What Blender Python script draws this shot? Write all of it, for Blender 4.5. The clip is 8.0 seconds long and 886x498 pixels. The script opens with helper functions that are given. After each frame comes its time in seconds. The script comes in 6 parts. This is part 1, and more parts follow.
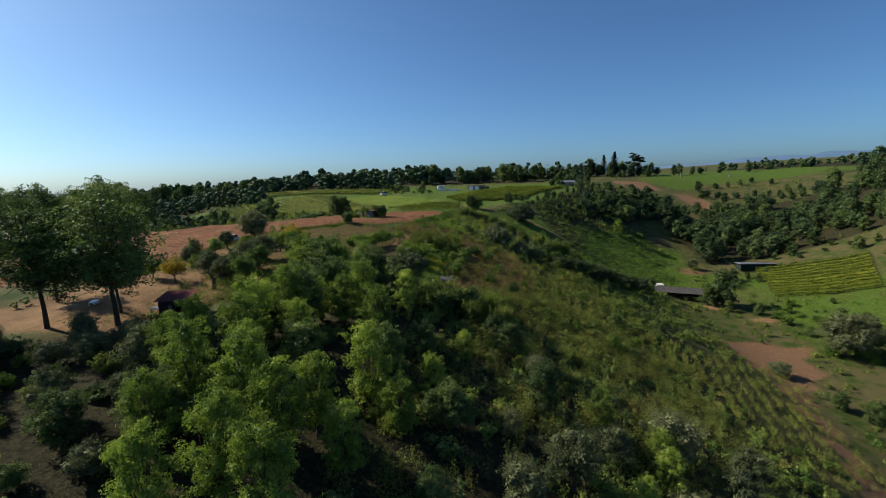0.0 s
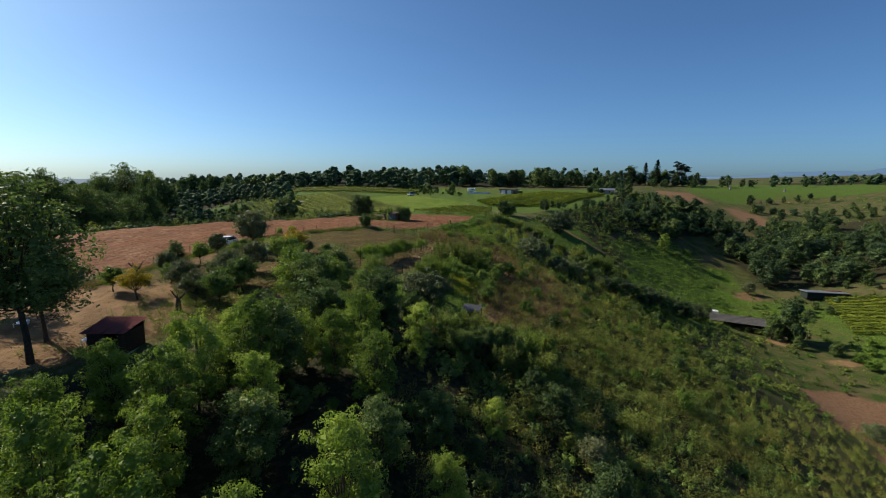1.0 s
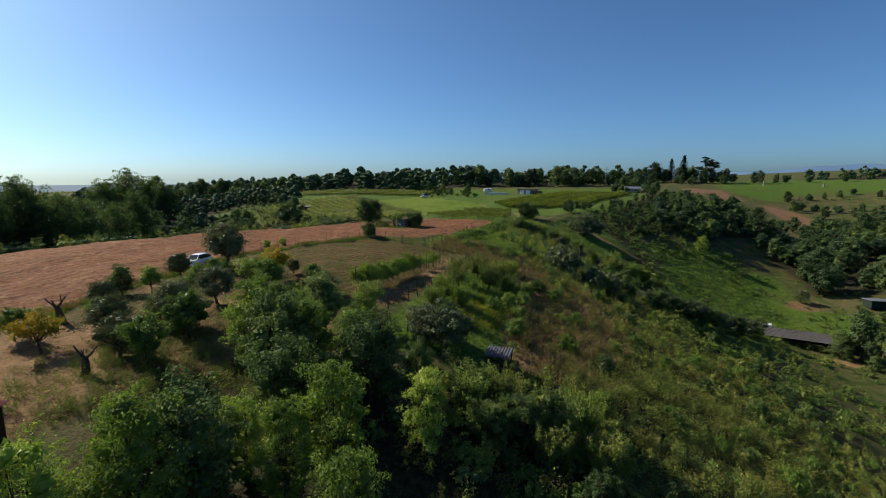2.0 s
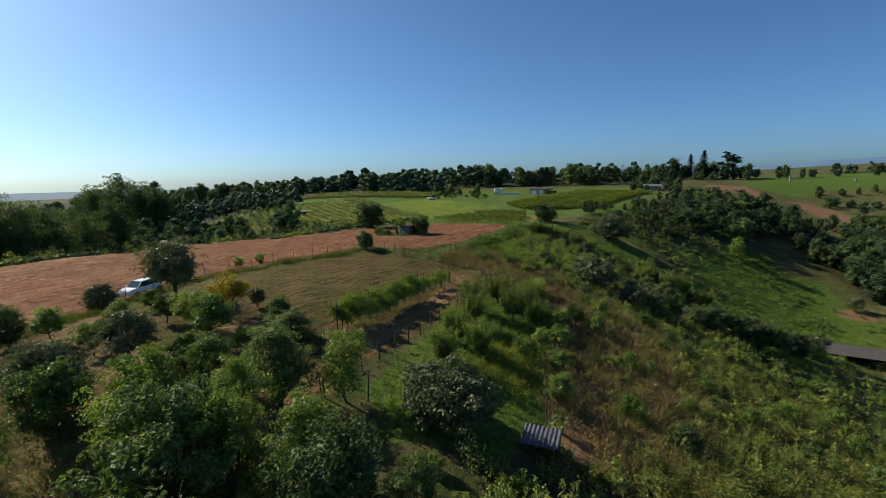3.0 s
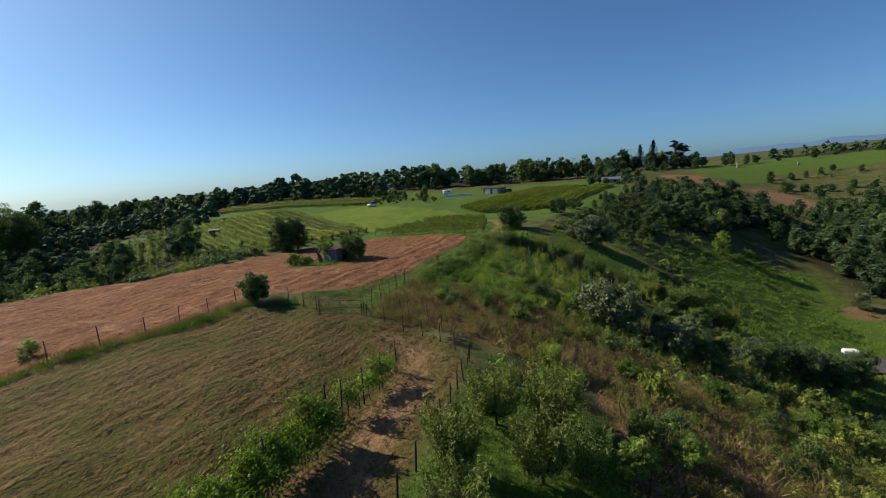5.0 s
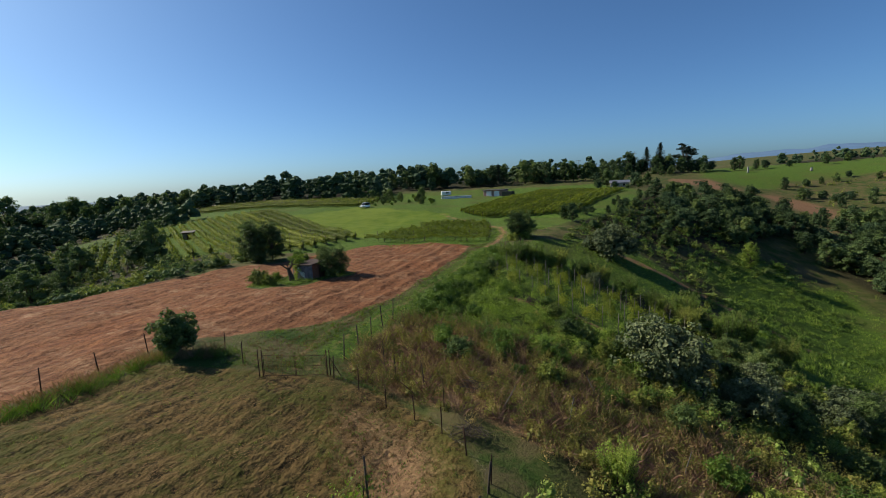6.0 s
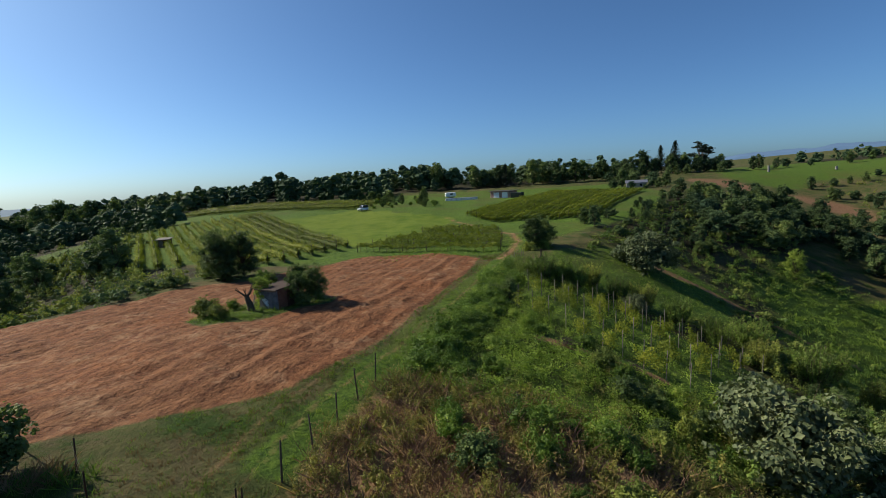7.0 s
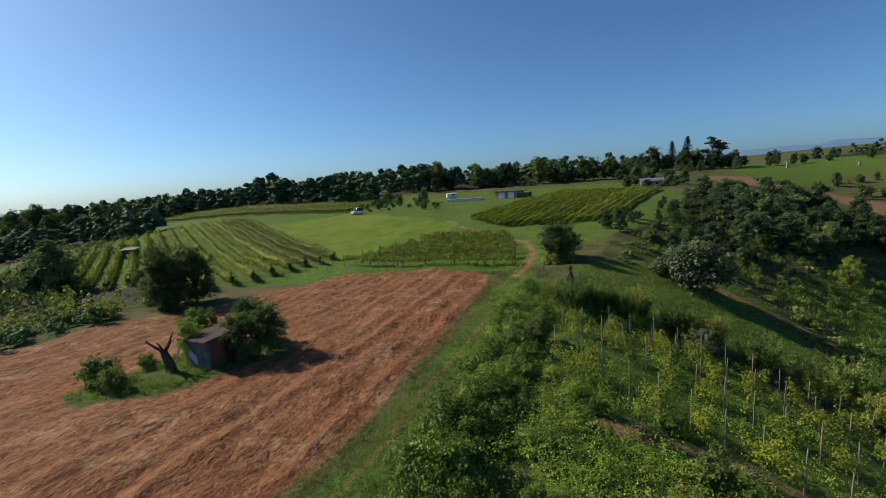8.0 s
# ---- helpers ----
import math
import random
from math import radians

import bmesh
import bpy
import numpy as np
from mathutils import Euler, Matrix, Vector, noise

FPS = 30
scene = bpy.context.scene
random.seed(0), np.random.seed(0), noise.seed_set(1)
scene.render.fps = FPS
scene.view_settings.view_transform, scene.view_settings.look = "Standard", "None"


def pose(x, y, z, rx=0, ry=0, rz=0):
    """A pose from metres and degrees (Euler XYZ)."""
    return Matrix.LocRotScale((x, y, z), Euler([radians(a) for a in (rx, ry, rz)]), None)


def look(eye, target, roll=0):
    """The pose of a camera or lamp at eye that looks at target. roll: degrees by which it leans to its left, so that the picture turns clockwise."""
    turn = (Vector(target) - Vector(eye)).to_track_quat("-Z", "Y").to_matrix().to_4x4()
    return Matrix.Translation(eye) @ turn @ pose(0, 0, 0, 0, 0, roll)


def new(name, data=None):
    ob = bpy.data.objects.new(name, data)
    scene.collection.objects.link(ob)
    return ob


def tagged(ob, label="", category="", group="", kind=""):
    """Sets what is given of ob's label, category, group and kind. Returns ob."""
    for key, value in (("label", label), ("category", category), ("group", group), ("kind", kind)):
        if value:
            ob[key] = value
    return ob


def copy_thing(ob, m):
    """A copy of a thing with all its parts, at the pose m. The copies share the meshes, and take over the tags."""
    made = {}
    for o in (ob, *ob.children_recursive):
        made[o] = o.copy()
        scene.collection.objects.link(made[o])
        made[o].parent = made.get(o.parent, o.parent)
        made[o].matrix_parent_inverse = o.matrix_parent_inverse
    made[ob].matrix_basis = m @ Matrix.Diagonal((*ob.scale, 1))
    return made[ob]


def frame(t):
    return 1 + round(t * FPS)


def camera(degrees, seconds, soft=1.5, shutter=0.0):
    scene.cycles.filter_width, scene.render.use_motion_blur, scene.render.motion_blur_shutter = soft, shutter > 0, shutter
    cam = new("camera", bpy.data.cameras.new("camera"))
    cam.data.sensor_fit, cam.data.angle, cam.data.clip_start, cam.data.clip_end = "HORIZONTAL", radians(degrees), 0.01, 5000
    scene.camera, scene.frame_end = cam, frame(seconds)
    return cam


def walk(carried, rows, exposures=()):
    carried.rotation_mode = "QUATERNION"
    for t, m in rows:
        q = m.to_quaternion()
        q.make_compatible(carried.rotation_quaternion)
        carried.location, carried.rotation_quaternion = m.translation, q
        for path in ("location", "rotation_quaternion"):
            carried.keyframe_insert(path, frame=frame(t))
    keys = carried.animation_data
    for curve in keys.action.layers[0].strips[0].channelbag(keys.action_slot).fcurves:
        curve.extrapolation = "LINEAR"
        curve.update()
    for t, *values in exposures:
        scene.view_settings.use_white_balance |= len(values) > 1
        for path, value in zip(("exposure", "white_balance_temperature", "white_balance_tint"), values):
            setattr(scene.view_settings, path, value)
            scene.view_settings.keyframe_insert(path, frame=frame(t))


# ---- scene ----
# the camera and its flight
cam = camera(88.8, 8.0, soft=0.9)
PATH = [
    (0, (0.289, 2.119, 9.433), (0.278, 4.095, 9.12), -1.7),
    (0.5, (0.176, 8.769, 9.703), (0.115, 10.743, 9.39), -0.7),
    (1, (0.047, 15.302, 9.73), (-0.084, 17.273, 9.422), 0.7),
    (1.2, (-0.054, 17.88, 9.749), (-0.2, 19.851, 9.441), 0.3),
    (2.3, (-1.443, 32.875, 9.9), (-1.663, 34.839, 9.594), 0.0),
    (2.5, (-1.752, 35.574, 9.851), (-1.985, 37.537, 9.546), 0.1),
    (3, (-2.53, 42.238, 9.821), (-2.765, 44.201, 9.517), -1.2),
    (3.5, (-3.381, 48.992, 9.83), (-3.534, 50.963, 9.526), -5.2),
    (4, (-4.051, 55.734, 9.763), (-4.126, 57.71, 9.459), -6.3),
    (4.5, (-4.441, 62.454, 9.664), (-4.468, 64.431, 9.361), -5.7),
    (4.7, (-4.495, 65.132, 9.607), (-4.523, 67.108, 9.304), -4.6),
    (5.8, (-5.115, 80.005, 9.755), (-5.104, 81.981, 9.448), -3.2),
    (6, (-5.071, 82.655, 9.708), (-5.064, 84.631, 9.404), -3.0),
    (6.5, (-5.008, 89.433, 9.629), (-5.011, 91.41, 9.327), -3.1),
    (7, (-5.038, 96.118, 9.52), (-5.048, 98.095, 9.221), -3.2),
    (7.5, (-5.136, 102.946, 9.59), (-5.15, 104.923, 9.289), -2.9),
    (8, (-5.214, 109.781, 9.558), (-5.229, 111.758, 9.258), -3.7),
]
walk(cam, [(t, look(eye, target, roll)) for t, eye, target, roll in PATH])
# ---- daylight: a clear morning sky and one sun, low over the woods ----
SUN_TURN, SUN_UP = radians(-68), radians(36)
world = bpy.data.worlds.new("clear_sky")
scene.world = world
world.use_nodes = True
wn = world.node_tree.nodes
sky = wn.new("ShaderNodeTexSky")
sky.sky_type, sky.sun_disc = "NISHITA", False
sky.sun_elevation, sky.sun_rotation = SUN_UP, SUN_TURN
sky.air_density, sky.dust_density, sky.ozone_density, sky.altitude = 0.7, 1.5, 6.0, 300
wn["Background"].inputs["Strength"].default_value = 0.094
clear = wn.new("ShaderNodeMix")
clear.data_type, clear.blend_type = "RGBA", "MULTIPLY"
clear.inputs[0].default_value, clear.inputs[7].default_value = 1.0, (0.675, 0.885, 0.96, 1)
world.node_tree.links.new(sky.outputs["Color"], clear.inputs[6])
world.node_tree.links.new(clear.outputs[2], wn["Background"].inputs["Color"])
sun = new("sun", bpy.data.lights.new("sun", "SUN"))
sun.data.energy, sun.data.angle, sun.data.color = 5.0, radians(0.53), (1.0, 0.90, 0.74)
to_sun = Vector((math.sin(SUN_TURN) * math.cos(SUN_UP), math.cos(SUN_TURN) * math.cos(SUN_UP), math.sin(SUN_UP)))
sun.matrix_world = look(to_sun * 200, (0, 0, 0))
scene.view_settings.exposure = 0.40
# ---- materials ----
def blank(name):
    m = bpy.data.materials.new(name)
    m.use_nodes = True
    nt = m.node_tree
    return m, nt, nt.nodes["Principled BSDF"]


def wire(nt, a, b):
    nt.links.new(a, b)


def noisy(nt, scale, detail=4, coord=None, rough=0.6):
    n = nt.nodes.new("ShaderNodeTexNoise")
    n.inputs["Scale"].default_value, n.inputs["Detail"].default_value, n.inputs["Roughness"].default_value = scale, detail, rough
    if coord is not None:
        wire(nt, coord, n.inputs["Vector"])
    return n.outputs["Fac"]


def blend(nt, fac, a, b, how="MIX"):
    n = nt.nodes.new("ShaderNodeMix")
    n.data_type, n.blend_type = "RGBA", how
    for v, slot in ((fac, n.inputs[0]), (a, n.inputs[6]), (b, n.inputs[7])):
        if isinstance(v, (int, float)):
            slot.default_value = v
        elif isinstance(v, tuple):
            slot.default_value = (*v[:3], 1)
        else:
            wire(nt, v, slot)
    return n.outputs[2]


def ramp(nt, v, lo, hi):
    n = nt.nodes.new("ShaderNodeMapRange")
    n.interpolation_type = "SMOOTHSTEP"
    n.inputs[1].default_value, n.inputs[2].default_value = lo, hi
    wire(nt, v, n.inputs[0])
    return n.outputs[0]


def add(nt, a, b, k=1.0):
    n = nt.nodes.new("ShaderNodeMath")
    n.operation = "MULTIPLY_ADD"
    wire(nt, b, n.inputs[0])
    n.inputs[1].default_value = k
    wire(nt, a, n.inputs[2])
    return n.outputs[0]


def relief(nt, bsdf, height, strength, distance):
    b = nt.nodes.new("ShaderNodeBump")
    b.inputs["Strength"].default_value, b.inputs["Distance"].default_value = strength, distance
    wire(nt, height, b.inputs["Height"])
    wire(nt, b.outputs[0], bsdf.inputs["Normal"])


def surface(name, dark, light, rough=0.85, scale=3.0, bump=0.3, metal=0.0):
    """Plain weathered surface: two scales of mottling and a fine relief."""
    m, nt, p = blank(name)
    c = nt.nodes.new("ShaderNodeTexCoord").outputs["Object"]
    big, fine = noisy(nt, scale, 5, c), noisy(nt, scale * 14, 3, c)
    info = nt.nodes.new("ShaderNodeObjectInfo").outputs["Random"]
    f = add(nt, big, fine, 0.5)
    f = add(nt, f, info, 0.25)
    wire(nt, blend(nt, ramp(nt, f, 0.5, 1.1), dark, light), p.inputs["Base Color"])
    p.inputs["Roughness"].default_value, p.inputs["Metallic"].default_value = rough, metal
    p.inputs["Specular IOR Level"].default_value = 0.5 if rough < 0.5 else 0.2
    relief(nt, p, f, bump, 0.02)
    return m


def leafy(name, dark, light, tip, shine=0.45, through_light=0.32):
    """Foliage: leaves differ one by one and plant by plant, and let some light through."""
    m, nt, p = blank(name)
    dark, light, tip = [(c[0] * 1.14, c[1] * 0.97, c[2] * 1.14) for c in (dark, light, tip)]
    g = nt.nodes.new("ShaderNodeNewGeometry")
    info = nt.nodes.new("ShaderNodeObjectInfo").outputs["Random"]
    patch = noisy(nt, 0.55, 3, g.outputs["Position"])
    f = add(nt, add(nt, patch, patch, 0.7), g.outputs["Random Per Island"], 0.38)
    f = add(nt, f, info, 0.5)
    col = blend(nt, ramp(nt, f, 0.9, 1.6), dark, light)
    col = blend(nt, ramp(nt, f, 1.5, 1.85), col, tip)
    wire(nt, col, p.inputs["Base Color"])
    p.inputs["Roughness"].default_value = shine
    p.inputs["Specular IOR Level"].default_value = 0.18
    tr = nt.nodes.new("ShaderNodeBsdfTranslucent")
    wire(nt, blend(nt, 1.0, col, (1.35, 1.45, 0.75), "MULTIPLY"), tr.inputs["Color"])
    mix = nt.nodes.new("ShaderNodeMixShader")
    mix.inputs[0].default_value = through_light * 0.68
    wire(nt, p.outputs[0], mix.inputs[1])
    wire(nt, tr.outputs[0], mix.inputs[2])
    wire(nt, mix.outputs[0], nt.nodes["Material Output"].inputs["Surface"])
    return m


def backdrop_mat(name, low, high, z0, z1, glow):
    """Far land seen through kilometres of summer air: the haze is put in as a blue glow."""
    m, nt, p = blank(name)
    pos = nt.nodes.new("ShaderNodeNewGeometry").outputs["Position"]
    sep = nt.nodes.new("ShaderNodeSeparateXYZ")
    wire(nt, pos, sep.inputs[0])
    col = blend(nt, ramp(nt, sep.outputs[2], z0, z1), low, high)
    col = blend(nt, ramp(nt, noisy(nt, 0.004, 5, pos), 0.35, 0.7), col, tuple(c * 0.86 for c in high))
    # the haze colour glows by itself; no air is modelled
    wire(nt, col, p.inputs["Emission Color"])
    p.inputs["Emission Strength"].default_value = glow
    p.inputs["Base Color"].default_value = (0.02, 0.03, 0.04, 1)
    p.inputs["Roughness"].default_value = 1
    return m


M_DARK = leafy("oak_leaves", (0.036, 0.072, 0.020), (0.100, 0.170, 0.042), (0.195, 0.262, 0.072), 0.6, 0.36)
M_ROBINIA = leafy("robinia_leaves", (0.080, 0.145, 0.022), (0.205, 0.320, 0.044), (0.345, 0.465, 0.086), 0.55, 0.45)
M_OLIVE = leafy("olive_leaves", (0.056, 0.086, 0.032), (0.122, 0.160, 0.060), (0.200, 0.236, 0.098), 0.5, 0.2)
M_FIG = leafy("fig_leaves", (0.042, 0.072, 0.028), (0.106, 0.152, 0.058), (0.175, 0.225, 0.092), 0.55, 0.22)
M_FRUIT = leafy("fruit_leaves", (0.060, 0.118, 0.022), (0.150, 0.252, 0.040), (0.290, 0.385, 0.078), 0.5, 0.38)
M_YELLOW = leafy("yellowing_leaves", (0.127, 0.140, 0.013), (0.330, 0.280, 0.016), (0.508, 0.394, 0.025), 0.5, 0.35)
M_VINE = leafy("vine_leaves", (0.066, 0.106, 0.009), (0.148, 0.206, 0.016), (0.240, 0.300, 0.026), 0.7, 0.38)
M_SCRUB = leafy("scrub_leaves", (0.080, 0.130, 0.022), (0.200, 0.270, 0.044), (0.355, 0.420, 0.085), 0.65, 0.32)
M_WEED = leafy("dry_weeds", (0.172, 0.141, 0.053), (0.330, 0.293, 0.090), (0.484, 0.429, 0.149), 0.7, 0.25)
M_CREEPER = leafy("creeper_leaves", (0.045, 0.100, 0.013), (0.108, 0.205, 0.026), (0.225, 0.345, 0.050), 0.5, 0.36)
M_YOUNG = leafy("young_leaves", (0.098, 0.116, 0.024), (0.215, 0.236, 0.046), (0.330, 0.350, 0.085), 0.55, 0.4)
M_BRIGHT = leafy("bramble_leaves", (0.066, 0.132, 0.014), (0.185, 0.310, 0.032), (0.320, 0.465, 0.066), 0.5, 0.38)
M_TWIG = leafy("dry_twigs", (0.105, 0.072, 0.042), (0.220, 0.160, 0.093), (0.345, 0.270, 0.158), 0.9, 0.05)
M_VALLEYTREE = leafy("valley_tree_leaves", (0.032, 0.066, 0.024), (0.078, 0.140, 0.042), (0.150, 0.232, 0.066), 0.7, 0.3)
M_PINE = leafy("conifer_needles", (0.013, 0.028, 0.013), (0.028, 0.053, 0.021), (0.051, 0.076, 0.025), 0.6, 0.1)
M_WOODS = leafy("woodland_leaves", (0.022, 0.054, 0.024), (0.052, 0.102, 0.038), (0.092, 0.155, 0.056), 0.85, 0.2)
M_GRASS = leafy("grass_blades", (0.064, 0.134, 0.016), (0.134, 0.242, 0.023), (0.242, 0.318, 0.064), 0.5, 0.35)
M_STRAW = leafy("cut_hay", (0.135, 0.056, 0.022), (0.238, 0.112, 0.044), (0.330, 0.190, 0.090), 0.8, 0.1)
M_DRYGRASS = leafy("dry_grass", (0.082, 0.059, 0.020), (0.168, 0.117, 0.042), (0.265, 0.196, 0.082), 0.8, 0.2)
M_STRAWGRASS = leafy("straw_grass", (0.150, 0.112, 0.052), (0.280, 0.215, 0.110), (0.400, 0.325, 0.190), 0.8, 0.25)
M_FLOWER = leafy("yellow_flowers", (0.190, 0.205, 0.010), (0.290, 0.300, 0.012), (0.380, 0.385, 0.022), 0.6, 0.3)
M_BARK = surface("bark", (0.037, 0.026, 0.018), (0.098, 0.074, 0.051), 0.95, 5, 0.8)
M_POST = surface("weathered_post", (0.029, 0.023, 0.018), (0.082, 0.066, 0.051), 0.9, 8, 0.5)
M_CANE = surface("grey_stake", (0.082, 0.074, 0.061), (0.197, 0.176, 0.148), 0.85, 8, 0.4)
M_WIRE = surface("wire", (0.041, 0.037, 0.033), (0.082, 0.074, 0.066), 0.5, 20, 0.1, 0.8)
M_RUST = surface("rusty_steel", (0.037, 0.023, 0.015), (0.090, 0.053, 0.033), 0.7, 10, 0.3, 0.5)
M_WHITE = surface("white_paint", (0.68, 0.68, 0.66), (0.82, 0.82, 0.80), 0.45, 3, 0.05)
M_CARPAINT = surface("white_car_paint", (0.74, 0.75, 0.76), (0.82, 0.83, 0.84), 0.22, 1.2, 0.02)
M_TYRE = surface("tyre_rubber", (0.010, 0.010, 0.010), (0.025, 0.025, 0.025), 0.85, 12, 0.2)
M_RIM = surface("alloy_rim", (0.287, 0.287, 0.295), (0.410, 0.410, 0.410), 0.35, 8, 0.1, 0.9)
M_GLASS = surface("tinted_car_glass", (0.010, 0.013, 0.015), (0.016, 0.021, 0.025), 0.06, 2, 0.0)
M_LAMPLENS = surface("lamp_lens", (0.328, 0.328, 0.328), (0.492, 0.492, 0.492), 0.15, 4, 0.0)
M_REDLENS = surface("red_lamp_lens", (0.246, 0.008, 0.008), (0.328, 0.016, 0.012), 0.2, 4, 0.0)
M_REDROOF = surface("red_sheet_roof", (0.090, 0.020, 0.018), (0.190, 0.050, 0.044), 0.85, 2.2, 0.2)
M_BOARD = surface("stained_boards", (0.033, 0.018, 0.011), (0.074, 0.043, 0.028), 0.85, 5, 0.5)
M_HUTWALL = surface("grey_plaster", (0.082, 0.082, 0.090), (0.197, 0.197, 0.213), 0.9, 2.2, 0.5)
M_HUTBRICK = surface("hollow_brick_wall", (0.098, 0.045, 0.030), (0.180, 0.090, 0.057), 0.9, 5, 0.6)
M_FELT = surface("roofing_felt", (0.033, 0.023, 0.020), (0.070, 0.049, 0.041), 0.97, 3, 0.4)
M_SHEET = surface("galvanised_sheet", (0.164, 0.172, 0.205), (0.312, 0.320, 0.353), 0.42, 3, 0.15, 0.6)
M_OLDSHEET = surface("weathered_sheet", (0.045, 0.048, 0.058), (0.098, 0.102, 0.118), 0.7, 4, 0.2, 0.3)
M_BARNROOF = surface("dark_sheet_roof", (0.037, 0.034, 0.034), (0.082, 0.078, 0.074), 0.8, 1.5, 0.3)
M_PINK = surface("faded_pink_panel", (0.295, 0.180, 0.148), (0.394, 0.254, 0.213), 0.8, 1.2, 0.2)
M_NET = surface("dark_green_netting", (0.010, 0.018, 0.015), (0.025, 0.037, 0.029), 0.9, 6, 0.4)
M_BLUE = surface("teal_plastic", (0.016, 0.131, 0.164), (0.033, 0.197, 0.230), 0.4, 3, 0.05)
M_STONE = surface("grey_stone", (0.148, 0.139, 0.131), (0.279, 0.262, 0.246), 0.9, 3, 0.6)
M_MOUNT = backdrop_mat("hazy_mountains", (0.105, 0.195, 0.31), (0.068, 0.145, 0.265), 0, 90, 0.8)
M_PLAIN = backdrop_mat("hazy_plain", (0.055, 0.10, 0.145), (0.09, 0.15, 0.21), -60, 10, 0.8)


def ground_material():
    m, nt, p = blank("ground_cover")
    pos = nt.nodes.new("ShaderNodeNewGeometry").outputs["Position"]
    mid, fine, tiny = noisy(nt, 0.35, 5, pos), noisy(nt, 2.2, 5, pos), noisy(nt, 9.0, 4, pos)
    wide = noisy(nt, 0.05, 4, pos)
    turned = nt.nodes.new("ShaderNodeMapping")
    turned.vector_type = "TEXTURE"
    turned.inputs["Rotation"].default_value = (0, 0, radians(-18))
    turned.inputs["Scale"].default_value = (1.0, 1.5, 1.0)
    wire(nt, pos, turned.inputs["Vector"])
    rows = noisy(nt, 2.1, 8, turned.outputs[0], 0.78)
    band = nt.nodes.new("ShaderNodeTexWave")
    band.inputs["Scale"].default_value, band.inputs["Distortion"].default_value = 0.215, 1.8
    band.inputs["Detail"].default_value, band.inputs["Detail Scale"].default_value, band.inputs["Detail Roughness"].default_value = 4, 2.2, 0.7
    wire(nt, turned.outputs[0], band.inputs["Vector"])
    windrows = add(nt, rows, band.outputs["Fac"], 0.12)
    turned2 = nt.nodes.new("ShaderNodeMapping")
    turned2.vector_type = "TEXTURE"
    turned2.inputs["Rotation"].default_value = (0, 0, radians(-22))
    turned2.inputs["Scale"].default_value = (1.0, 1.4, 1.0)
    wire(nt, pos, turned2.inputs["Vector"])
    mower = nt.nodes.new("ShaderNodeTexWave")
    mower.inputs["Scale"].default_value, mower.inputs["Distortion"].default_value = 0.34, 2.2
    mower.inputs["Detail"].default_value, mower.inputs["Detail Scale"].default_value, mower.inputs["Detail Roughness"].default_value = 4, 2.5, 0.7
    wire(nt, turned2.outputs[0], mower.inputs["Vector"])
    swaths = add(nt, noisy(nt, 2.6, 8, turned2.outputs[0], 0.78), mower.outputs["Fac"], 0.17)
    clumps = noisy(nt, 3.4, 2, turned.outputs[0], 0.5)
    grass = blend(nt, ramp(nt, add(nt, mid, fine, 0.6), 0.55, 1.05), (0.038, 0.052, 0.014), (0.094, 0.098, 0.028))
    grass = blend(nt, ramp(nt, add(nt, wide, tiny, 0.3), 0.62, 0.85), grass, (0.113, 0.090, 0.044))
    grass = blend(nt, ramp(nt, add(nt, mid, tiny, 0.35), 0.62, 0.8), grass, (0.087, 0.074, 0.033))
    grass = blend(nt, ramp(nt, add(nt, noisy(nt, 0.22, 4, pos), fine, 0.35), 0.66, 0.84), grass, (0.033, 0.061, 0.011))
    hay = blend(nt, ramp(nt, add(nt, windrows, tiny, 0.5), 0.60, 1.0), (0.080, 0.034, 0.017), (0.212, 0.104, 0.050))
    hay = blend(nt, ramp(nt, add(nt, noisy(nt, 0.11, 5, pos), fine, 0.45), 0.60, 0.92), hay, blend(nt, ramp(nt, add(nt, windrows, tiny, 0.4), 0.55, 0.95), (0.090, 0.036, 0.016), (0.225, 0.096, 0.042)))
    hay = blend(nt, ramp(nt, add(nt, mid, fine, 0.6), 0.80, 1.08), hay, (0.258, 0.152, 0.085))
    # shade in the hollows between clumps, painted into the hay colour
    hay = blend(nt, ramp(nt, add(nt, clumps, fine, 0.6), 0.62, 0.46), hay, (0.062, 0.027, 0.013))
    mown = blend(nt, ramp(nt, add(nt, swaths, tiny, 0.6), 0.66, 1.02), (0.024, 0.017, 0.006), (0.132, 0.087, 0.032))
    mown = blend(nt, ramp(nt, add(nt, mid, fine, 0.5), 0.64, 0.88), mown, (0.064, 0.062, 0.014))
    # the gaps between mown tussocks get painted shade too
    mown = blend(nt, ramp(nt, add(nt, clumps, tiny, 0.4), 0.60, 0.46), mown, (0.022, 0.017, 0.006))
    bare = blend(nt, ramp(nt, add(nt, mid, tiny, 0.6), 0.5, 1.05), (0.125, 0.074, 0.038), (0.255, 0.156, 0.080))
    bare = blend(nt, ramp(nt, fine, 0.56, 0.74), bare, (0.092, 0.086, 0.032))
    lush = blend(nt, ramp(nt, add(nt, fine, tiny, 0.6), 0.55, 1.0), (0.029, 0.060, 0.009), (0.086, 0.140, 0.019))
    lush = blend(nt, ramp(nt, wide, 0.48, 0.66), lush, (0.069, 0.090, 0.019))
    crop = blend(nt, ramp(nt, add(nt, mid, wide, 1.0), 0.7, 1.2), (0.068, 0.116, 0.010), (0.116, 0.156, 0.018))
    tilled = blend(nt, ramp(nt, add(nt, rows, fine, 0.5), 0.5, 1.0), (0.118, 0.065, 0.035), (0.212, 0.127, 0.073))
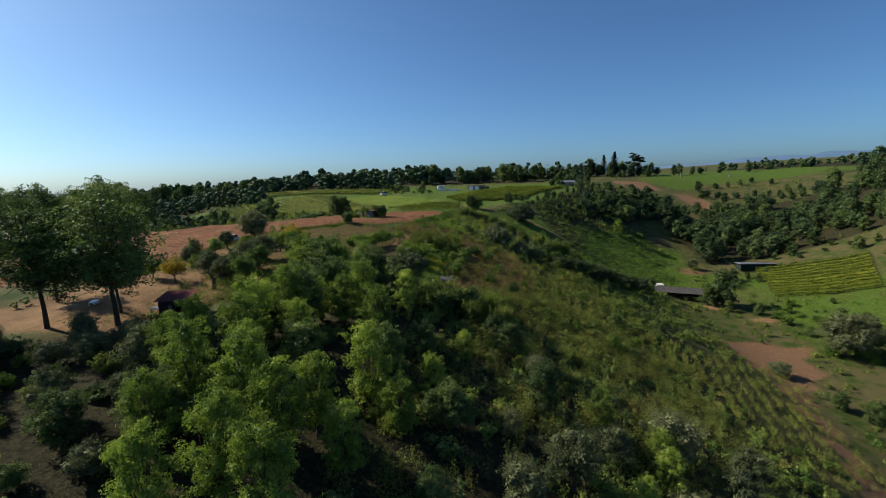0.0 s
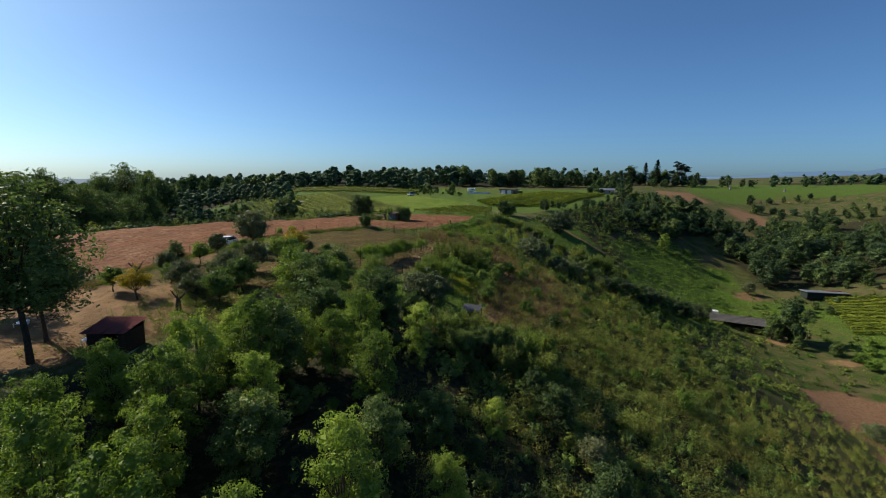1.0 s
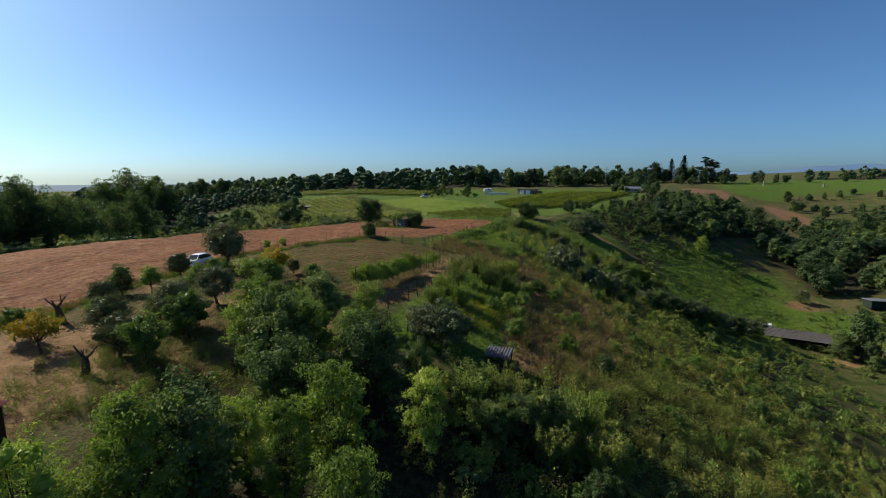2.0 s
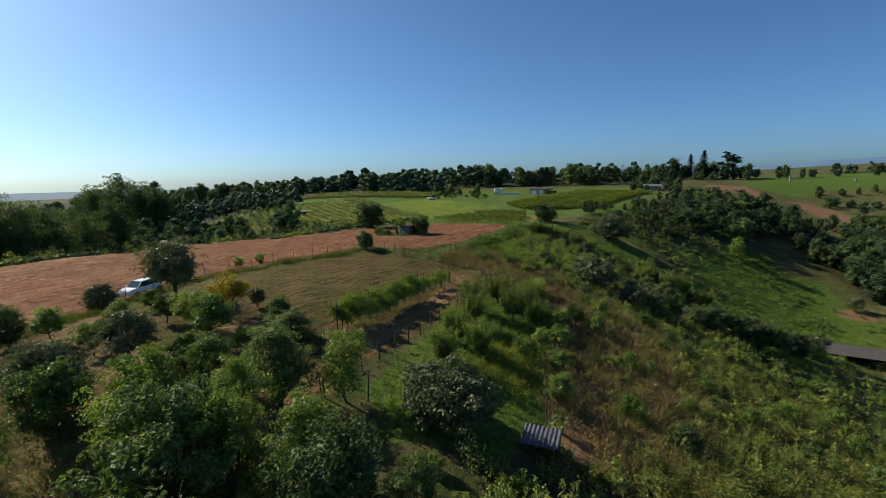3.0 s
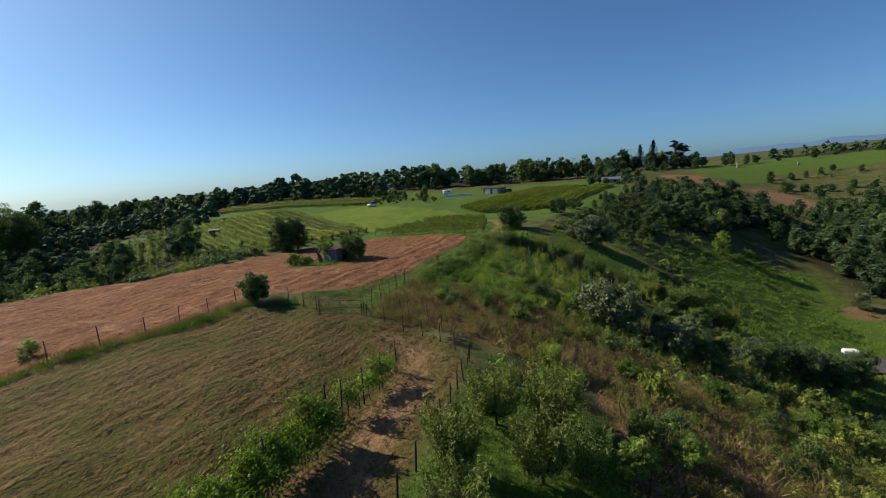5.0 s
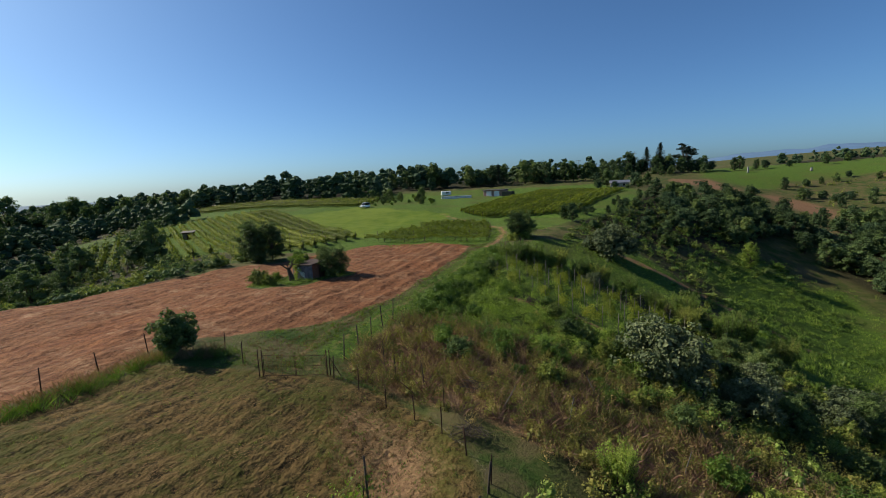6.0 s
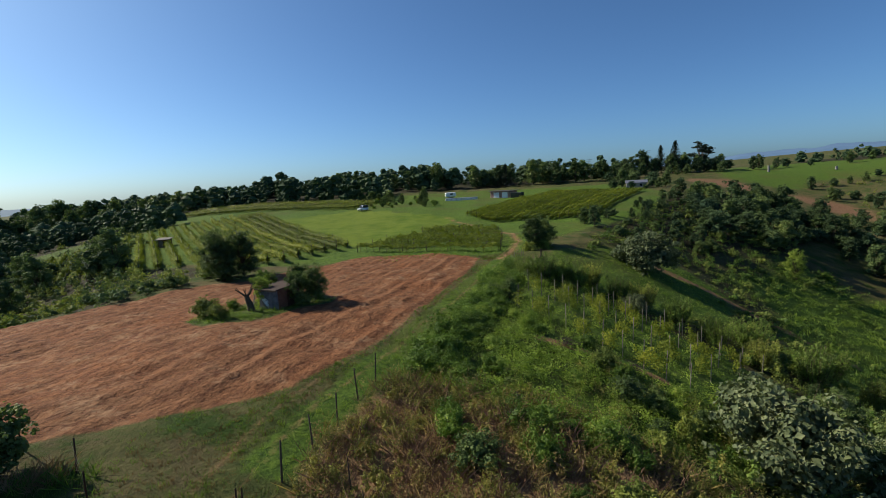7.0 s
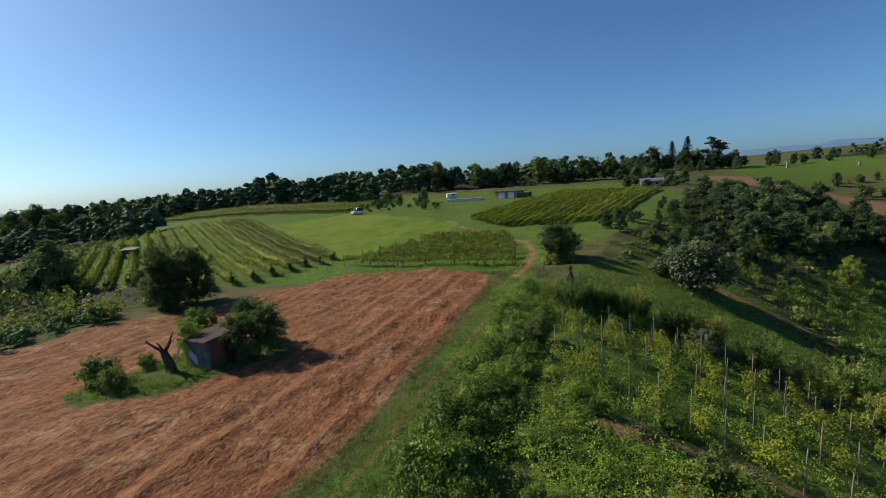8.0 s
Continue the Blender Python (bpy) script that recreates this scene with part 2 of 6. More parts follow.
    # litter brown, also used as painted shade in the slope's gaps
    litter_shade = blend(nt, ramp(nt, add(nt, fine, tiny, 0.6), 0.6, 1.05), (0.016, 0.015, 0.008), (0.048, 0.046, 0.020))
    col = grass
    edge = add(nt, fine, tiny, 0.5)
    cut = []
    for layer, kinds in (("zone_a", (lush, mown, hay)), ("zone_b", (crop, tilled, bare))):
        a = nt.nodes.new("ShaderNodeAttribute")
        a.attribute_name = layer
        sep = nt.nodes.new("ShaderNodeSeparateColor")
        wire(nt, a.outputs["Color"], sep.inputs[0])
        if layer == "zone_a":
            col = blend(nt, ramp(nt, add(nt, a.outputs["Alpha"], edge, 0.6), 0.70, 1.06), col, litter_shade)
            cut = [sep.outputs[1], sep.outputs[2]]
        for k, kind in enumerate(kinds):
            col = blend(nt, ramp(nt, add(nt, sep.outputs[k], edge, 0.6), 0.70, 1.06), col, kind)
    wire(nt, col, p.inputs["Base Color"])
    p.inputs["Roughness"].default_value = 0.95
    p.inputs["Specular IOR Level"].default_value = 0.1
    clods = noisy(nt, 2.0, 4, turned.outputs[0], 0.6)
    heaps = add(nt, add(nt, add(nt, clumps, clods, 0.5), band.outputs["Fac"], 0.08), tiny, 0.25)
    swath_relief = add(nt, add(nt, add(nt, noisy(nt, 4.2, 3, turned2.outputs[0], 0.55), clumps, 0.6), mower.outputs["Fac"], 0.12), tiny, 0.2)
    height = blend(nt, cut[0], add(nt, fine, noisy(nt, 5.0, 5, pos, 0.7), 0.9), swath_relief)
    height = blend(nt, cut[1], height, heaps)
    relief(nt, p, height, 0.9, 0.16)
    return m


M_GROUND = ground_material()
# ---- the lie of the land: a ridge with a flat back, a valley beside it, a far plain ----
def ease(a, b, v):
    t = np.clip((v - a) / (b - a), 0, 1)
    return t * t * (3 - 2 * t)


def along(y, *pairs):
    """A smooth profile along the ridge through (y, value) pairs."""
    ys, vs = [p[0] for p in pairs], [p[1] for p in pairs]
    out = 0
    for k in (-14, -7, 0, 7, 14):
        out = out + np.interp(y + k, ys, vs)
    return out / 5


def edge_x(y):
    """The shoulder where the flat back of the ridge breaks to the valley slope."""
    return along(y, (-60, -14), (40, -10), (80, -6), (120, -4), (160, 8), (200, 30), (240, 62), (300, 95), (380, 130))


def valley_x(y):
    return along(y, (-60, 64), (60, 68), (100, 72), (150, 78), (170, 84), (200, 102), (250, 142), (300, 172), (400, 210))


def top_z(y):
    return along(y, (-60, -9), (10, -8), (40, -6.0), (80, -3.7), (120, -3.6), (150, -3.7), (180, -3.1), (215, -2.0), (245, 0.5), (300, 1.8), (400, 7), (620, 10), (900, 4), (1500, -14))


def valley_z(y):
    return along(y, (-60, -40), (60, -35), (100, -33), (150, -32), (175, -30.5), (200, -26), (250, -16), (300, -8.5), (325, -5.5), (357, 3), (420, 7), (600, 8), (1500, -20))


def land(x, y):
    """Height of the bare land, before its small bumps."""
    x, y = np.asarray(x, float), np.asarray(y, float)
    e, v, zt, zv = edge_x(y), valley_x(y), top_z(y), valley_z(y)
    # the slope into the valley, then up the far side
    t = np.clip((x - e) / (v - e), 0, 1)
    right = zt + (zv - zt) * (0.62 * t + 0.38 * t * t * (3 - 2 * t))
    right = right + (along(y, (0, 4), (250, 9), (420, 9)) - zv) * ease(0, 135, x - v - 12) * 0.96
    right = right + 14 * ease(260, 600, x) * ease(150, 400, y)
    # the flat back lifts a little to its middle and falls away to the woods
    d = e - x
    lift = along(y, (0, 1.2), (80, 2.8), (120, 2.6), (170, 0.4), (200, -0.6), (230, -0.4), (330, 0.0))
    crest = along(y, (0, 34), (80, 40), (140, 44), (170, 60), (200, 96), (230, 130), (260, 150), (300, 178), (400, 215))
    brow = along(y, (0, 44), (60, 56), (90, 66), (110, 62), (120, 55), (130, 48), (142, 44), (170, 60), (200, 96), (230, 130), (260, 150), (300, 178), (400, 215))
    left = zt + lift * ease(0, 1, d / (0.5 * crest)) 
    left = left - along(y, (0, 8), (110, 8), (140, 13), (220, 13), (330, 12), (600, 6)) * ease(0.92, 1.9, d / brow)
    left = left - 26 * ease(300, 900, d)
    z = np.where(x > e, right, left)
    far = ease(700, 2600, np.hypot(x, y - 100))
    return z * (1 - far) - 42 * far


def ground_z(x, y):
    z = land(x, y)
    near = 1 - ease(250, 500, np.hypot(np.asarray(x, float), np.asarray(y, float) - 100))
    z = z + near * (0.22 * np.sin(0.31 * x + 0.17 * y) * np.sin(0.23 * y - 0.11 * x) + 0.12 * np.sin(0.83 * x - 0.4 * y + 1.3) * np.sin(0.71 * y + 0.3 * x))
    return z


def gz(x, y):
    return float(ground_z(x, y))


# ---- mesh helpers ----
def mesh_of(name, verts, faces, material, smooth=False):
    """A mesh from arrays: verts (n, 3), faces (m, k) all of one size k."""
    verts, faces = np.asarray(verts, np.float32).reshape(-1, 3), np.asarray(faces, np.int32)
    me = bpy.data.meshes.new(name)
    k = faces.shape[1]
    me.vertices.add(len(verts))
    me.vertices.foreach_set("co", verts.ravel())
    me.loops.add(faces.size)
    me.loops.foreach_set("vertex_index", faces.ravel())
    me.polygons.add(len(faces))
    me.polygons.foreach_set("loop_start", np.arange(len(faces), dtype=np.int32) * k)
    me.polygons.foreach_set("use_smooth", np.full(len(faces), smooth))
    me.update(calc_edges=True)
    me.materials.append(material)
    return me


def part(name, data, material=None, parent=None, label="", place=None):
    """Links a bmesh or a mesh as one object under a thing or part."""
    if isinstance(data, bmesh.types.BMesh):
        me = bpy.data.meshes.new(name)
        data.to_mesh(me)
        data.free()
        me.materials.append(material)
    else:
        me = data
    ob = new(name, me)
    ob.parent = parent
    if place is not None:
        ob.matrix_basis = place
    if label:
        ob["label"] = label
    return ob


def thing(name, label, category, m, group=""):
    ob = new(name)
    ob.empty_display_size = 0.3
    ob.matrix_basis = m
    return tagged(ob, label, category, group)


def block(w, d, h, at=(0, 0, 0), bevel=0.02, m=None):
    """A box with softened edges, standing on its base centre."""
    bm = bmesh.new()
    bmesh.ops.create_cube(bm, size=1, matrix=Matrix.Translation(Vector(at) + Vector((0, 0, h / 2))) @ Matrix.Diagonal((w, d, h, 1)))
    if bevel:
        bmesh.ops.bevel(bm, geom=bm.edges[:], offset=min(bevel, w / 3, d / 3, h / 3), segments=1, affect="EDGES")
    if m is not None:
        bmesh.ops.transform(bm, matrix=m, verts=bm.verts)
    return bm


def tube_arrays(points, radii, sides=6):
    """A tapered round bar along a line of points, as verts and quads."""
    pts = np.asarray(points, float)
    n = len(pts)
    way = np.gradient(pts, axis=0)
    way /= np.linalg.norm(way, axis=1)[:, None] + 1e-9
    ref = np.where(np.abs(way[:, 2:3]) > 0.9, [[1.0, 0, 0]], [[0, 0, 1.0]])
    u = np.cross(way, ref)
    u /= np.linalg.norm(u, axis=1)[:, None] + 1e-9
    v = np.cross(way, u)
    a = np.arange(sides) * 2 * np.pi / sides
    ring = pts[:, None] + np.asarray(radii)[:, None, None] * (np.cos(a)[None, :, None] * u[:, None] + np.sin(a)[None, :, None] * v[:, None])
    i, j = np.meshgrid(np.arange(n - 1), np.arange(sides), indexing="ij")
    q = np.stack([i * sides + j, i * sides + (j + 1) % sides, (i + 1) * sides + (j + 1) % sides, (i + 1) * sides + j], -1).reshape(-1, 4)
    cap = np.array([[(n - 1) * sides + k for k in (0, sides // 3, 2 * sides // 3, sides - 1)]])
    return ring.reshape(-1, 3), np.concatenate([q, cap])


def joined(pieces):
    vs, fs, at = [], [], 0
    for v, f in pieces:
        vs.append(v)
        fs.append(f + at)
        at += len(v)
    return np.concatenate(vs), np.concatenate(fs)


def bars(name, lines, radius, material, sides=5):
    """Bars along several lines of points, in one mesh."""
    return mesh_of(name, *joined([tube_arrays(l, [radius] * len(l), sides) for l in lines]), material)


# ---- where each ground cover lies, in plan ----
def inside(px, py, poly):
    """Signed distance to a closed outline, positive inside."""
    px, py = np.asarray(px, float), np.asarray(py, float)
    hit, best = np.zeros(px.shape, bool), np.full(px.shape, 1e9)
    for (x0, y0), (x1, y1) in zip(poly, poly[1:] + poly[:1]):
        ex, ey = x1 - x0, y1 - y0
        t = np.clip(((px - x0) * ex + (py - y0) * ey) / (ex * ex + ey * ey), 0, 1)
        best = np.minimum(best, np.hypot(px - x0 - t * ex, py - y0 - t * ey))
        cross = (y0 > py) != (y1 > py)
        hit ^= cross & (px < ex * (py - y0) / (ey if ey else 1e-9) + x0)
    return np.where(hit, best, -best)


def off_line(px, py, line):
    """Distance to an open line of points."""
    px, py = np.asarray(px, float), np.asarray(py, float)
    best = np.full(px.shape, 1e9)
    for (x0, y0), (x1, y1) in zip(line, line[1:]):
        ex, ey = x1 - x0, y1 - y0
        t = np.clip(((px - x0) * ex + (py - y0) * ey) / (ex * ex + ey * ey), 0, 1)
        best = np.minimum(best, np.hypot(px - x0 - t * ex, py - y0 - t * ey))
    return best


HAYFIELD = [(-66, 55), (-45, 63), (-40, 75), (-38, 88), (-33.5, 97.5), (-28.5, 105), (-25.5, 113.5), (-19, 118.5), (-14.8, 121.5), (-12.6, 125.9),
            (-10.2, 132), (-6.4, 145), (-2.6, 157), (0.4, 168), (-4, 172.6), (-11.2, 174.6), (-20.8, 171.6), (-28, 163.5), (-34.4, 155), (-39.7, 150.5), (-44.5, 142), (-55, 129), (-68, 116), (-77, 100), (-82, 70)]
ISLAND = [(-28.5, 134.5), (-27.5, 138.5), (-25, 142.5), (-18, 144.5), (-16.5, 141), (-19.5, 138.5), (-22.5, 134.5), (-26, 133)]
MOWN = [(-36, 86), (-32, 95.5), (-27.6, 102), (-24, 110.3), (-18, 110), (-12.5, 110.3), (-10.8, 104), (-11.4, 95), (-14.2, 86), (-16.6, 77.5), (-24, 79), (-31, 80)]
ORCHARD = [(-41, 58), (-39, 72), (-37.5, 86), (-31, 80), (-16.5, 77.5), (-12.5, 73), (-14, 62), (-19, 54), (-27, 47), (-36, 42), (-44, 46)]
TRACK = [(-15.5, 70), (-12.4, 79), (-9.6, 89), (-7.4, 98), (-7.6, 103)]
DRYLAWN = [(-50, 43), (-45, 60), (-32, 63), (-25, 52), (-31, 42)]
VERGE = [(-15.5, 68), (-12, 74.4), (-9.8, 79.6), (-8, 85.6), (-6.5, 90), (-4.6, 97), (-3.8, 101), (-4.6, 104.2), (-8.2, 108.6), (-12.5, 110.3), (-10.8, 104), (-11.4, 95), (-14.2, 86), (-17, 76)]
WORN = [(-11.4, 101.5), (-12.6, 107.5), (-9.6, 108.4), (-5.6, 105.2), (-4.6, 101.5), (-6.4, 97.5)]
LANE = [(-14.7, 112), (-14.4, 116.5), (-13.4, 120.5), (-11.2, 126), (-8.5, 134.5), (-4.4, 146), (-0.6, 157), (3.4, 167), (6.6, 174), (9.2, 183), (9.6, 193), (4.5, 206), (0, 216), (-4, 228)]
LANE_GRASS = [(-12.9, 115), (-9.2, 127), (-7.6, 133), (-5.0, 140.5), (-1.8, 151), (1.6, 160), (4.6, 167)]
DRYBANK = [(1, 68), (1.5, 80), (6, 94), (5.5, 101), (-1, 105.5), (-9, 109.5), (-12, 112), (-11.6, 117), (-9.5, 122), (-3, 121), (6, 116), (14, 108), (16, 90), (10, 70)]
BEDS = [(-11.5, 70), (-8.8, 81), (-5.2, 94), (-2, 99), (5, 97), (4, 86), (2, 74), (-2, 66), (-8, 65)]
CROP = [(-58, 240), (-46, 251), (-34, 259), (-16, 241), (-1, 227), (-8, 206), (-16, 192), (-24.6, 190), (-35, 204.5)]
YARD = [(-2, 232), (22, 250), (34, 272), (26, 296), (-6, 300), (-18, 266), (-12, 246)]
STUBBLE = [(108, 320), (124, 336), (143, 343), (152, 322), (158, 296), (164, 268), (158, 258), (152, 274), (146, 300), (138, 314), (122, 317)]
HILLTOP = [(150, 340), (168, 318), (190, 345), (230, 348), (300, 330), (330, 380), (260, 430), (180, 420)]
MEADOW = [(46, 186), (58, 166), (84, 152), (96, 138), (88, 112), (84, 98), (100, 92), (118, 110), (134, 132), (120, 160), (98, 176), (94, 206), (80, 214), (66, 198)]
HILLSIDE = [(40, 150), (50, 170), (60, 188), (80, 202), (102, 200), (94, 170), (72, 138), (52, 124), (44, 134)]
KNOLL = [(10, 152), (22, 150), (36, 158), (44, 172), (36, 188), (22, 178), (12, 170)]
PALE_MEADOW = [(-92, 200), (-86, 228), (-104, 250), (-128, 258), (-142, 236), (-120, 212)]
CREEPBANK = [(-8.0, 124), (-7.0, 128), (-5.0, 132.5), (-2.2, 139), (-0.2, 146.5), (1.8, 152.5), (4.2, 160), (14, 160), (22, 140), (16, 122), (6, 118), (-2, 120)]
SLIP = [(2.6, 132.8), (3.7, 132.3), (6.0, 132.3), (7.8, 131.8), (9.9, 131.6), (12.0, 130.6)]
VINEBANK = [(0.5, 141), (3.5, 149), (13, 150.5), (28, 140), (27, 135), (14, 127.5)]
PLOTS = [(63, 105), (74, 109), (83, 104), (79, 93), (70, 84), (65, 88)]
DIRTROAD = [(50, 48), (55, 58), (61, 72), (66, 84), (70, 92)]
FARMROAD = [(80, 139), (86, 128), (92, 118), (96, 106), (90, 92)]


WOODED = ([(-66, 118), (-58, 136), (-46, 152), (-44, 168), (-66, 186), (-104, 195), (-100, 240), (-140, 318), (-60, 330), (60, 356), (120, 400), (60, 470), (-120, 640), (-600, 1500), (-2200, 1500), (-2200, -600), (-170, 20), (-90, 60), (-84, 96)],
          [(24, 198), (36, 194), (52, 196), (64, 204), (80, 212), (104, 230), (124, 246), (122, 266), (98, 262), (72, 252), (46, 228)],
          [(106, 186), (140, 176), (170, 166), (240, 200), (330, 220), (420, 400), (330, 470), (250, 450), (300, 300), (230, 262), (180, 266), (150, 252), (112, 216)],
          [(-48, 10), (-48, 38), (-27, 42), (-15, 48), (-8, 58), (4, 62), (14, 46), (36, 40), (40, 8)])


def litter_and_gap_shade(x, y):
    """Leaf litter and bare undergrowth under the woods; thinner on the slope, as painted shade between bushes."""
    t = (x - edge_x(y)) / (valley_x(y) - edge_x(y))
    # darkens the ground between slope bushes, standing in for their shade
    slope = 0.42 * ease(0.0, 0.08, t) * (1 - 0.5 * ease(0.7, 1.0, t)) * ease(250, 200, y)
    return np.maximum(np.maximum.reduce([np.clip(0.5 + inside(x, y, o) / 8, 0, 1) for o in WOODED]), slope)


def zones(x, y):
    """How much of each cover lies at a place: lush, mown, hay, crop, tilled, bare."""
    def soft(d, w=1.6):
        return np.clip(0.5 + d / w, 0, 1)
    lush = np.maximum.reduce([soft(1.5 - off_line(x, y, LANE_GRASS)), 0.75 * soft(inside(x, y, BEDS)), soft(inside(x, y, YARD), 4),
                              soft(inside(x, y, HILLTOP), 6), 0.55 * soft(inside(x, y, MEADOW), 9), 0.8 * soft(inside(x, y, KNOLL), 5), 0.8 * soft(inside(x, y, HILLSIDE), 8), 0.42 * soft(inside(x, y, ISLAND), 1.4), 0.5 * soft(inside(x, y, PALE_MEADOW), 8), 0.62 * soft(inside(x, y, VINEBANK), 2), 0.5 * soft(inside(x, y, CREEPBANK), 3),
                              0.85 * soft(inside(x, y, [(-70, 184), (-34, 168), (0, 171), (9, 173), (16, 186), (30, 198), (56, 226), (78, 262), (84, 306), (70, 330), (-60, 330), (-150, 300)]), 5)])
    mown = np.maximum.reduce([soft(inside(x, y, MOWN), 1.2), 0.72 * soft(inside(x, y, ORCHARD), 3), 0.85 * soft(inside(x, y, VERGE), 1.4)])
    hay = soft(np.minimum(inside(x, y, HAYFIELD), -inside(x, y, ISLAND)), 1.2)
    crop = soft(inside(x, y, CROP), 3)
    tilled = np.maximum.reduce([soft(inside(x, y, PLOTS), 2), soft(1.5 - off_line(x, y, DIRTROAD), 1.2), soft(inside(x, y, STUBBLE), 6) * 0.95,
                                soft(inside(x, y, [(92, 166), (97, 172), (99, 180), (94, 178)]), 2)])
    rut = np.abs(off_line(x, y, LANE) - 0.85)
    bare = np.maximum.reduce([0.9 * soft(0.55 - off_line(x, y, SLIP), 0.9), 0.64 * soft(1.7 - off_line(x, y, TRACK), 2.8), 0.46 * soft(inside(x, y, WORN), 3.5), 0.36 * soft(1.0 - off_line(x, y, [(-4.6, 97.5), (-4.6, 101), (-6.4, 104)]), 1.8), 0.34 * soft(0.7 - off_line(x, y, [(-9, 105), (-12.6, 108.6), (-14.6, 112)]), 2.0), 0.55 * soft(0.24 - rut, 0.7), 0.85 * soft(inside(x, y, DRYLAWN), 4), 0.6 * soft(inside(x, y, ORCHARD), 4) * (0.5 + 0.5 * np.sin(0.5 * x) * np.sin(0.43 * y + 1)),
                              0.7 * soft(0.6 - off_line(x, y, LANE[7:]), 1.2), 0.8 * soft(inside(x, y, DRYBANK), 3), 0.8 * soft(1.2 - off_line(x, y, FARMROAD), 1.2), 0.8 * soft(1.0 - off_line(x, y, [(30, 178), (48, 168), (60, 160)]), 1.2)])
    return np.stack([lush, mown, hay], -1), np.stack([crop, tilled, bare], -1)


def spread(inner0, inner1, step, lo, hi):
    """Grid lines: even inside, ever wider outside."""
    mid = list(np.arange(inner0, inner1 + 0.01, step))
    out, s, v = [], step, inner1
    while v < hi:
        s *= 1.13
        v += s
        out.append(v)
    low, s, v = [], step, inner0
    while v > lo:
        s *= 1.13
        v -= s
        low.append(v)
    return np.array(low[::-1] + mid + out)


def build_ground():
    xs, ys = spread(-64, 30, 0.38, -1900, 1900), spread(60, 190, 0.55, -900, 2600)
    gx, gy = np.meshgrid(xs, ys)
    zz = ground_z(gx, gy)
    # windrows of hay and tufts of mown grass give the near ground its unevenness
    a, b = zones(gx, gy)
    across = gx * math.cos(radians(17)) - gy * math.sin(radians(17))
    ridge = 0.5 + 0.5 * np.sin(across * 2.9 + 0.5 * np.sin(gy * 0.11) + 0.3 * np.sin(gy * 0.7 + across))
    near_lane = 0.22 + 0.78 * ease(17, 5, off_line(gx, gy, LANE))
    zz = zz + a[..., 2] * near_lane * 0.17 * (ridge - 0.5) * (0.75 + 0.25 * np.sin(gy * 0.33 + across * 1.1))
    lump = np.random.default_rng(5).normal(size=gx.shape)
    swath = np.sin((gx * math.cos(radians(22)) - gy * math.sin(radians(22))) * 5.2 + 0.5 * np.sin(gy * 0.4 + gx * 0.3))
    zz = zz + 0.05 * a[..., 2] * lump + a[..., 1] * (0.035 * lump + 0.035 * swath)
    verts = np.stack([gx, gy, zz], -1).reshape(-1, 3)
    nx, ny = len(xs), len(ys)
    i, j = np.meshgrid(np.arange(ny - 1), np.arange(nx - 1), indexing="ij")
    k = i * nx + j
    faces = np.stack([k, k + 1, k + nx + 1, k + nx], -1).reshape(-1, 4)
    me = mesh_of("ground", verts, faces, M_GROUND, True)
    for name, w in (("zone_a", a), ("zone_b", b)):
        col = np.ones((len(verts), 4), np.float32)
        col[:, :3] = w.reshape(-1, 3)
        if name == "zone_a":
            col[:, 3] = litter_and_gap_shade(gx, gy).reshape(-1)
        me.color_attributes.new(name, "FLOAT_COLOR", "POINT").data.foreach_set("color", col.ravel())
    tagged(new("ground", me), "rolling farmland with cut hay, mown grass and rough scrub", "ground", kind="structure")


build_ground()


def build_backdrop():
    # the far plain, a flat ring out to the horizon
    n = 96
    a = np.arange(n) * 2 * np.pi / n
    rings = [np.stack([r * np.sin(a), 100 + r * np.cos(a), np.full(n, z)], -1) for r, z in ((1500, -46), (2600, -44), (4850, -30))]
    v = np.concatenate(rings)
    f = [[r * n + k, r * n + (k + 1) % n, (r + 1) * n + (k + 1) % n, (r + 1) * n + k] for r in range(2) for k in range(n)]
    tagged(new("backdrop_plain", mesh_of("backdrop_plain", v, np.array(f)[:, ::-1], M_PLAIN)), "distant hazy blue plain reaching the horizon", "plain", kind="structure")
    # mountains, their haze painted in as glow
    az = np.radians(np.linspace(2, 84, 160))
    deg = np.degrees(az)
    top = 20 + 60 * ease(6, 14, deg) + 60 * ease(26, 40, deg) + 30 * ease(44, 60, deg)
    wob = np.array([noise.fractal(Vector((d * 0.23, 3.1, 0)), 1.0, 2.0, 5) for d in deg])
    wob2 = np.array([noise.fractal(Vector((d * 0.06, 9.1, 0)), 1.0, 2.0, 3) for d in deg])
    top = 0.7 * top * (1 + 0.34 * wob + 0.5 * wob2)
    rows = [(4300, -60 + 0 * top), (4420, top * 0.35), (4560, top * 0.75), (4680, top), (4800, top * 0.2 - 30)]
    v = np.concatenate([np.stack([r * np.sin(az), 100 + r * np.cos(az), z], -1) for r, z in rows])
    m = len(az)
    f = [[r * m + k, r * m + k + 1, (r + 1) * m + k + 1, (r + 1) * m + k] for r in range(len(rows) - 1) for k in range(m - 1)]
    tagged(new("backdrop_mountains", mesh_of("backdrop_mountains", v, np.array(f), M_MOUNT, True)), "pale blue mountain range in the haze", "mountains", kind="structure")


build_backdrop()


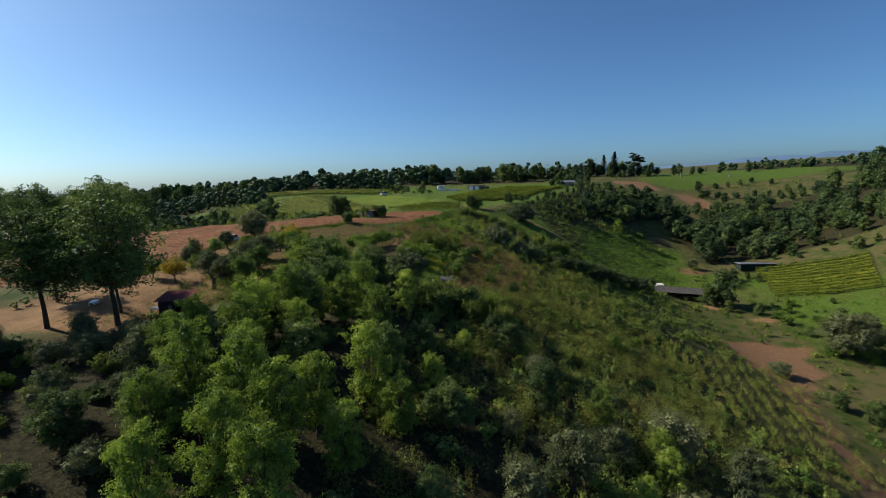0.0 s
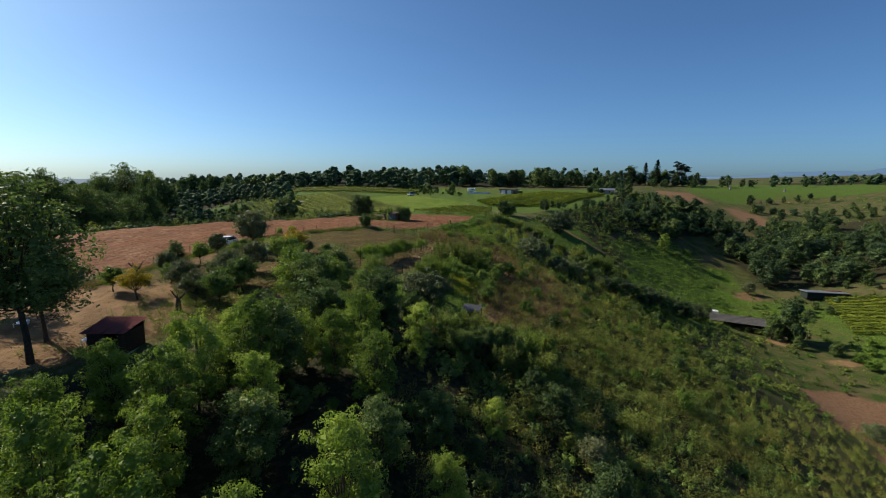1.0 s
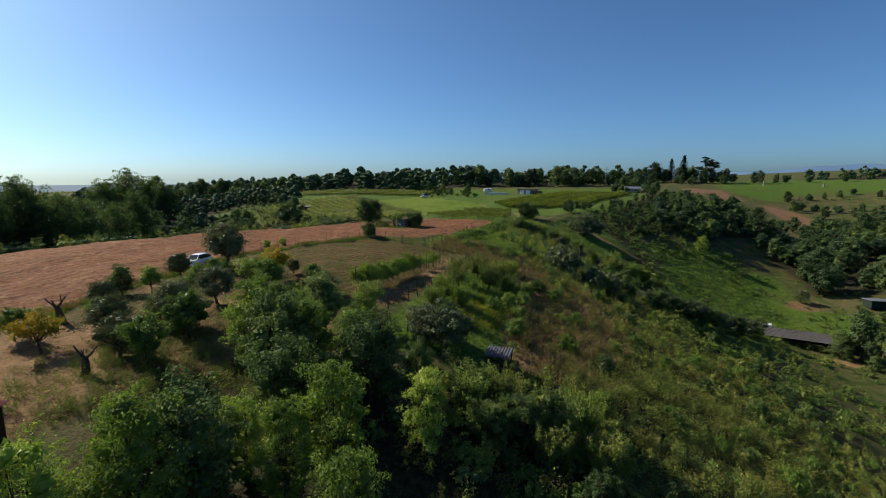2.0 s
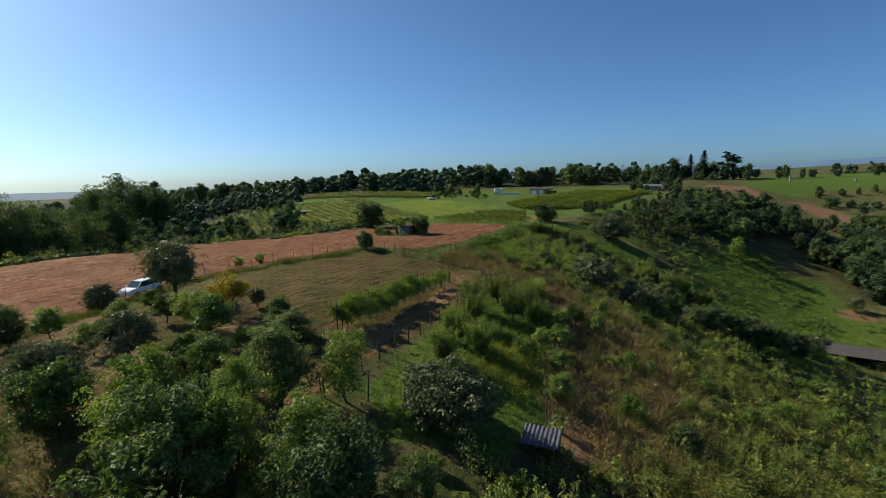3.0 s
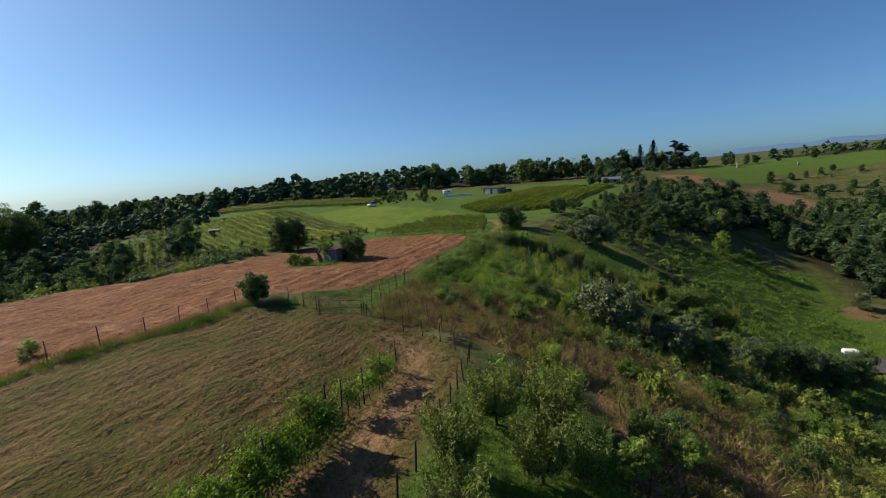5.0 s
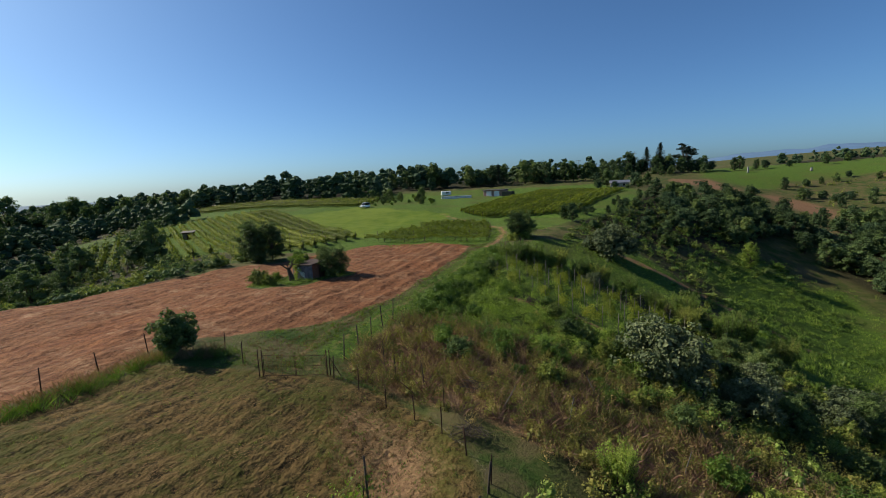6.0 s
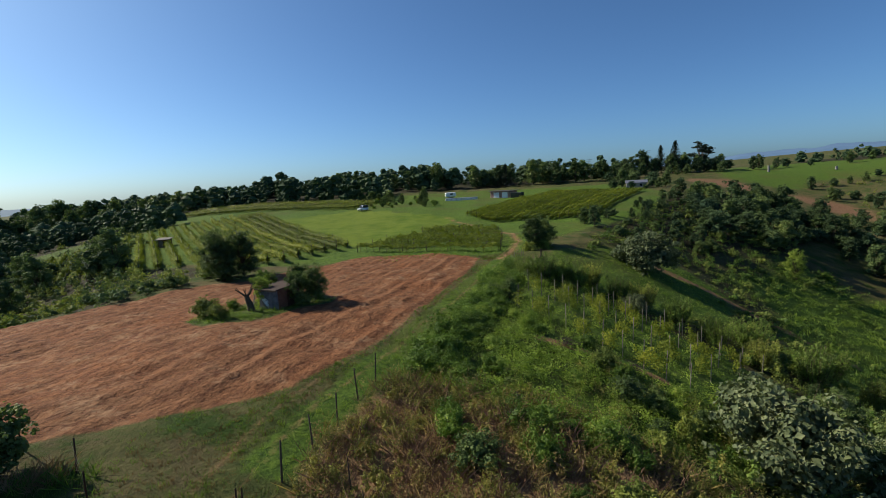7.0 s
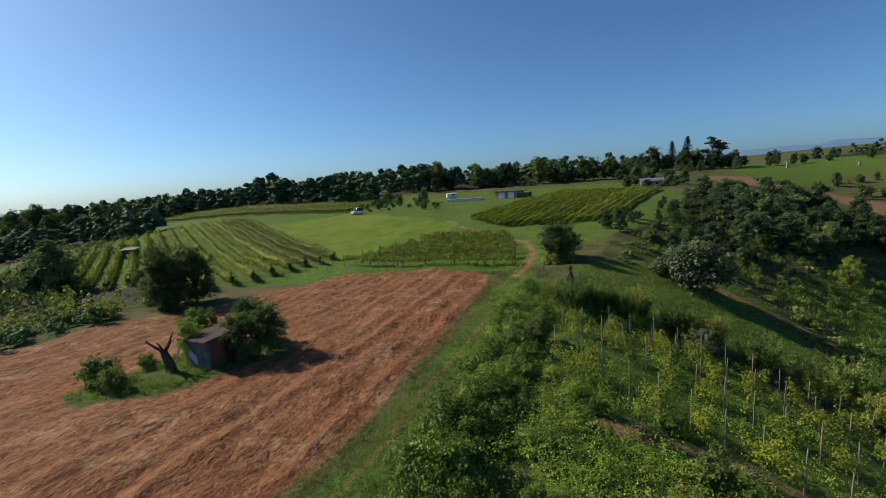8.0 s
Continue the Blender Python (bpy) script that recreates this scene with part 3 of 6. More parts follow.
# ---- plants ----
def leaves(centres, outward, size, rng, slim=0.5, droop=0.25):
    """Folded leaf blades at the given places. size: metres, one value or one for each."""
    n = len(centres)
    nrm = outward * 0.75 + rng.normal(size=(n, 3)) * 0.4 + np.array([0, 0, 0.25])
    nrm /= np.linalg.norm(nrm, axis=1)[:, None] + 1e-9
    lie = rng.normal(size=(n, 3)) + outward * 0.5 - np.array([0, 0, droop])
    lie -= nrm * np.sum(lie * nrm, 1)[:, None]
    lie /= np.linalg.norm(lie, axis=1)[:, None] + 1e-9
    side = np.cross(nrm, lie)
    s = (np.asarray(size) * rng.uniform(0.65, 1.3, n))[:, None]
    fold = nrm * s * 0.12
    v = np.stack([centres - lie * s * 0.5, centres + side * s * slim * 0.5 + fold, centres + lie * s * 0.5, centres - side * s * slim * 0.5 + fold], 1)
    return v.reshape(-1, 3), np.arange(4 * n).reshape(-1, 4)


def lobe_points(rng, lobes, n, spray=0.12):
    """Places on and just under the skin of several overlapping lobes, ragged outside. lobes: x, y, z, radius, flatness."""
    lobes = np.asarray(lobes, float)
    w = lobes[:, 3] ** 2
    pick = rng.choice(len(lobes), n, p=w / w.sum())
    d = rng.normal(size=(n, 3))
    d[:, 2] += 0.25
    d /= np.linalg.norm(d, axis=1)[:, None]
    # clumps and hollows on the skin
    ph = lobes[pick, 0] * 3.1 + lobes[pick, 2]
    lump = 0.5 + 0.5 * np.sin(5 * d[:, 0] + ph) * np.sin(5 * d[:, 1] - ph) + 0.35 * np.sin(9 * d[:, 2] + 2 * ph)
    r = lobes[pick, 3] * (0.72 + 0.26 * lump + rng.uniform(-0.22, 0.06, n)) + rng.exponential(spray, n) * lobes[pick, 3] * (rng.random(n) < 0.25)
    c = lobes[pick, :3] + d * r[:, None] * np.stack([np.ones(n), np.ones(n), lobes[pick, 4]], -1)
    return c, d


def tufts(rng, lobes, count, reach=1.15):
    """Breaks each lobe into smaller sprays of foliage set round its skin, uneven in size and reach."""
    out = []
    for x, y, z, r, flat in lobes:
        for k in range(count):
            d = rng.normal(size=3) + [0, 0, 0.25]
            d /= np.linalg.norm(d)
            q = r * rng.uniform(0.45, reach)
            out.append((x + d[0] * q, y + d[1] * q, z + d[2] * q * flat, r * rng.uniform(0.20, 0.48), flat * rng.uniform(0.6, 1.0)))
    return out


def hull(rng, lobes, shrink=0.78, ring=6, lats=(-60, -10, 35, 76)):
    """Rough closed lumps inside the lobes: the dense inner foliage that lets no sky through."""
    out = []
    for x, y, z, r, flat in lobes:
        v, last = [], len(lats) - 1
        for lat in lats:
            for k in range(ring):
                a = 2 * math.pi * (k + 0.5 * (lat > 0)) / ring
                q = r * shrink * rng.uniform(0.72, 1.12)
                v.append((x + q * math.cos(a) * math.cos(radians(lat)), y + q * math.sin(a) * math.cos(radians(lat)), z + q * flat * math.sin(radians(lat))))
        f = [(i * ring + k, i * ring + (k + 1) % ring, (i + 1) * ring + (k + 1) % ring, (i + 1) * ring + k) for i in range(last) for k in range(ring)]
        f.append((last * ring, last * ring + 1, last * ring + 2, last * ring + ring - 1))
        out.append((np.array(v), np.array(f)))
    return joined(out)


def crown_lobes(rng, base, height, width, count, lobe=0.34, flat=0.85):
    """Lobes filling an egg of the given base height, height and width."""
    out = []
    for k in range(count):
        a = k * 2.399 + rng.uniform(-0.4, 0.4)
        h = (k + 0.6) / count
        reach = math.sin(math.pi * min(0.96, 0.18 + 0.74 * h)) * rng.uniform(0.55, 1.0)
        r = width * lobe * rng.uniform(0.72, 1.15)
        out.append((math.cos(a) * reach * (width / 2 - r * 0.7), math.sin(a) * reach * (width / 2 - r * 0.7), base + r * 0.5 + h * (height - r * 1.3), r, flat))
    return out


def limbs(rng, lobes, fork, radius, stem=True, lean=0.15, twigs=3):
    """A tapered, slightly crooked trunk and a limb into each lobe."""
    out = []
    top = np.array([rng.uniform(-lean, lean), rng.uniform(-lean, lean), fork])
    if stem:
        pts = [np.array([0, 0, -0.35]), np.array([0, 0, 0.05]), top * 0.5 + rng.normal(size=3) * [0.05, 0.05, 0], top]
        out.append(tube_arrays(pts, [radius * 1.5, radius * 1.15, radius * 0.9, radius * 0.75], 8))
    for x, y, z, r, _ in lobes:
        end = np.array([x, y, z])
        mid = top * 0.45 + end * 0.55 + rng.normal(size=3) * 0.08 * r
        mid[2] -= 0.1 * r
        out.append(tube_arrays([top, mid, end, end + (end - mid) * 0.3], [radius * 0.6, radius * 0.38, radius * 0.18, radius * 0.05], 5))
        for _ in range(twigs):
            tip = end + rng.normal(size=3) * r * 0.55
            out.append(tube_arrays([mid, (mid + tip) / 2 + rng.normal(size=3) * 0.05, tip], [radius * 0.2, radius * 0.12, radius * 0.03], 4))
    return joined(out)


def plant(name, label, category, seed, lobes, n, leaf, leaf_mat, fork, radius, slim=0.5, spray=0.12, inner=0.14, stem=True, bark=None, twigs=3, solid=0.0):
    """A tree or shrub: trunk with limbs, and a crown of leaves round the limbs' ends."""
    rng = np.random.default_rng(seed)
    ob = thing(name, label, category, pose(0, -600, -300))
    part("trunk" if stem else "stem", mesh_of("trunk", *limbs(rng, lobes, fork, radius, stem, 0.15, twigs), bark or M_BARK, True), None, ob)
    c, d = lobe_points(rng, tufts(rng, lobes, 10), n, spray)
    v, f = leaves(c, d, leaf, rng, slim)
    m = int(n * inner)
    big = np.asarray(lobes)
    c2, d2 = lobe_points(rng, np.concatenate([big[:, :3], big[:, 3:4] * 0.6, big[:, 4:]], 1), m, 0.0)
    v2, f2 = leaves(c2, d2, leaf * 1.35, rng, 0.8)
    bits = [(v, f), (v2, f2)]
    if solid:
        bits.append(hull(rng, lobes, solid))
    part("crown", mesh_of("crown", *joined(bits), leaf_mat), None, ob)
    return ob


PROTO = {}


def proto(kind, make, *seeds):
    PROTO[kind] = [make(s) for s in seeds]


def grow(kind, x, y, size=1.0, which=None, turn=None, sink=0.05, stretch=1.0, label="", name=""):
    """Sets one plant of a kind on the ground. The first few use the built ones, later ones are copies."""
    k = PROTO[kind]
    src = k[which % len(k)] if which is not None else k[random.randrange(len(k))]
    turn = random.uniform(0, 360) if turn is None else turn
    m = pose(x, y, gz(x, y) - sink, random.uniform(-3, 3), random.uniform(-3, 3), turn) @ Matrix.Diagonal((size, size, size * stretch, 1))
    if src.location.z < -250:
        src.matrix_basis, ob = m, src
    else:
        ob = copy_thing(src, m)
        ob.matrix_basis = m
    if label:
        ob["label"] = label
    return ob


def make_oak(s):
    r = np.random.default_rng(s)
    return plant("oak_tree", "large dark green oak with a broad crown", "tree", s, crown_lobes(r, 3.3, 9.8, 9.4, 22, 0.23), 12000, 0.25, M_DARK, 4.0, 0.19, 0.55, 0.2)


def make_robinia(s):
    r = np.random.default_rng(s)
    return plant("robinia_tree", "light green young robinia with feathery leaves", "tree", s, crown_lobes(r, 0.6, 6.1, 4.4, 20, 0.21), 8000, 0.15, M_ROBINIA, 1.6, 0.085, 0.45, 0.34, solid=0.38)


def make_dark(s):
    r = np.random.default_rng(s)
    return plant("broadleaf_tree", "dark green bushy broadleaf tree on the slope", "tree", s, crown_lobes(r, 0.3, 5.3, 4.8, 19, 0.22), 8600, 0.155, M_DARK, 1.3, 0.12, 0.55, 0.2, solid=0.42)


def make_fruit(s):
    r = np.random.default_rng(s)
    return plant("fruit_tree", "small green fruit tree with a short bare trunk", "tree", s, crown_lobes(r, 0.75, 2.2, 2.7, 10, 0.26, 0.8), 4400, 0.112, M_FRUIT, 0.8, 0.06, 0.5, 0.22, solid=0.5)


def make_olive(s):
    r = np.random.default_rng(s)
    return plant("olive_tree", "grey-green olive tree with a rounded crown", "tree", s, crown_lobes(r, 0.7, 3.3, 4.2, 12, 0.26), 5200, 0.145, M_OLIVE, 0.9, 0.13, 0.3, 0.25, inner=0.3, solid=0.4)


def make_fig(s):
    r = np.random.default_rng(s)
    return plant("fig_tree", "spreading fig bush with large grey-green leaves", "tree", s, crown_lobes(r, 0.25, 3.1, 4.6, 13, 0.25), 8500, 0.15, M_FIG, 0.4, 0.09, 0.85, 0.12, stem=False, inner=0.2)


def make_greenfig(s):
    r = np.random.default_rng(s)
    return plant("fig_tree", "compact dark green fig tree beside the fence", "tree", s, crown_lobes(r, 0.5, 2.6, 3.3, 10, 0.28), 5200, 0.165, M_DARK, 0.6, 0.09, 0.85, 0.1, solid=0.5)


def make_yellow(s):
    r = np.random.default_rng(s)
    return plant("yellowing_tree", "small fruit tree with yellow leaves and bare twigs", "tree", s, crown_lobes(r, 0.9, 1.9, 3.2, 9, 0.24, 0.75), 2300, 0.15, M_YELLOW, 0.8, 0.08, 0.5, 0.3)


def make_shoots(s):
    """A pollarded fruit tree: many upright shoots from low limbs."""
    rng = np.random.default_rng(s)
    ob = thing("pruned_tree", "fruit tree with dense upright leafy shoots", "tree", pose(0, -600, -300))
    pts, dirs, bar = [], [], []
    bar.append(tube_arrays([(0, 0, -0.3), (0, 0, 0.3), (0.03, 0, 0.7)], [0.09, 0.07, 0.06], 7))
    for k in range(80):
        a, rad = rng.uniform(0, 6.28), 1.15 * math.sqrt(rng.random())
        root = np.array([math.cos(a) * rad * 0.6, math.sin(a) * rad * 0.6, 0.62 + rng.uniform(-0.1, 0.3)])
        tip = root + np.array([math.cos(a) * 0.5 * rad, math.sin(a) * 0.5 * rad, rng.uniform(1.0, 2.1)])
        bar.append(tube_arrays([(0.03, 0, 0.55), root, tip], [0.04, 0.02, 0.006], 4))
        t = rng.random(70)[:, None] ** 0.85
        pts.append(root * (1 - t) + tip * t + rng.normal(size=(70, 3)) * (0.05 + 0.09 * (1 - t)))
        dirs.append(rng.normal(size=(70, 3)) * 0.6 + [0, 0, 0.6])
    part("stem", mesh_of("stem", *joined(bar), M_BARK, True), None, ob)
    core = [(math.cos(k * 1.05) * 0.45, math.sin(k * 1.05) * 0.45, 1.15 + 0.12 * (k % 3), 0.42, 1.2) for k in range(6)]
    v, f = joined([leaves(np.concatenate(pts), np.concatenate(dirs), 0.14, rng, 0.42), hull(rng, core, 0.8, 6)])
    part("crown", mesh_of("crown", v, f, (M_SCRUB, M_FRUIT, M_ROBINIA)[s % 3]), None, ob)
    return ob


def make_shrub(s):
    r = np.random.default_rng(s)
    return plant("shrub", "green wild shrub on the slope", "shrub", s, crown_lobes(r, 0.0, 1.9, 2.6, 10, 0.25), 1900, 0.142, (M_SCRUB, M_CREEPER, M_DARK)[s % 3], 0.2, 0.03, 0.55, 0.28, stem=False, solid=0.45)


def make_brier(s):
    r = np.random.default_rng(s)
    return plant("bramble_bush", "bright green bramble mound on the bank", "shrub", s, crown_lobes(r, -0.2, 1.7, 2.9, 10, 0.27, 0.75), 2700, 0.105, M_CREEPER, 0.2, 0.025, 0.75, 0.3, stem=False, solid=0.45)


def make_cherry(s):
    r = np.random.default_rng(s)
    return plant("walnut_tree", "fresh green tall young tree beside the garden", "tree", s, crown_lobes(r, 0.8, 4.2, 3.4, 13, 0.26), 7000, 0.135, M_FRUIT, 1.2, 0.08, 0.5, 0.3)


def make_midtree(s):
    r = np.random.default_rng(s)
    h = 5.5 + (s % 4)
    kind, words = (("valley_tree", "dark green broadleaf tree in the valley"), ("woodland_tree", "deep green tree in a valley wood"),
                   ("oak_tree", "dark rounded oak standing in the valley"), ("field_tree", "green tree in a field hedge"))[s % 4]
    return plant(kind, words, "tree", s, crown_lobes(r, 0.1, h, 6.2, 13, 0.25), 3100, 0.30, (M_VALLEYTREE, M_WOODS, M_DARK, M_VALLEYTREE)[s % 4], 1.8, 0.16, 0.62, 0.03, 0.16, twigs=0, solid=0.56)


def make_conifer(s):
    """Tiered drooping branches round one straight stem."""
    rng = np.random.default_rng(s)
    ob = thing("spruce_tree", "tall dark spruce standing above the farm", "tree", pose(0, -600, -300))
    h = 15.0
    bar, pts, dirs = [tube_arrays([(0, 0, -0.4), (0, 0, h * 0.5), (0, 0, h)], [0.26, 0.16, 0.03], 7)], [], []
    for k in range(80):
        z = 1.8 + (h - 2.1) * (k / 80) ** 0.95
        reach = (h - z) * 0.46 * rng.uniform(0.55, 1.1) + 0.25
        a = k * 2.399 + rng.uniform(-0.3, 0.3)
        tip = np.array([math.cos(a) * reach, math.sin(a) * reach, z - reach * 0.18])
        bar.append(tube_arrays([(0, 0, z), tip * [0.5, 0.5, 1] , tip], [0.05, 0.03, 0.01], 4))
        t = rng.random(48)[:, None]
        pts.append(np.array([0, 0, z]) * (1 - t) + tip * t + rng.normal(size=(48, 3)) * 0.22)
        dirs.append(np.tile(tip / np.linalg.norm(tip), (48, 1)) + [0, 0, 0.3])
    part("trunk", mesh_of("trunk", *joined(bar), M_BARK), None, ob)
    v, f = leaves(np.concatenate(pts), np.concatenate(dirs), 0.55, rng, 0.35)
    part("crown", mesh_of("crown", v, f, M_PINE), None, ob)
    return ob


def make_cedar(s):
    r = np.random.default_rng(s)
    lobes = [(r.uniform(-3.6, 3.6), r.uniform(-3, 3), z, r.uniform(1.6, 2.4), 0.34) for z in (6.5, 8, 9.2, 10.5, 11.6, 12.6, 13.4, 7.4, 9.8, 11.0)]
    return plant("cedar_tree", "dark flat-topped cedar with layered branches", "tree", s, lobes, 3600, 0.5, M_PINE, 5.0, 0.35, 0.4, 0.1)


proto("oak", make_oak, 11, 12)
proto("robinia", make_robinia, 21, 22, 23, 24)
proto("dark", make_dark, 31, 32, 33)
proto("fruit", make_fruit, 41, 42, 43)
proto("olive", make_olive, 51, 52)
proto("fig", make_fig, 61, 62)
proto("greenfig", make_greenfig, 65)
proto("yellow", make_yellow, 71)
proto("shoots", make_shoots, 81, 82, 83)
proto("shrub", make_shrub, 90, 91, 92, 93, 94, 95)
proto("brier", make_brier, 97, 98, 99)
proto("cherry", make_cherry, 101, 102)
proto("mid", make_midtree, 110, 111, 112, 113, 114, 115)
proto("conifer", make_conifer, 121, 122)
proto("cedar", make_cedar, 131)


def clump(rng, n, radius, height, leaf, slim=0.5, spread_up=0.3):
    """A low dome of leaves, as a pattern to be set many times."""
    d = rng.normal(size=(n, 3))
    d[:, 2] = np.abs(d[:, 2]) + spread_up
    d /= np.linalg.norm(d, axis=1)[:, None]
    c = d * np.array([radius, radius, height]) * (rng.random(n) ** 0.45)[:, None]
    return leaves(c, d, leaf, rng, slim)


def bush(rng, width, height, lobes, n, leaf):
    """A shrub as a pattern to be set many times: leaves round a dense core."""
    lb = crown_lobes(rng, -0.1, height, width, lobes, 0.3)
    c, d = lobe_points(rng, tufts(rng, lb, 6, 0.9), n, 0.08)
    return joined([leaves(c, d, leaf, rng, 0.6), hull(rng, lb, 0.40, 5, (-35, 20, 68))])


def shoots(rng, stems, radius, height, n, leaf, slim=0.42):
    """A thicket of upright leafy shoots from one root, with a leafy foot."""
    a, rad = rng.uniform(0, 6.28, stems), radius * np.sqrt(rng.random(stems))
    root = np.stack([np.cos(a) * rad * 0.5, np.sin(a) * rad * 0.5, 0 * a], -1)
    tip = root * 2 + np.stack([rng.normal(size=stems) * 0.12, rng.normal(size=stems) * 0.12, height * rng.uniform(0.55, 1.1, stems)], -1)
    k = rng.integers(0, stems, n)
    t = (rng.random(n) ** 0.75)[:, None]
    c = root[k] * (1 - t) + tip[k] * t + rng.normal(size=(n, 3)) * (0.05 + 0.16 * (1 - t)) * radius
    return leaves(c, rng.normal(size=(n, 3)) * 0.7 + [0, 0, 0.5], leaf * (1.2 - 0.5 * t[:, 0]), rng, slim)


def tuft(rng, n, radius, height, width):
    """Upright blades."""
    a, rad = rng.uniform(0, 6.28, n), radius * np.sqrt(rng.random(n))
    root = np.stack([np.cos(a) * rad, np.sin(a) * rad, np.zeros(n) - 0.03], -1)
    lean = rng.normal(size=(n, 3)) * height * 0.35
    h = height * rng.uniform(0.5, 1.2, n)
    tip = root + lean * [1, 1, 0] + np.stack([0 * h, 0 * h, h], -1)
    b = rng.uniform(0, 6.28, n)
    w = np.stack([np.cos(b), np.sin(b), 0 * b], -1) * width / 2
    mid = root * 0.45 + tip * 0.55 + [0, 0, height * 0.06]
    return np.stack([root - w * 0.7, root + w * 0.7, mid + w, tip], 1).reshape(-1, 3), np.arange(4 * n).reshape(-1, 4)


def straw(rng, n, radius, length, width):
    """Loose stalks lying about."""
    c = rng.normal(size=(n, 3)) * [radius, radius, 0.02] + [0, 0, 0.04]
    a = rng.normal(size=n) * 0.7
    l = np.stack([np.cos(a), np.sin(a), rng.normal(size=n) * 0.2], -1) * (length * rng.uniform(0.4, 1.2, n))[:, None] / 2
    w = np.stack([-np.sin(a), np.cos(a), 0.4 + 0 * a], -1) * width / 2
    return np.stack([c - l, c - l * 0.1 + w, c + l, c + l * 0.1 - w], 1).reshape(-1, 3), np.arange(4 * n).reshape(-1, 4)


def strew(name, label, category, patterns, places, material, lo=0.6, hi=1.3, turn=None):
    """ONE object of growth nobody could count: the patterns set at all the places, turned and scaled by chance."""
    rng = np.random.default_rng(len(places) + len(name))
    vs, fs, at = [], [], 0
    places = np.asarray(places, float)
    which = rng.integers(0, len(patterns), len(places))
    for k, (pv, pf) in enumerate(patterns):
        p = places[which == k]
        if not len(p):
            continue
        a, s = (rng.uniform(0, 6.28, len(p)) if turn is None else turn + rng.normal(size=len(p)) * 0.35), rng.uniform(lo, hi, len(p))
        c, sn = np.cos(a) * s, np.sin(a) * s
        z = ground_z(p[:, 0], p[:, 1])
        v = np.stack([c[:, None] * pv[:, 0] - sn[:, None] * pv[:, 1] + p[:, 0:1], sn[:, None] * pv[:, 0] + c[:, None] * pv[:, 1] + p[:, 1:2], s[:, None] * pv[:, 2] + z[:, None]], -1)
        f = pf[None] + (np.arange(len(p)) * len(pv))[:, None, None] + at
        vs.append(v.reshape(-1, 3))
        fs.append(f.reshape(-1, pf.shape[1]))
        at += len(p) * len(pv)
    ob = new(name, mesh_of(name, np.concatenate(vs), np.concatenate(fs), material))
    return tagged(ob, label, category, kind="stuff")


def places_in(seed, n, x0, x1, y0, y1, keep):
    """n chance places in a rectangle for which keep(x, y) gives a likelihood."""
    rng = np.random.default_rng(seed)
    x, y = rng.uniform(x0, x1, n * 6), rng.uniform(y0, y1, n * 6)
    ok = rng.random(n * 6) < keep(x, y)
    return np.stack([x[ok], y[ok]], -1)[:n]


# ---- trees and shrubs, place by place ----
random.seed(7)
# tall oaks by the red-roofed shed
for x, y, s, w in ((-31.6, 44.2, 1.24, 0), (-37.6, 43.2, 1.12, 1), (-33.6, 47.5, 0.8, 1), (-45, 40, 1.0, 0), (-44, 52, 0.72, 1)):
    grow("oak", x, y, s, w, stretch=0.84)
# the orchard
for kind, x, y, s, w in (("yellow", -25.4, 77.4, 1.45, 0), ("fruit", -20.4, 76.6, 0.9, 1), ("fruit", -29.8, 75.6, 0.90, 0), ("fruit", -31.8, 73.2, 0.95, 2),
                         ("fruit", -26.4, 74.2, 1.25, 1), ("fruit", -23.2, 71.8, 1.45, 2), ("fruit", -20.1, 70.8, 0.82, 0), ("fruit", -20.0, 66.6, 1.25, 1), ("fruit", -21.9, 67.2, 1.06, 0),
                         ("dark", -15.6, 66.6, 0.98, 0), ("cherry", -12.1, 68.4, 1.02, 0), ("fig", -4.9, 67.3, 1.25, 0), ("fig", -6.8, 69.4, 0.90, 1), ("olive", -33.3, 81.5, 1.62, 1),
                         ("olive", -26.6, 68.2, 1.04, 0), ("fruit", -30.4, 69.2, 0.90, 1), ("fruit", -34.8, 70.2, 1.03, 2), ("olive", -36.5, 66.2, 0.78, 1), ("fruit", -24.5, 61, 1.45, 0),
                         ("dark", -28.5, 63.0, 0.53, 1), ("robinia", -17.5, 58.6, 1.09, 1), ("fruit", -24.2, 56.2, 1.39, 2), ("olive", -27.5, 57.5, 0.92, 0), ("fruit", -33.5, 62.5, 0.90, 0),
                         ("cherry", -15.8, 62.5, 1.02, 1), ("fruit", -33.2, 78.2, 0.81, 1), ("cherry", -11.0, 60.3, 1.08, 0), ("fruit", -37.0, 58.5, 0.99, 1),
                         ("yellow", -33.4, 57.2, 1.2, 0), 
                         ("robinia", -13.2, 57.6, 1.0, 3), ("olive", -35.5, 75.6, 0.85, 1), ("dark", -38.0, 70.0, 0.6, 0), ("olive", -24.2, 80.0, 0.5, 1)):
    grow(kind, x, y, s, w)
grow("dark", -18.6, 75.2, 0.82, 0, stretch=0.5, label="broad low fruit bush with dull green leaves")
# bushes along the hay field and round the hut
grow("greenfig", -23.4, 112.4, 1.05, 0, sink=0.45)
for kind, x, y, s in (("shrub", -27.4, 136.6, 1.15), ("shrub", -25.6, 135.2, 0.8), ("shrub", -26.2, 139.4, 0.6), ("dark", -20.0, 140.3, 0.62), ("dark", -18.7, 141.6, 0.72), ("shrub", -19.4, 139.9, 0.8), ("fruit", -24.3, 142.6, 1.15), ("dark", -21.2, 144.6, 0.62),
                      ("dark", -37.6, 160.0, 1.3), ("dark", -34.8, 161.4, 1.25), ("dark", -36.4, 158.6, 1.1), ("shrub", -35.6, 157.4, 1.3), ("shrub", -41, 154, 0.9)):
    grow(kind, x, y, s)
grow("robinia", -23.4, 139.9, 0.5, label="small light green tree beside the old hut")
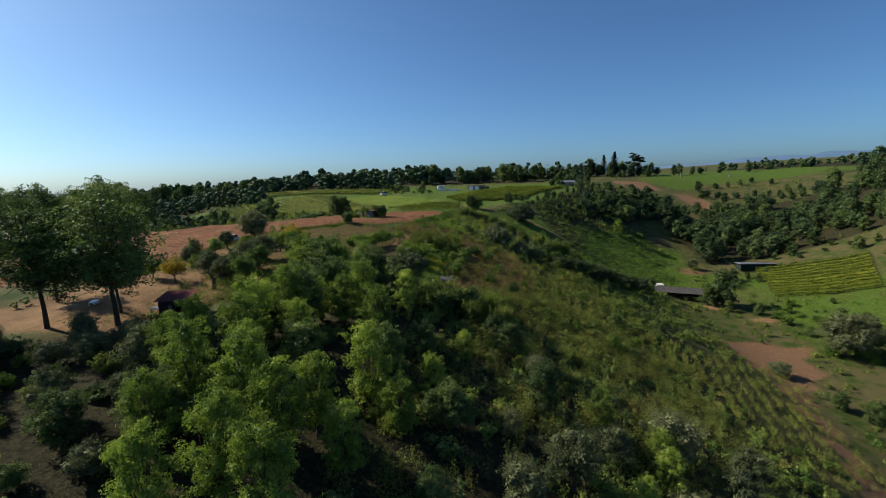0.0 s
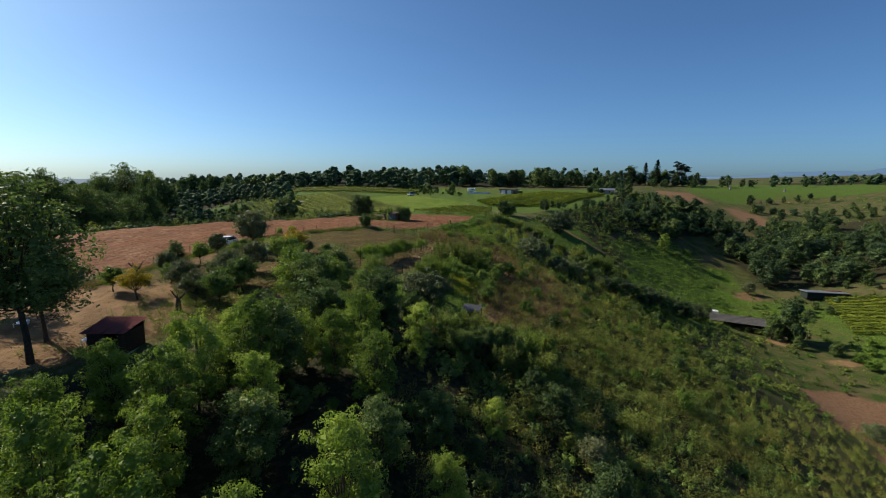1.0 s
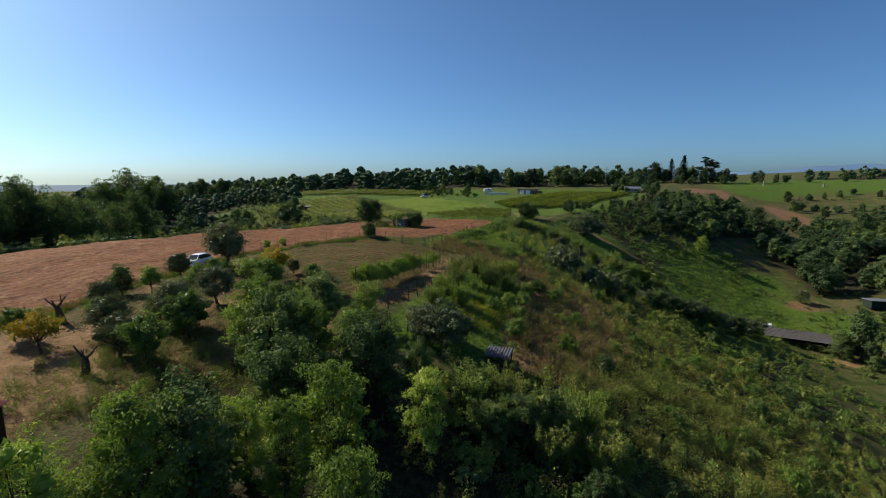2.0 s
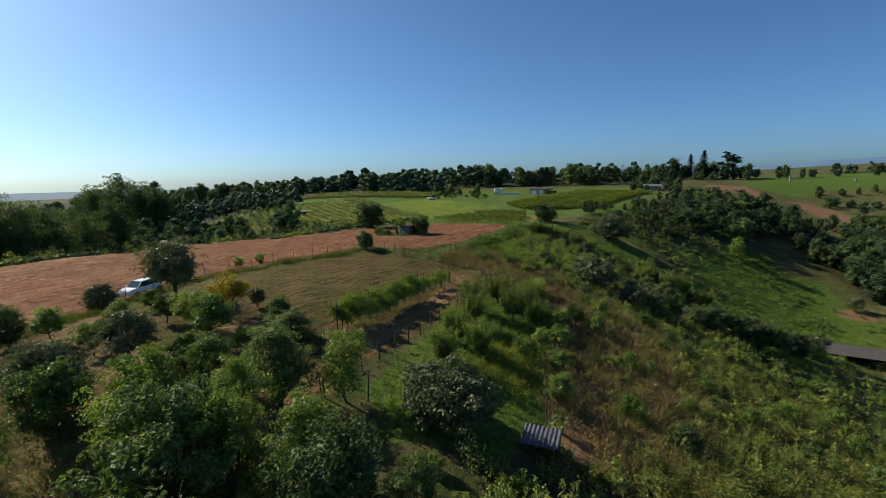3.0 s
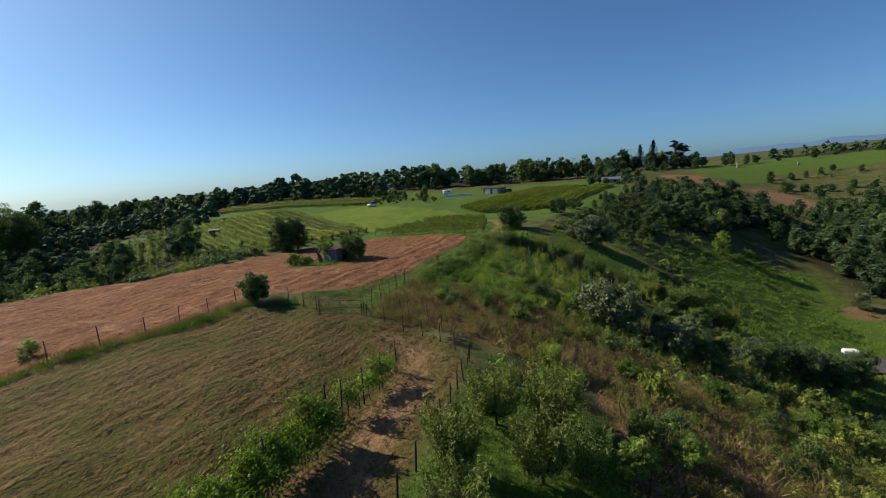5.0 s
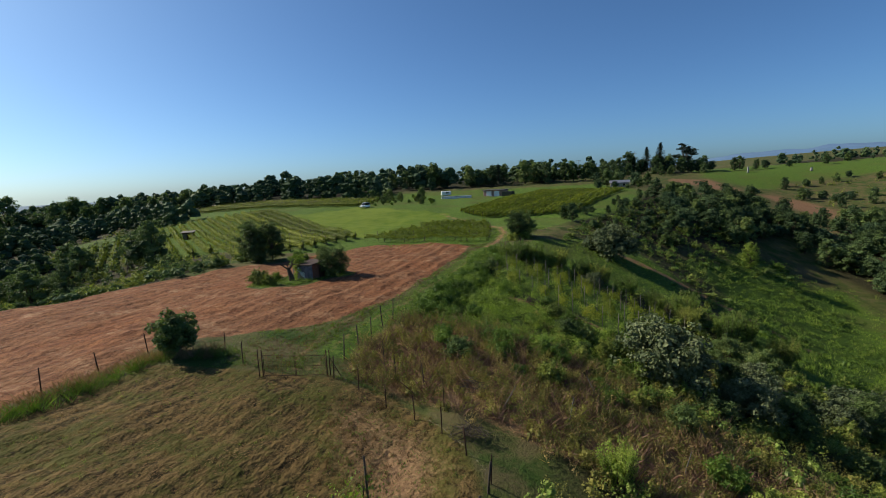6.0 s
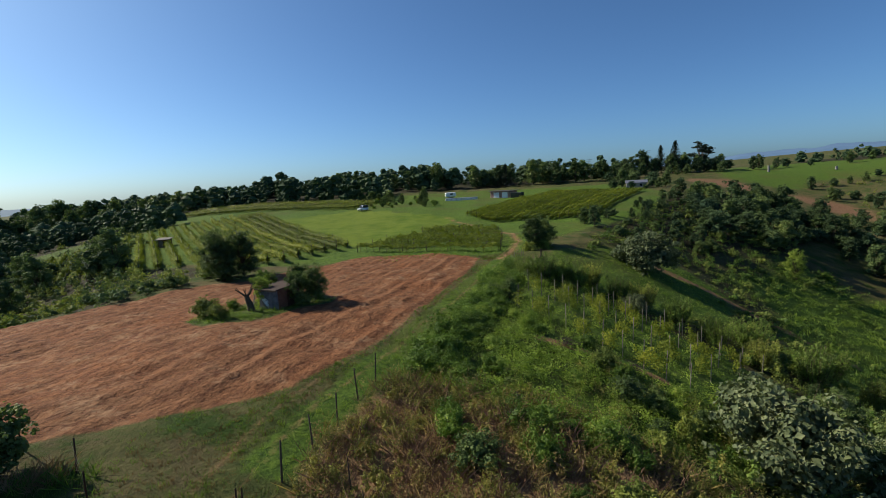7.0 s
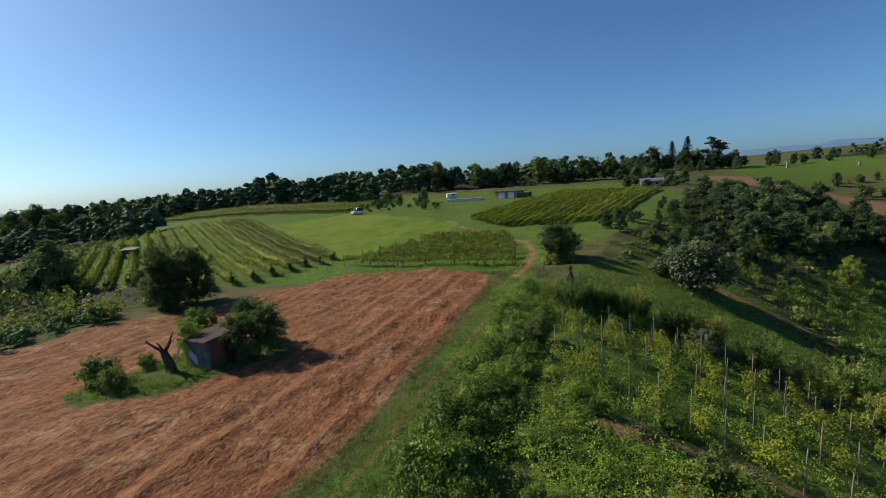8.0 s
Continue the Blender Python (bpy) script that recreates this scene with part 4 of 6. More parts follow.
# the lawn with pruned trees below the track
for x, y, s in ((-4.8, 88.2, 1.25), (-2.4, 93.2, 1.35), (-0.8, 88.6, 1.3), (0.8, 93.4, 1.3), (1.8, 95.4, 1.35), (1.6, 89.6, 1.1), (-4.9, 84.0, 1.2), (-6.0, 79.4, 1.15), (-6.6, 74.8, 1.05), (-4.0, 77.8, 1.1), (3.0, 102.8, 0.85)):
    grow("shoots", x, y, s)
for x, y, s in ((1.9, 74.0, 0.95), (1.6, 82.8, 0.8), (-0.3, 79.7, 0.75), (2.7, 79.2, 0.85), (3.4, 85.0, 0.9), (4.6, 90.6, 0.95), (6.4, 94.0, 1.0), (8.4, 92.8, 0.9)):
    grow("fruit", x, y, s)
# figs and round trees on the slope
for kind, x, y, s in (("fig", 13.9, 120.4, 2.0), ("fig", 24.6, 124.0, 1.2), ("fig", 30.5, 121.0, 1.1), ("dark", 20.6, 121.6, 0.7), ("fig", 28.6, 171.6, 2.4), ("fig", 17.5, 149.0, 0.8), ("dark", 10.6, 174.6, 1.1), ("dark", 13.0, 177.6, 1.0), ("shrub", 9.4, 172.6, 1.1), ("shrub", 12.0, 173.4, 1.2), ("shoots", 7.2, 152.2, 1.5), ("shoots", 9.4, 153.0, 1.4), ("shoots", 5.2, 153.4, 1.2), ("shoots", 19.4, 151.0, 1.4), ("shoots", 22.4, 148.6, 1.4), ("shoots", 25.6, 146.4, 1.3), ("shoots", 29.0, 143.4, 1.4),
                      ("shoots", 11.4, 152.6, 1.25), ("shoots", 13.8, 154.4, 1.3), ("shoots", 16.8, 152.4, 1.35), ("shrub", 4.9, 151.8, 0.8), ("dark", -0.2, 143.4, 0.42), ("dark", 1.6, 144.0, 0.5), ("shrub", 9.6, 149.6, 1.0),
                      ("robinia", 76.5, 199.5, 1.2), ("shrub", 82, 200, 1.3), ("shrub", 88, 205, 1.4), ("mid", 84.5, 137, 1.6), ("dark", 81, 138, 1.2), ("olive", 97.5, 178, 1.3), ("olive", 89.5, 99, 3.1), ("olive", 98, 104, 2.2), ("dark", 94, 100, 1.1), ("conifer", 100, 96, 0.45), ("fig", 68.6, 90.6, 1.0), ("dark", 70.5, 78, 0.7), ("dark", 73, 74, 0.8),
                      ("dark", 90, 128, 0.75), ("dark", 84, 132, 0.7)):
    grow(kind, x, y, s, sink=0.35 * s)


def far_enough(done, x, y, d):
    return all((x - a) ** 2 + (y - b) ** 2 > d * d for a, b in done)


def wood(kinds, seed, outline, count, gap, lo, hi):
    """A stand of single trees inside an outline, no two closer than gap."""
    rng = random.Random(seed)
    xs, ys = [p[0] for p in outline], [p[1] for p in outline]
    done, tries = [], 0
    while len(done) < count and tries < count * 60:
        tries += 1
        x, y = rng.uniform(min(xs), max(xs)), rng.uniform(min(ys), max(ys))
        if float(inside(x, y, outline)) > 0 and far_enough(done, x, y, gap):
            done.append((x, y))
            grow(rng.choice(kinds), x, y, rng.uniform(lo, hi), rng.randrange(9), rng.uniform(0, 360), stretch=rng.uniform(0.85, 1.3) if "mid" not in kinds else rng.uniform(0.75, 1.05))


# young robinias on the near flank below the orchard, standing apart over dark undergrowth
for x, y, k, w in ((-17.0, 30.7, 1.0, 0), (-12.6, 28.6, 1.02, 1), (-10.0, 26.8, 0.9, 2), (-11.8, 23.2, 0.92, 3), (-14.0, 21.0, 0.86, 0), (-8.9, 21.8, 0.9, 1), (-8.4, 29.4, 0.84, 2), (-5.5, 33.6, 1.02, 3), (-3.2, 31.6, 0.72, 0),
                   (-19.8, 33.6, 0.86, 1), (-14.6, 33.4, 0.84, 2), (-17.0, 26.6, 0.8, 3), (-17.3, 41.4, 1.0, 1), (-16.4, 37.6, 0.95, 2), (-14.9, 43.8, 1.05, 3), (-8.5, 49.4, 1.0, 0), (-4.7, 53.2, 0.8, 2),
                   (-9.7, 51.6, 0.72, 1), (-10.2, 47.0, 0.8, 3), (-12.6, 40.0, 0.82, 0), (-6.5, 44.5, 0.85, 2), (-13.0, 48.6, 0.7, 1), (-20.6, 38.5, 0.8, 0), (-6.0, 26.4, 0.7, 2), (-1.0, 37.5, 0.6, 1), (2.0, 45.7, 0.5, 3), (-18.4, 47.4, 0.62, 2), (-15.8, 48.0, 0.6, 0)):
    grow("robinia", x, y, k, w, stretch=1.08)
for x, y, k, w in ((-14.2, 46.0, 1.22, 0), (-13.1, 52.4, 1.12, 1), (-15.1, 57.0, 1.3, 2), (-11.4, 36.6, 0.9, 0), (-5.2, 39.0, 0.85, 1), (-2.2, 43.4, 0.75, 2), (-8.8, 56.8, 1.15, 1), (-11.2, 54.2, 0.8, 0), (8.7, 40.5, 0.92, 1), (0.4, 34.2, 0.72, 0)):
    grow("dark", x, y, k, w)
for x, y, k in ((8.9, 31.4, 1.25), (13.4, 36.2, 0.95), (20.0, 38.8, 1.5), (23.6, 35.0, 1.2), (4.8, 27.4, 1.0), (17.0, 30.0, 1.0), (28.6, 41.0, 1.1), (9.2, 46.7, 0.75), (-26.6, 62.6, 1.15), (-30.8, 60.7, 0.95), (-29.6, 65.4, 0.7)):
    grow("olive", x, y, k)
wood(("dark", "shrub", "shrub"), 3, [(-19, 18), (-21, 40), (-17, 50), (-8, 48), (2, 44), (4, 30), (-2, 18)], 34, 2.0, 0.35, 0.6)
wood(("olive", "olive", "shrub", "dark"), 4, [(-48, 18), (-48, 34), (-38, 38), (-27, 39), (-19, 36), (-18, 28), (-18, 14)], 70, 2.5, 0.55, 0.95)
wood(("dark", "shrub", "shrub"), 5, [(-12, 56), (-7, 65), (0, 64), (6, 58), (10, 46), (2, 52), (-6, 58)], 22, 1.9, 0.5, 0.75)
wood(("shrub", "shrub", "olive", "robinia"), 6, [(4, 16), (4, 40), (12, 54), (24, 44), (32, 38), (36, 20)], 30, 2.6, 0.45, 0.8)
for x, y, k in ((-2.0, 58.6, 1.35), (0.4, 59.8, 1.4), (2.2, 58.4, 1.35), (4.2, 59.2, 1.4), (6.2, 60.6, 1.3), (-0.6, 56.4, 1.2), (3.2, 55.8, 1.2), (6.8, 56.8, 1.25)):
    grow("shoots", x, y, k)
# shrubs over the slope
wood(("shrub",), 8, [(4, 60), (10, 100), (10, 116), (22, 118), (30, 150), (38, 156), (42, 140), (48, 118), (44, 90), (30, 60)], 110, 2.8, 0.5, 1.25)
wood(("brier", "brier", "shrub"), 9, [(-7, 116), (-3, 130), (0.5, 142), (13, 128), (20, 125), (12, 112), (0, 112)], 54, 1.6, 0.4, 1.1)
wood(("brier",), 16, [(-8.0, 126), (-6.8, 131.5), (-5.0, 135), (-3.2, 140), (-1.2, 147), (1.4, 153), (4.2, 160), (5.8, 157), (2.6, 148), (-0.6, 140), (-3.2, 132), (-5.4, 125)], 52, 1.1, 0.75, 1.35)
# a dark hedge of figs and self-sown trees running down the slope
for kind, x, y, k in (("fig", 19.6, 117.4, 1.2), ("fig", 36.5, 125.6, 1.5), ("fig", 43.8, 128.6, 1.6), ("fig", 51.6, 132.8, 1.5), ("fig", 59.4, 138.0, 1.4), ("dark", 33.4, 121.4, 0.95), ("dark", 40.4, 124.4, 1.0), ("dark", 48.0, 128.0, 1.05), ("dark", 55.6, 133.2, 1.0), ("dark", 28.2, 127.6, 0.9),
                      ("dark", 63.8, 140.6, 1.0), ("dark", 26.0, 130.4, 0.8), ("shoots", 34.6, 143.0, 1.8), ("shoots", 38.4, 146.0, 1.9), ("shoots", 31.0, 148.6, 1.7), ("shoots", 41.6, 142.2, 1.7), ("dark", 22.4, 116.0, 0.8)):
    grow(kind, x, y, k, sink=0.3 * k)
# the dark band of trees over the valley and on its far side
wood(("mid",), 10, [(24, 194), (36, 190), (52, 194), (62, 200), (70, 222), (72, 250), (46, 226), (28, 208)], 40, 3.2, 0.32, 0.62)
wood(("mid",), 17, [(64, 212), (74, 214), (84, 214), (94, 220), (106, 230), (124, 244), (122, 264), (98, 260), (74, 250), (68, 226)], 60, 3.6, 0.7, 1.4)
wood(("mid",), 24, [(104, 214), (118, 206), (150, 200), (176, 232), (156, 262), (124, 246), (108, 230)], 44, 4.0, 0.7, 1.35)
wood(("mid",), 11, [(106, 186), (118, 180), (140, 176), (170, 168), (190, 180), (196, 230), (180, 262), (150, 250), (132, 236), (112, 214)], 90, 4.2, 0.7, 1.5)
wood(("mid",), 13, [(160, 296), (176, 304), (210, 300), (230, 288), (220, 262), (180, 266)], 18, 6, 0.5, 0.9)
for x, y, s in ((222, 262, 1.9), (236, 258, 2.05), (246, 250, 2.1), (228, 250, 1.6), (212, 258, 1.45), (252, 266, 2.2), (240, 240, 1.7), (220, 240, 1.4), (204, 246, 1.2), (258, 244, 1.9), (232, 228, 1.5), (250, 226, 1.6), (214, 226, 1.1)):
    grow("mid", x, y, s)
for x, y, s in ((178, 322, 0.85), (184, 330, 0.7), (194, 328, 0.8), (204, 330, 0.6), (214, 332, 0.7), (226, 338, 0.6), (232, 326, 0.6), (196, 392, 1.1), (202, 395, 1.2), (214, 396, 0.9), (222, 398, 1.0), (240, 400, 0.8), (262, 396, 1.1), (284, 404, 0.9), (310, 398, 1.2)):
    grow("mid", x, y, s)
# the farm on the hill: spruces, a cedar and round trees
for kind, x, y, s in (("conifer", 137, 392, 1.2), ("conifer", 144, 391, 1.35), ("cedar", 163, 394, 1.4), ("cedar", 168, 398, 1.25), ("mid", 124, 392, 1.92), ("mid", 148, 402, 1.72), ("mid", 156, 400, 1.62), ("mid", 138, 404, 1.62), ("mid", 174, 396, 1.22), ("mid", 131, 388, 1.22), ("mid", 150, 388, 1.32), ("mid", 157, 384, 1.22), ("mid", 119, 380, 1.11),
                      ("mid", 112, 372, 0.93), ("mid", 107, 360, 1.00), ("mid", 100, 350, 1.00), ("mid", 96, 338, 0.90), ("mid", 171, 384, 1.01), ("mid", 166, 376, 0.91), ("mid", 142, 372, 0.70), ("mid", 134, 366, 0.90),
                      ("mid", 116, 390, 1.52), ("mid", 110, 386, 1.32), ("mid", 104, 380, 1.22), ("mid", 128, 398, 1.82), ("mid", 133, 392, 1.52), ("mid", 141, 388, 1.42), ("mid", 146, 392, 1.62), ("mid", 152, 394, 1.72), ("mid", 160, 392, 1.52), ("mid", 166, 390, 1.42),
                      ("mid", 98, 372, 1.10), ("mid", 92, 362, 1.00), ("mid", 180, 400, 1.32), ("mid", 186, 402, 1.11), ("mid", 122, 384, 1.01), ("mid", 136, 380, 0.91), ("mid", 148, 380, 0.81), ("mid", 88, 350, 0.90), ("mid", 84, 340, 0.90), ("mid", 172, 392, 1.01),
                      ("mid", 74, 286, 0.55), ("mid", 86, 288, 0.60), ("mid", 77, 304, 1.20), ("mid", 89, 300, 1.10), ("mid", 70, 296, 0.90), ("mid", 80, 287, 0.42), ("mid", 92, 294, 0.90), ("mid", 84, 308, 1.30), ("conifer", 149, 399, 0.8), ("conifer", 128, 394, 0.75), ("mid", 94, 352, 1.10), ("mid", 102, 362, 1.10)):
    grow(kind, x, y, s)
# trees behind the yard, standing apart on the skyline
for x, y, s in ((-8, 352, 2.05), (-2, 356, 1.7), (14, 350, 1.7), (20, 354, 1.8), (26, 350, 1.5), (34, 356, 1.5), (46, 350, 1.9), (52, 354, 1.7), (58, 350, 1.6), (64, 356, 1.75), (70, 352, 1.7), (76, 356, 1.65), (82, 352, 1.5), (88, 356, 1.35),
                (-24, 366, 1.5), (-34, 372, 1.3), (-46, 368, 1.6), (-56, 374, 1.55), (-66, 370, 1.6), (-76, 376, 1.5), (-88, 380, 1.5), (-100, 384, 1.45)):
    grow("mid", x, y, s)
grow("conifer", 30, 346, 0.85)
# rounded, paler trees in the dip behind the hay field
dip_rng, PALE = random.Random(78), (1, 2, 5)
for x, y, k in ((-84, 138, 0.95), (-92, 146, 1.15), (-100, 152, 1.3), (-96, 160, 1.2), (-106, 160, 1.45), (-110, 170, 1.55), (-102, 172, 1.3), (-118, 176, 1.7), (-112, 184, 1.5), (-124, 186, 1.75), (-120, 196, 1.6), (-132, 194, 1.8), (-104, 184, 1.25), (-98, 194, 1.2)):
    grow("mid", x, y, k, PALE[dip_rng.randrange(len(PALE))], dip_rng.uniform(0, 360), stretch=dip_rng.uniform(0.8, 0.95))
# tall oaks behind the brow of the hay field
wood(("oak",), 18, [(-82, 100), (-86, 114), (-100, 122), (-118, 114), (-104, 90)], 9, 6.0, 0.95, 1.2)
wood(("oak",), 19, [(-94, 112), (-92, 130), (-94, 148), (-112, 150), (-124, 120), (-108, 100)], 10, 6.0, 1.2, 1.45)
# a clump of old oaks in the valley, higher than the woods round it
for x, y, k in ((-171, 228, 2.25), (-180, 222, 1.95), (-160, 229, 1.85), (-187, 232, 1.75), (-152, 226, 1.6)):
    grow("oak", x, y, k)
# the edge of the woods along the skyline, down into the valley
edge_rng = random.Random(77)
for k in range(34):
    u = (k + edge_rng.uniform(-0.3, 0.3)) / 33
    back = k % 3 != 0
    grow("mid", -108 - 116 * u + (0 if back else 9), 385 - 78 * u - (0 if back else 13), (1.02 + 1.42 * u) * edge_rng.uniform(0.86, 1.08) * (1 if back else 0.8), edge_rng.randrange(9), edge_rng.uniform(0, 360), stretch=edge_rng.uniform(0.9, 1.1))
# trees between the hay field and the woods
wood(("mid", "dark"), 14, [(-76, 140), (-74, 160), (-82, 186), (-92, 204), (-120, 200), (-130, 160), (-96, 128)], 44, 4.6, 0.45, 0.95)


for x, y, k, w, turn in ((-84, 168, 1.25, 1, 20), (-77, 158, 1.05, 2, 80), (-92, 176, 1.3, 5, 140), (-88, 156, 1.2, 0, 200), (-96, 166, 1.35, 1, 260), (-100, 182, 1.3, 2, 320), (-90, 188, 1.1, 5, 50), (-104, 170, 1.4, 3, 110), (-79, 146, 1.0, 5, 170), (-70, 150, 0.7, 1, 230), (-86, 144, 1.15, 2, 290), (-96, 152, 1.3, 4, 350)):
    grow("mid", x, y, k, w, turn, stretch=0.92, label="round dark tree in the dip behind the hay field")
grow("mid", -72, 184, 1.6, 2, 40, stretch=0.9, label="dark bushy tree behind the brow of the hay field")
grow("mid", -68, 181, 1.25, 1, 130, stretch=0.95)


# woods further off: too many trees to count
def woods(seed, n, outline, tall):
    rng = np.random.default_rng(seed)
    pats = []
    for k in range(6):
        wide = tall * rng.uniform(0.7, 1.1)
        lobes = crown_lobes(rng, -0.8, tall * rng.uniform(0.75, 1.2), wide, 5, rng.uniform(0.28, 0.38))
        c, d = lobe_points(rng, tufts(rng, lobes, 9, 0.62), 330, 0.03)
        pats.append(joined([leaves(c, d, tall * 0.052, rng, 0.7), hull(rng, lobes, 0.72, 5, (-35, 20, 68))]))
    xs, ys = [p[0] for p in outline], [p[1] for p in outline]
    p = places_in(seed, n, min(xs), max(xs), min(ys), max(ys), lambda x, y: (inside(x, y, outline) > 0) * (inside(x, y, PALE_MEADOW) < 2) * (0.35 + 0.65 * ease(-0.3, 0.3, np.sin(0.09 * x + seed) * np.sin(0.08 * y) + 0.2)))
    half = np.sin(0.06 * p[:, 0] + 0.03 * p[:, 1]) + rng.normal(size=len(p)) * 0.6 > 0.2
    strew("far_woods", "dark green woodland covering the far slopes", "woods", pats, p[~half], M_WOODS, 0.4, 1.25)
    strew("far_woods", "lighter green trees mixed into the far woodland", "woods", pats, p[half], M_VALLEYTREE, 0.35, 1.1)


woods(61, 420, [(-104, 195), (-100, 240), (-140, 318), (-200, 340), (-260, 300), (-240, 200), (-170, 150), (-120, 150)], 7)
woods(68, 260, [(-106, 256), (-104, 272), (-128, 300), (-150, 330), (-210, 330), (-240, 280), (-190, 225), (-146, 240), (-130, 262)], 8.5)
woods(62, 300, [(-170, 60), (-150, 150), (-240, 200), (-330, 260), (-380, 160), (-300, 40), (-220, 20)], 8)
woods(63, 130, [(240, 200), (330, 220), (420, 400), (330, 470), (250, 450), (330, 380), (300, 300), (240, 250)], 9)
woods(66, 110, [(150, 128), (150, 160), (190, 168), (240, 200), (270, 170), (230, 110)], 7)
woods(67, 230, [(-92, 96), (-88, 70), (-100, 60), (-150, 90), (-160, 150), (-130, 160), (-96, 128)], 9)
woods(64, 330, [(-144, 334), (-40, 296), (-14, 330), (70, 358), (120, 400), (60, 430), (-60, 420), (-180, 400), (-260, 360), (-240, 320)], 12.5)
woods(65, 300, [(-260, 330), (-180, 420), (-100, 520), (-120, 640), (-260, 620), (-420, 480), (-380, 340)], 12)


# ---- undergrowth, grass and straw ----
def cover(x, y):
    a, b = zones(x, y)
    return a, b


crng = np.random.default_rng(77)
WEEDS = [joined([clump(crng, 18, 0.45, 0.95, 0.15), tuft(crng, 5, 0.35, 1.0, 0.018)]), joined([clump(crng, 16, 0.5, 0.75, 0.14), tuft(crng, 6, 0.4, 0.8, 0.018)])]
CREEP = [clump(crng, 60, 0.85, 0.6, 0.115, 0.8), clump(crng, 56, 0.7, 0.9, 0.11, 0.8)]


def on_slope(x, y):
    t = (x - edge_x(y)) / (valley_x(y) - edge_x(y))
    a, b = cover(x, y)
    return np.clip(ease(0.02, 0.08, t) * (1 - 0.6 * ease(0.85, 1.0, t)) * (1 - a.max(-1)) * (1 - b.max(-1)) * (1 - 0.85 * ease(-1, 1, inside(x, y, VINEBANK))) * (1 - 0.8 * ease(-3, 3, inside(x, y, HILLSIDE))) * (1 - 0.7 * ease(-2, 2, inside(x, y, KNOLL))), 0, 1)


THICKET = [shoots(crng, 16, 0.7, 1.7, 165, 0.155), shoots(crng, 13, 0.55, 2.1, 150, 0.15), shoots(crng, 20, 0.9, 1.3, 170, 0.155, 0.55), shoots(crng, 10, 0.45, 1.5, 120, 0.145)]
near_bank = places_in(71, 1500, -12, 36, 24, 128, lambda x, y: on_slope(x, y) * (1 - 0.85 * ease(-2, 0.5, inside(x, y, DRYBANK))))
strew("slope_scrub", "dense green scrub of upright shoots over the valley slope", "scrub", THICKET, near_bank[::2], M_SCRUB, 0.6, 1.25)
strew("slope_thicket", "yellow-green thicket of tall weeds on the slope", "scrub", THICKET, near_bank[1::2], M_YOUNG, 0.55, 1.15)
BUSHES = [bush(crng, 2.4, 1.7, 4, 205, 0.175), bush(crng, 2.0, 2.2, 4, 200, 0.17), bush(crng, 3.0, 1.4, 5, 210, 0.18)]
slope_spots = places_in(89, 1300, -8, 42, 30, 128, lambda x, y: on_slope(x, y) * (inside(x, y, BEDS) < -0.5) * (1 - 0.7 * ease(-2, 0.5, inside(x, y, DRYBANK))))
strew("slope_bushes", "wild dark bushes standing out of the scrub", "bushes", BUSHES, slope_spots[::2], M_FRUIT, 0.35, 0.95)
strew("light_bushes", "light green wild bushes on the slope", "bushes", BUSHES, slope_spots[1::2], M_YOUNG, 0.3, 0.8)
ROWSTRIP = [(24, 46), (40, 88), (70, 92), (58, 50)]
far_spots = places_in(83, 1700, 14, 84, 24, 235, lambda x, y: on_slope(x, y) * (1 - 0.8 * ease(-1, 1, inside(x, y, ROWSTRIP))) * np.clip(ease(26, 40, x) + ease(120, 150, y), 0, 1))
strew("far_scrub", "dense scrub further down the valley slope", "scrub", BUSHES + THICKET[:2], far_spots[::2], M_SCRUB, 0.45, 1.25)
strew("far_bushes", "green bushes and tall weeds down the valley slope", "bushes", BUSHES + THICKET[:2], far_spots[1::2], M_CREEPER, 0.4, 1.1)


tall_spots = places_in(95, 620, -4, 36, 30, 84, lambda x, y: ease(-1, 2, inside(x, y, [(0, 56), (6, 38), (16, 32), (30, 34), (36, 60), (26, 84), (8, 74)])) * (0.3 + 0.7 * ease(-0.2, 0.4, np.sin(0.5 * x) * np.sin(0.42 * y + 0.2 * x))))
strew("tall_shoots", "tall yellow-green shoots standing above the slope", "weeds", THICKET, tall_spots[::2], M_YOUNG, 0.8, 1.5)
strew("tall_weeds", "tall green weeds standing above the slope", "weeds", THICKET, tall_spots[1::2], M_SCRUB, 0.8, 1.6)


# young vines in rows along the lower slope
row_rng = np.random.default_rng(41)
row_spots = np.concatenate([np.stack([24.5 + 2.7 * k + 15.5 * u + row_rng.normal(size=62) * 0.22, 47 + 0.4 * k + 40 * u], -1) for k in range(12) for u in [np.sort(row_rng.random(62))]])
strew("planted_rows", "rows of yellow-green young vines on the lower slope", "vines", THICKET, row_spots[::2], M_YOUNG, 0.45, 0.95)
strew("planted_rows_green", "rows of green young vines on the lower slope", "vines", THICKET, row_spots[1::2], M_SCRUB, 0.45, 0.95)


def valley_wild(x, y):
    a, b = cover(x, y)
    return (1 - a.max(-1)) * (1 - b.max(-1)) * ease(-6, 4, x - valley_x(y)) * (inside(x, y, [(100, 138), (126, 124), (146, 152), (116, 174)]) < 0)


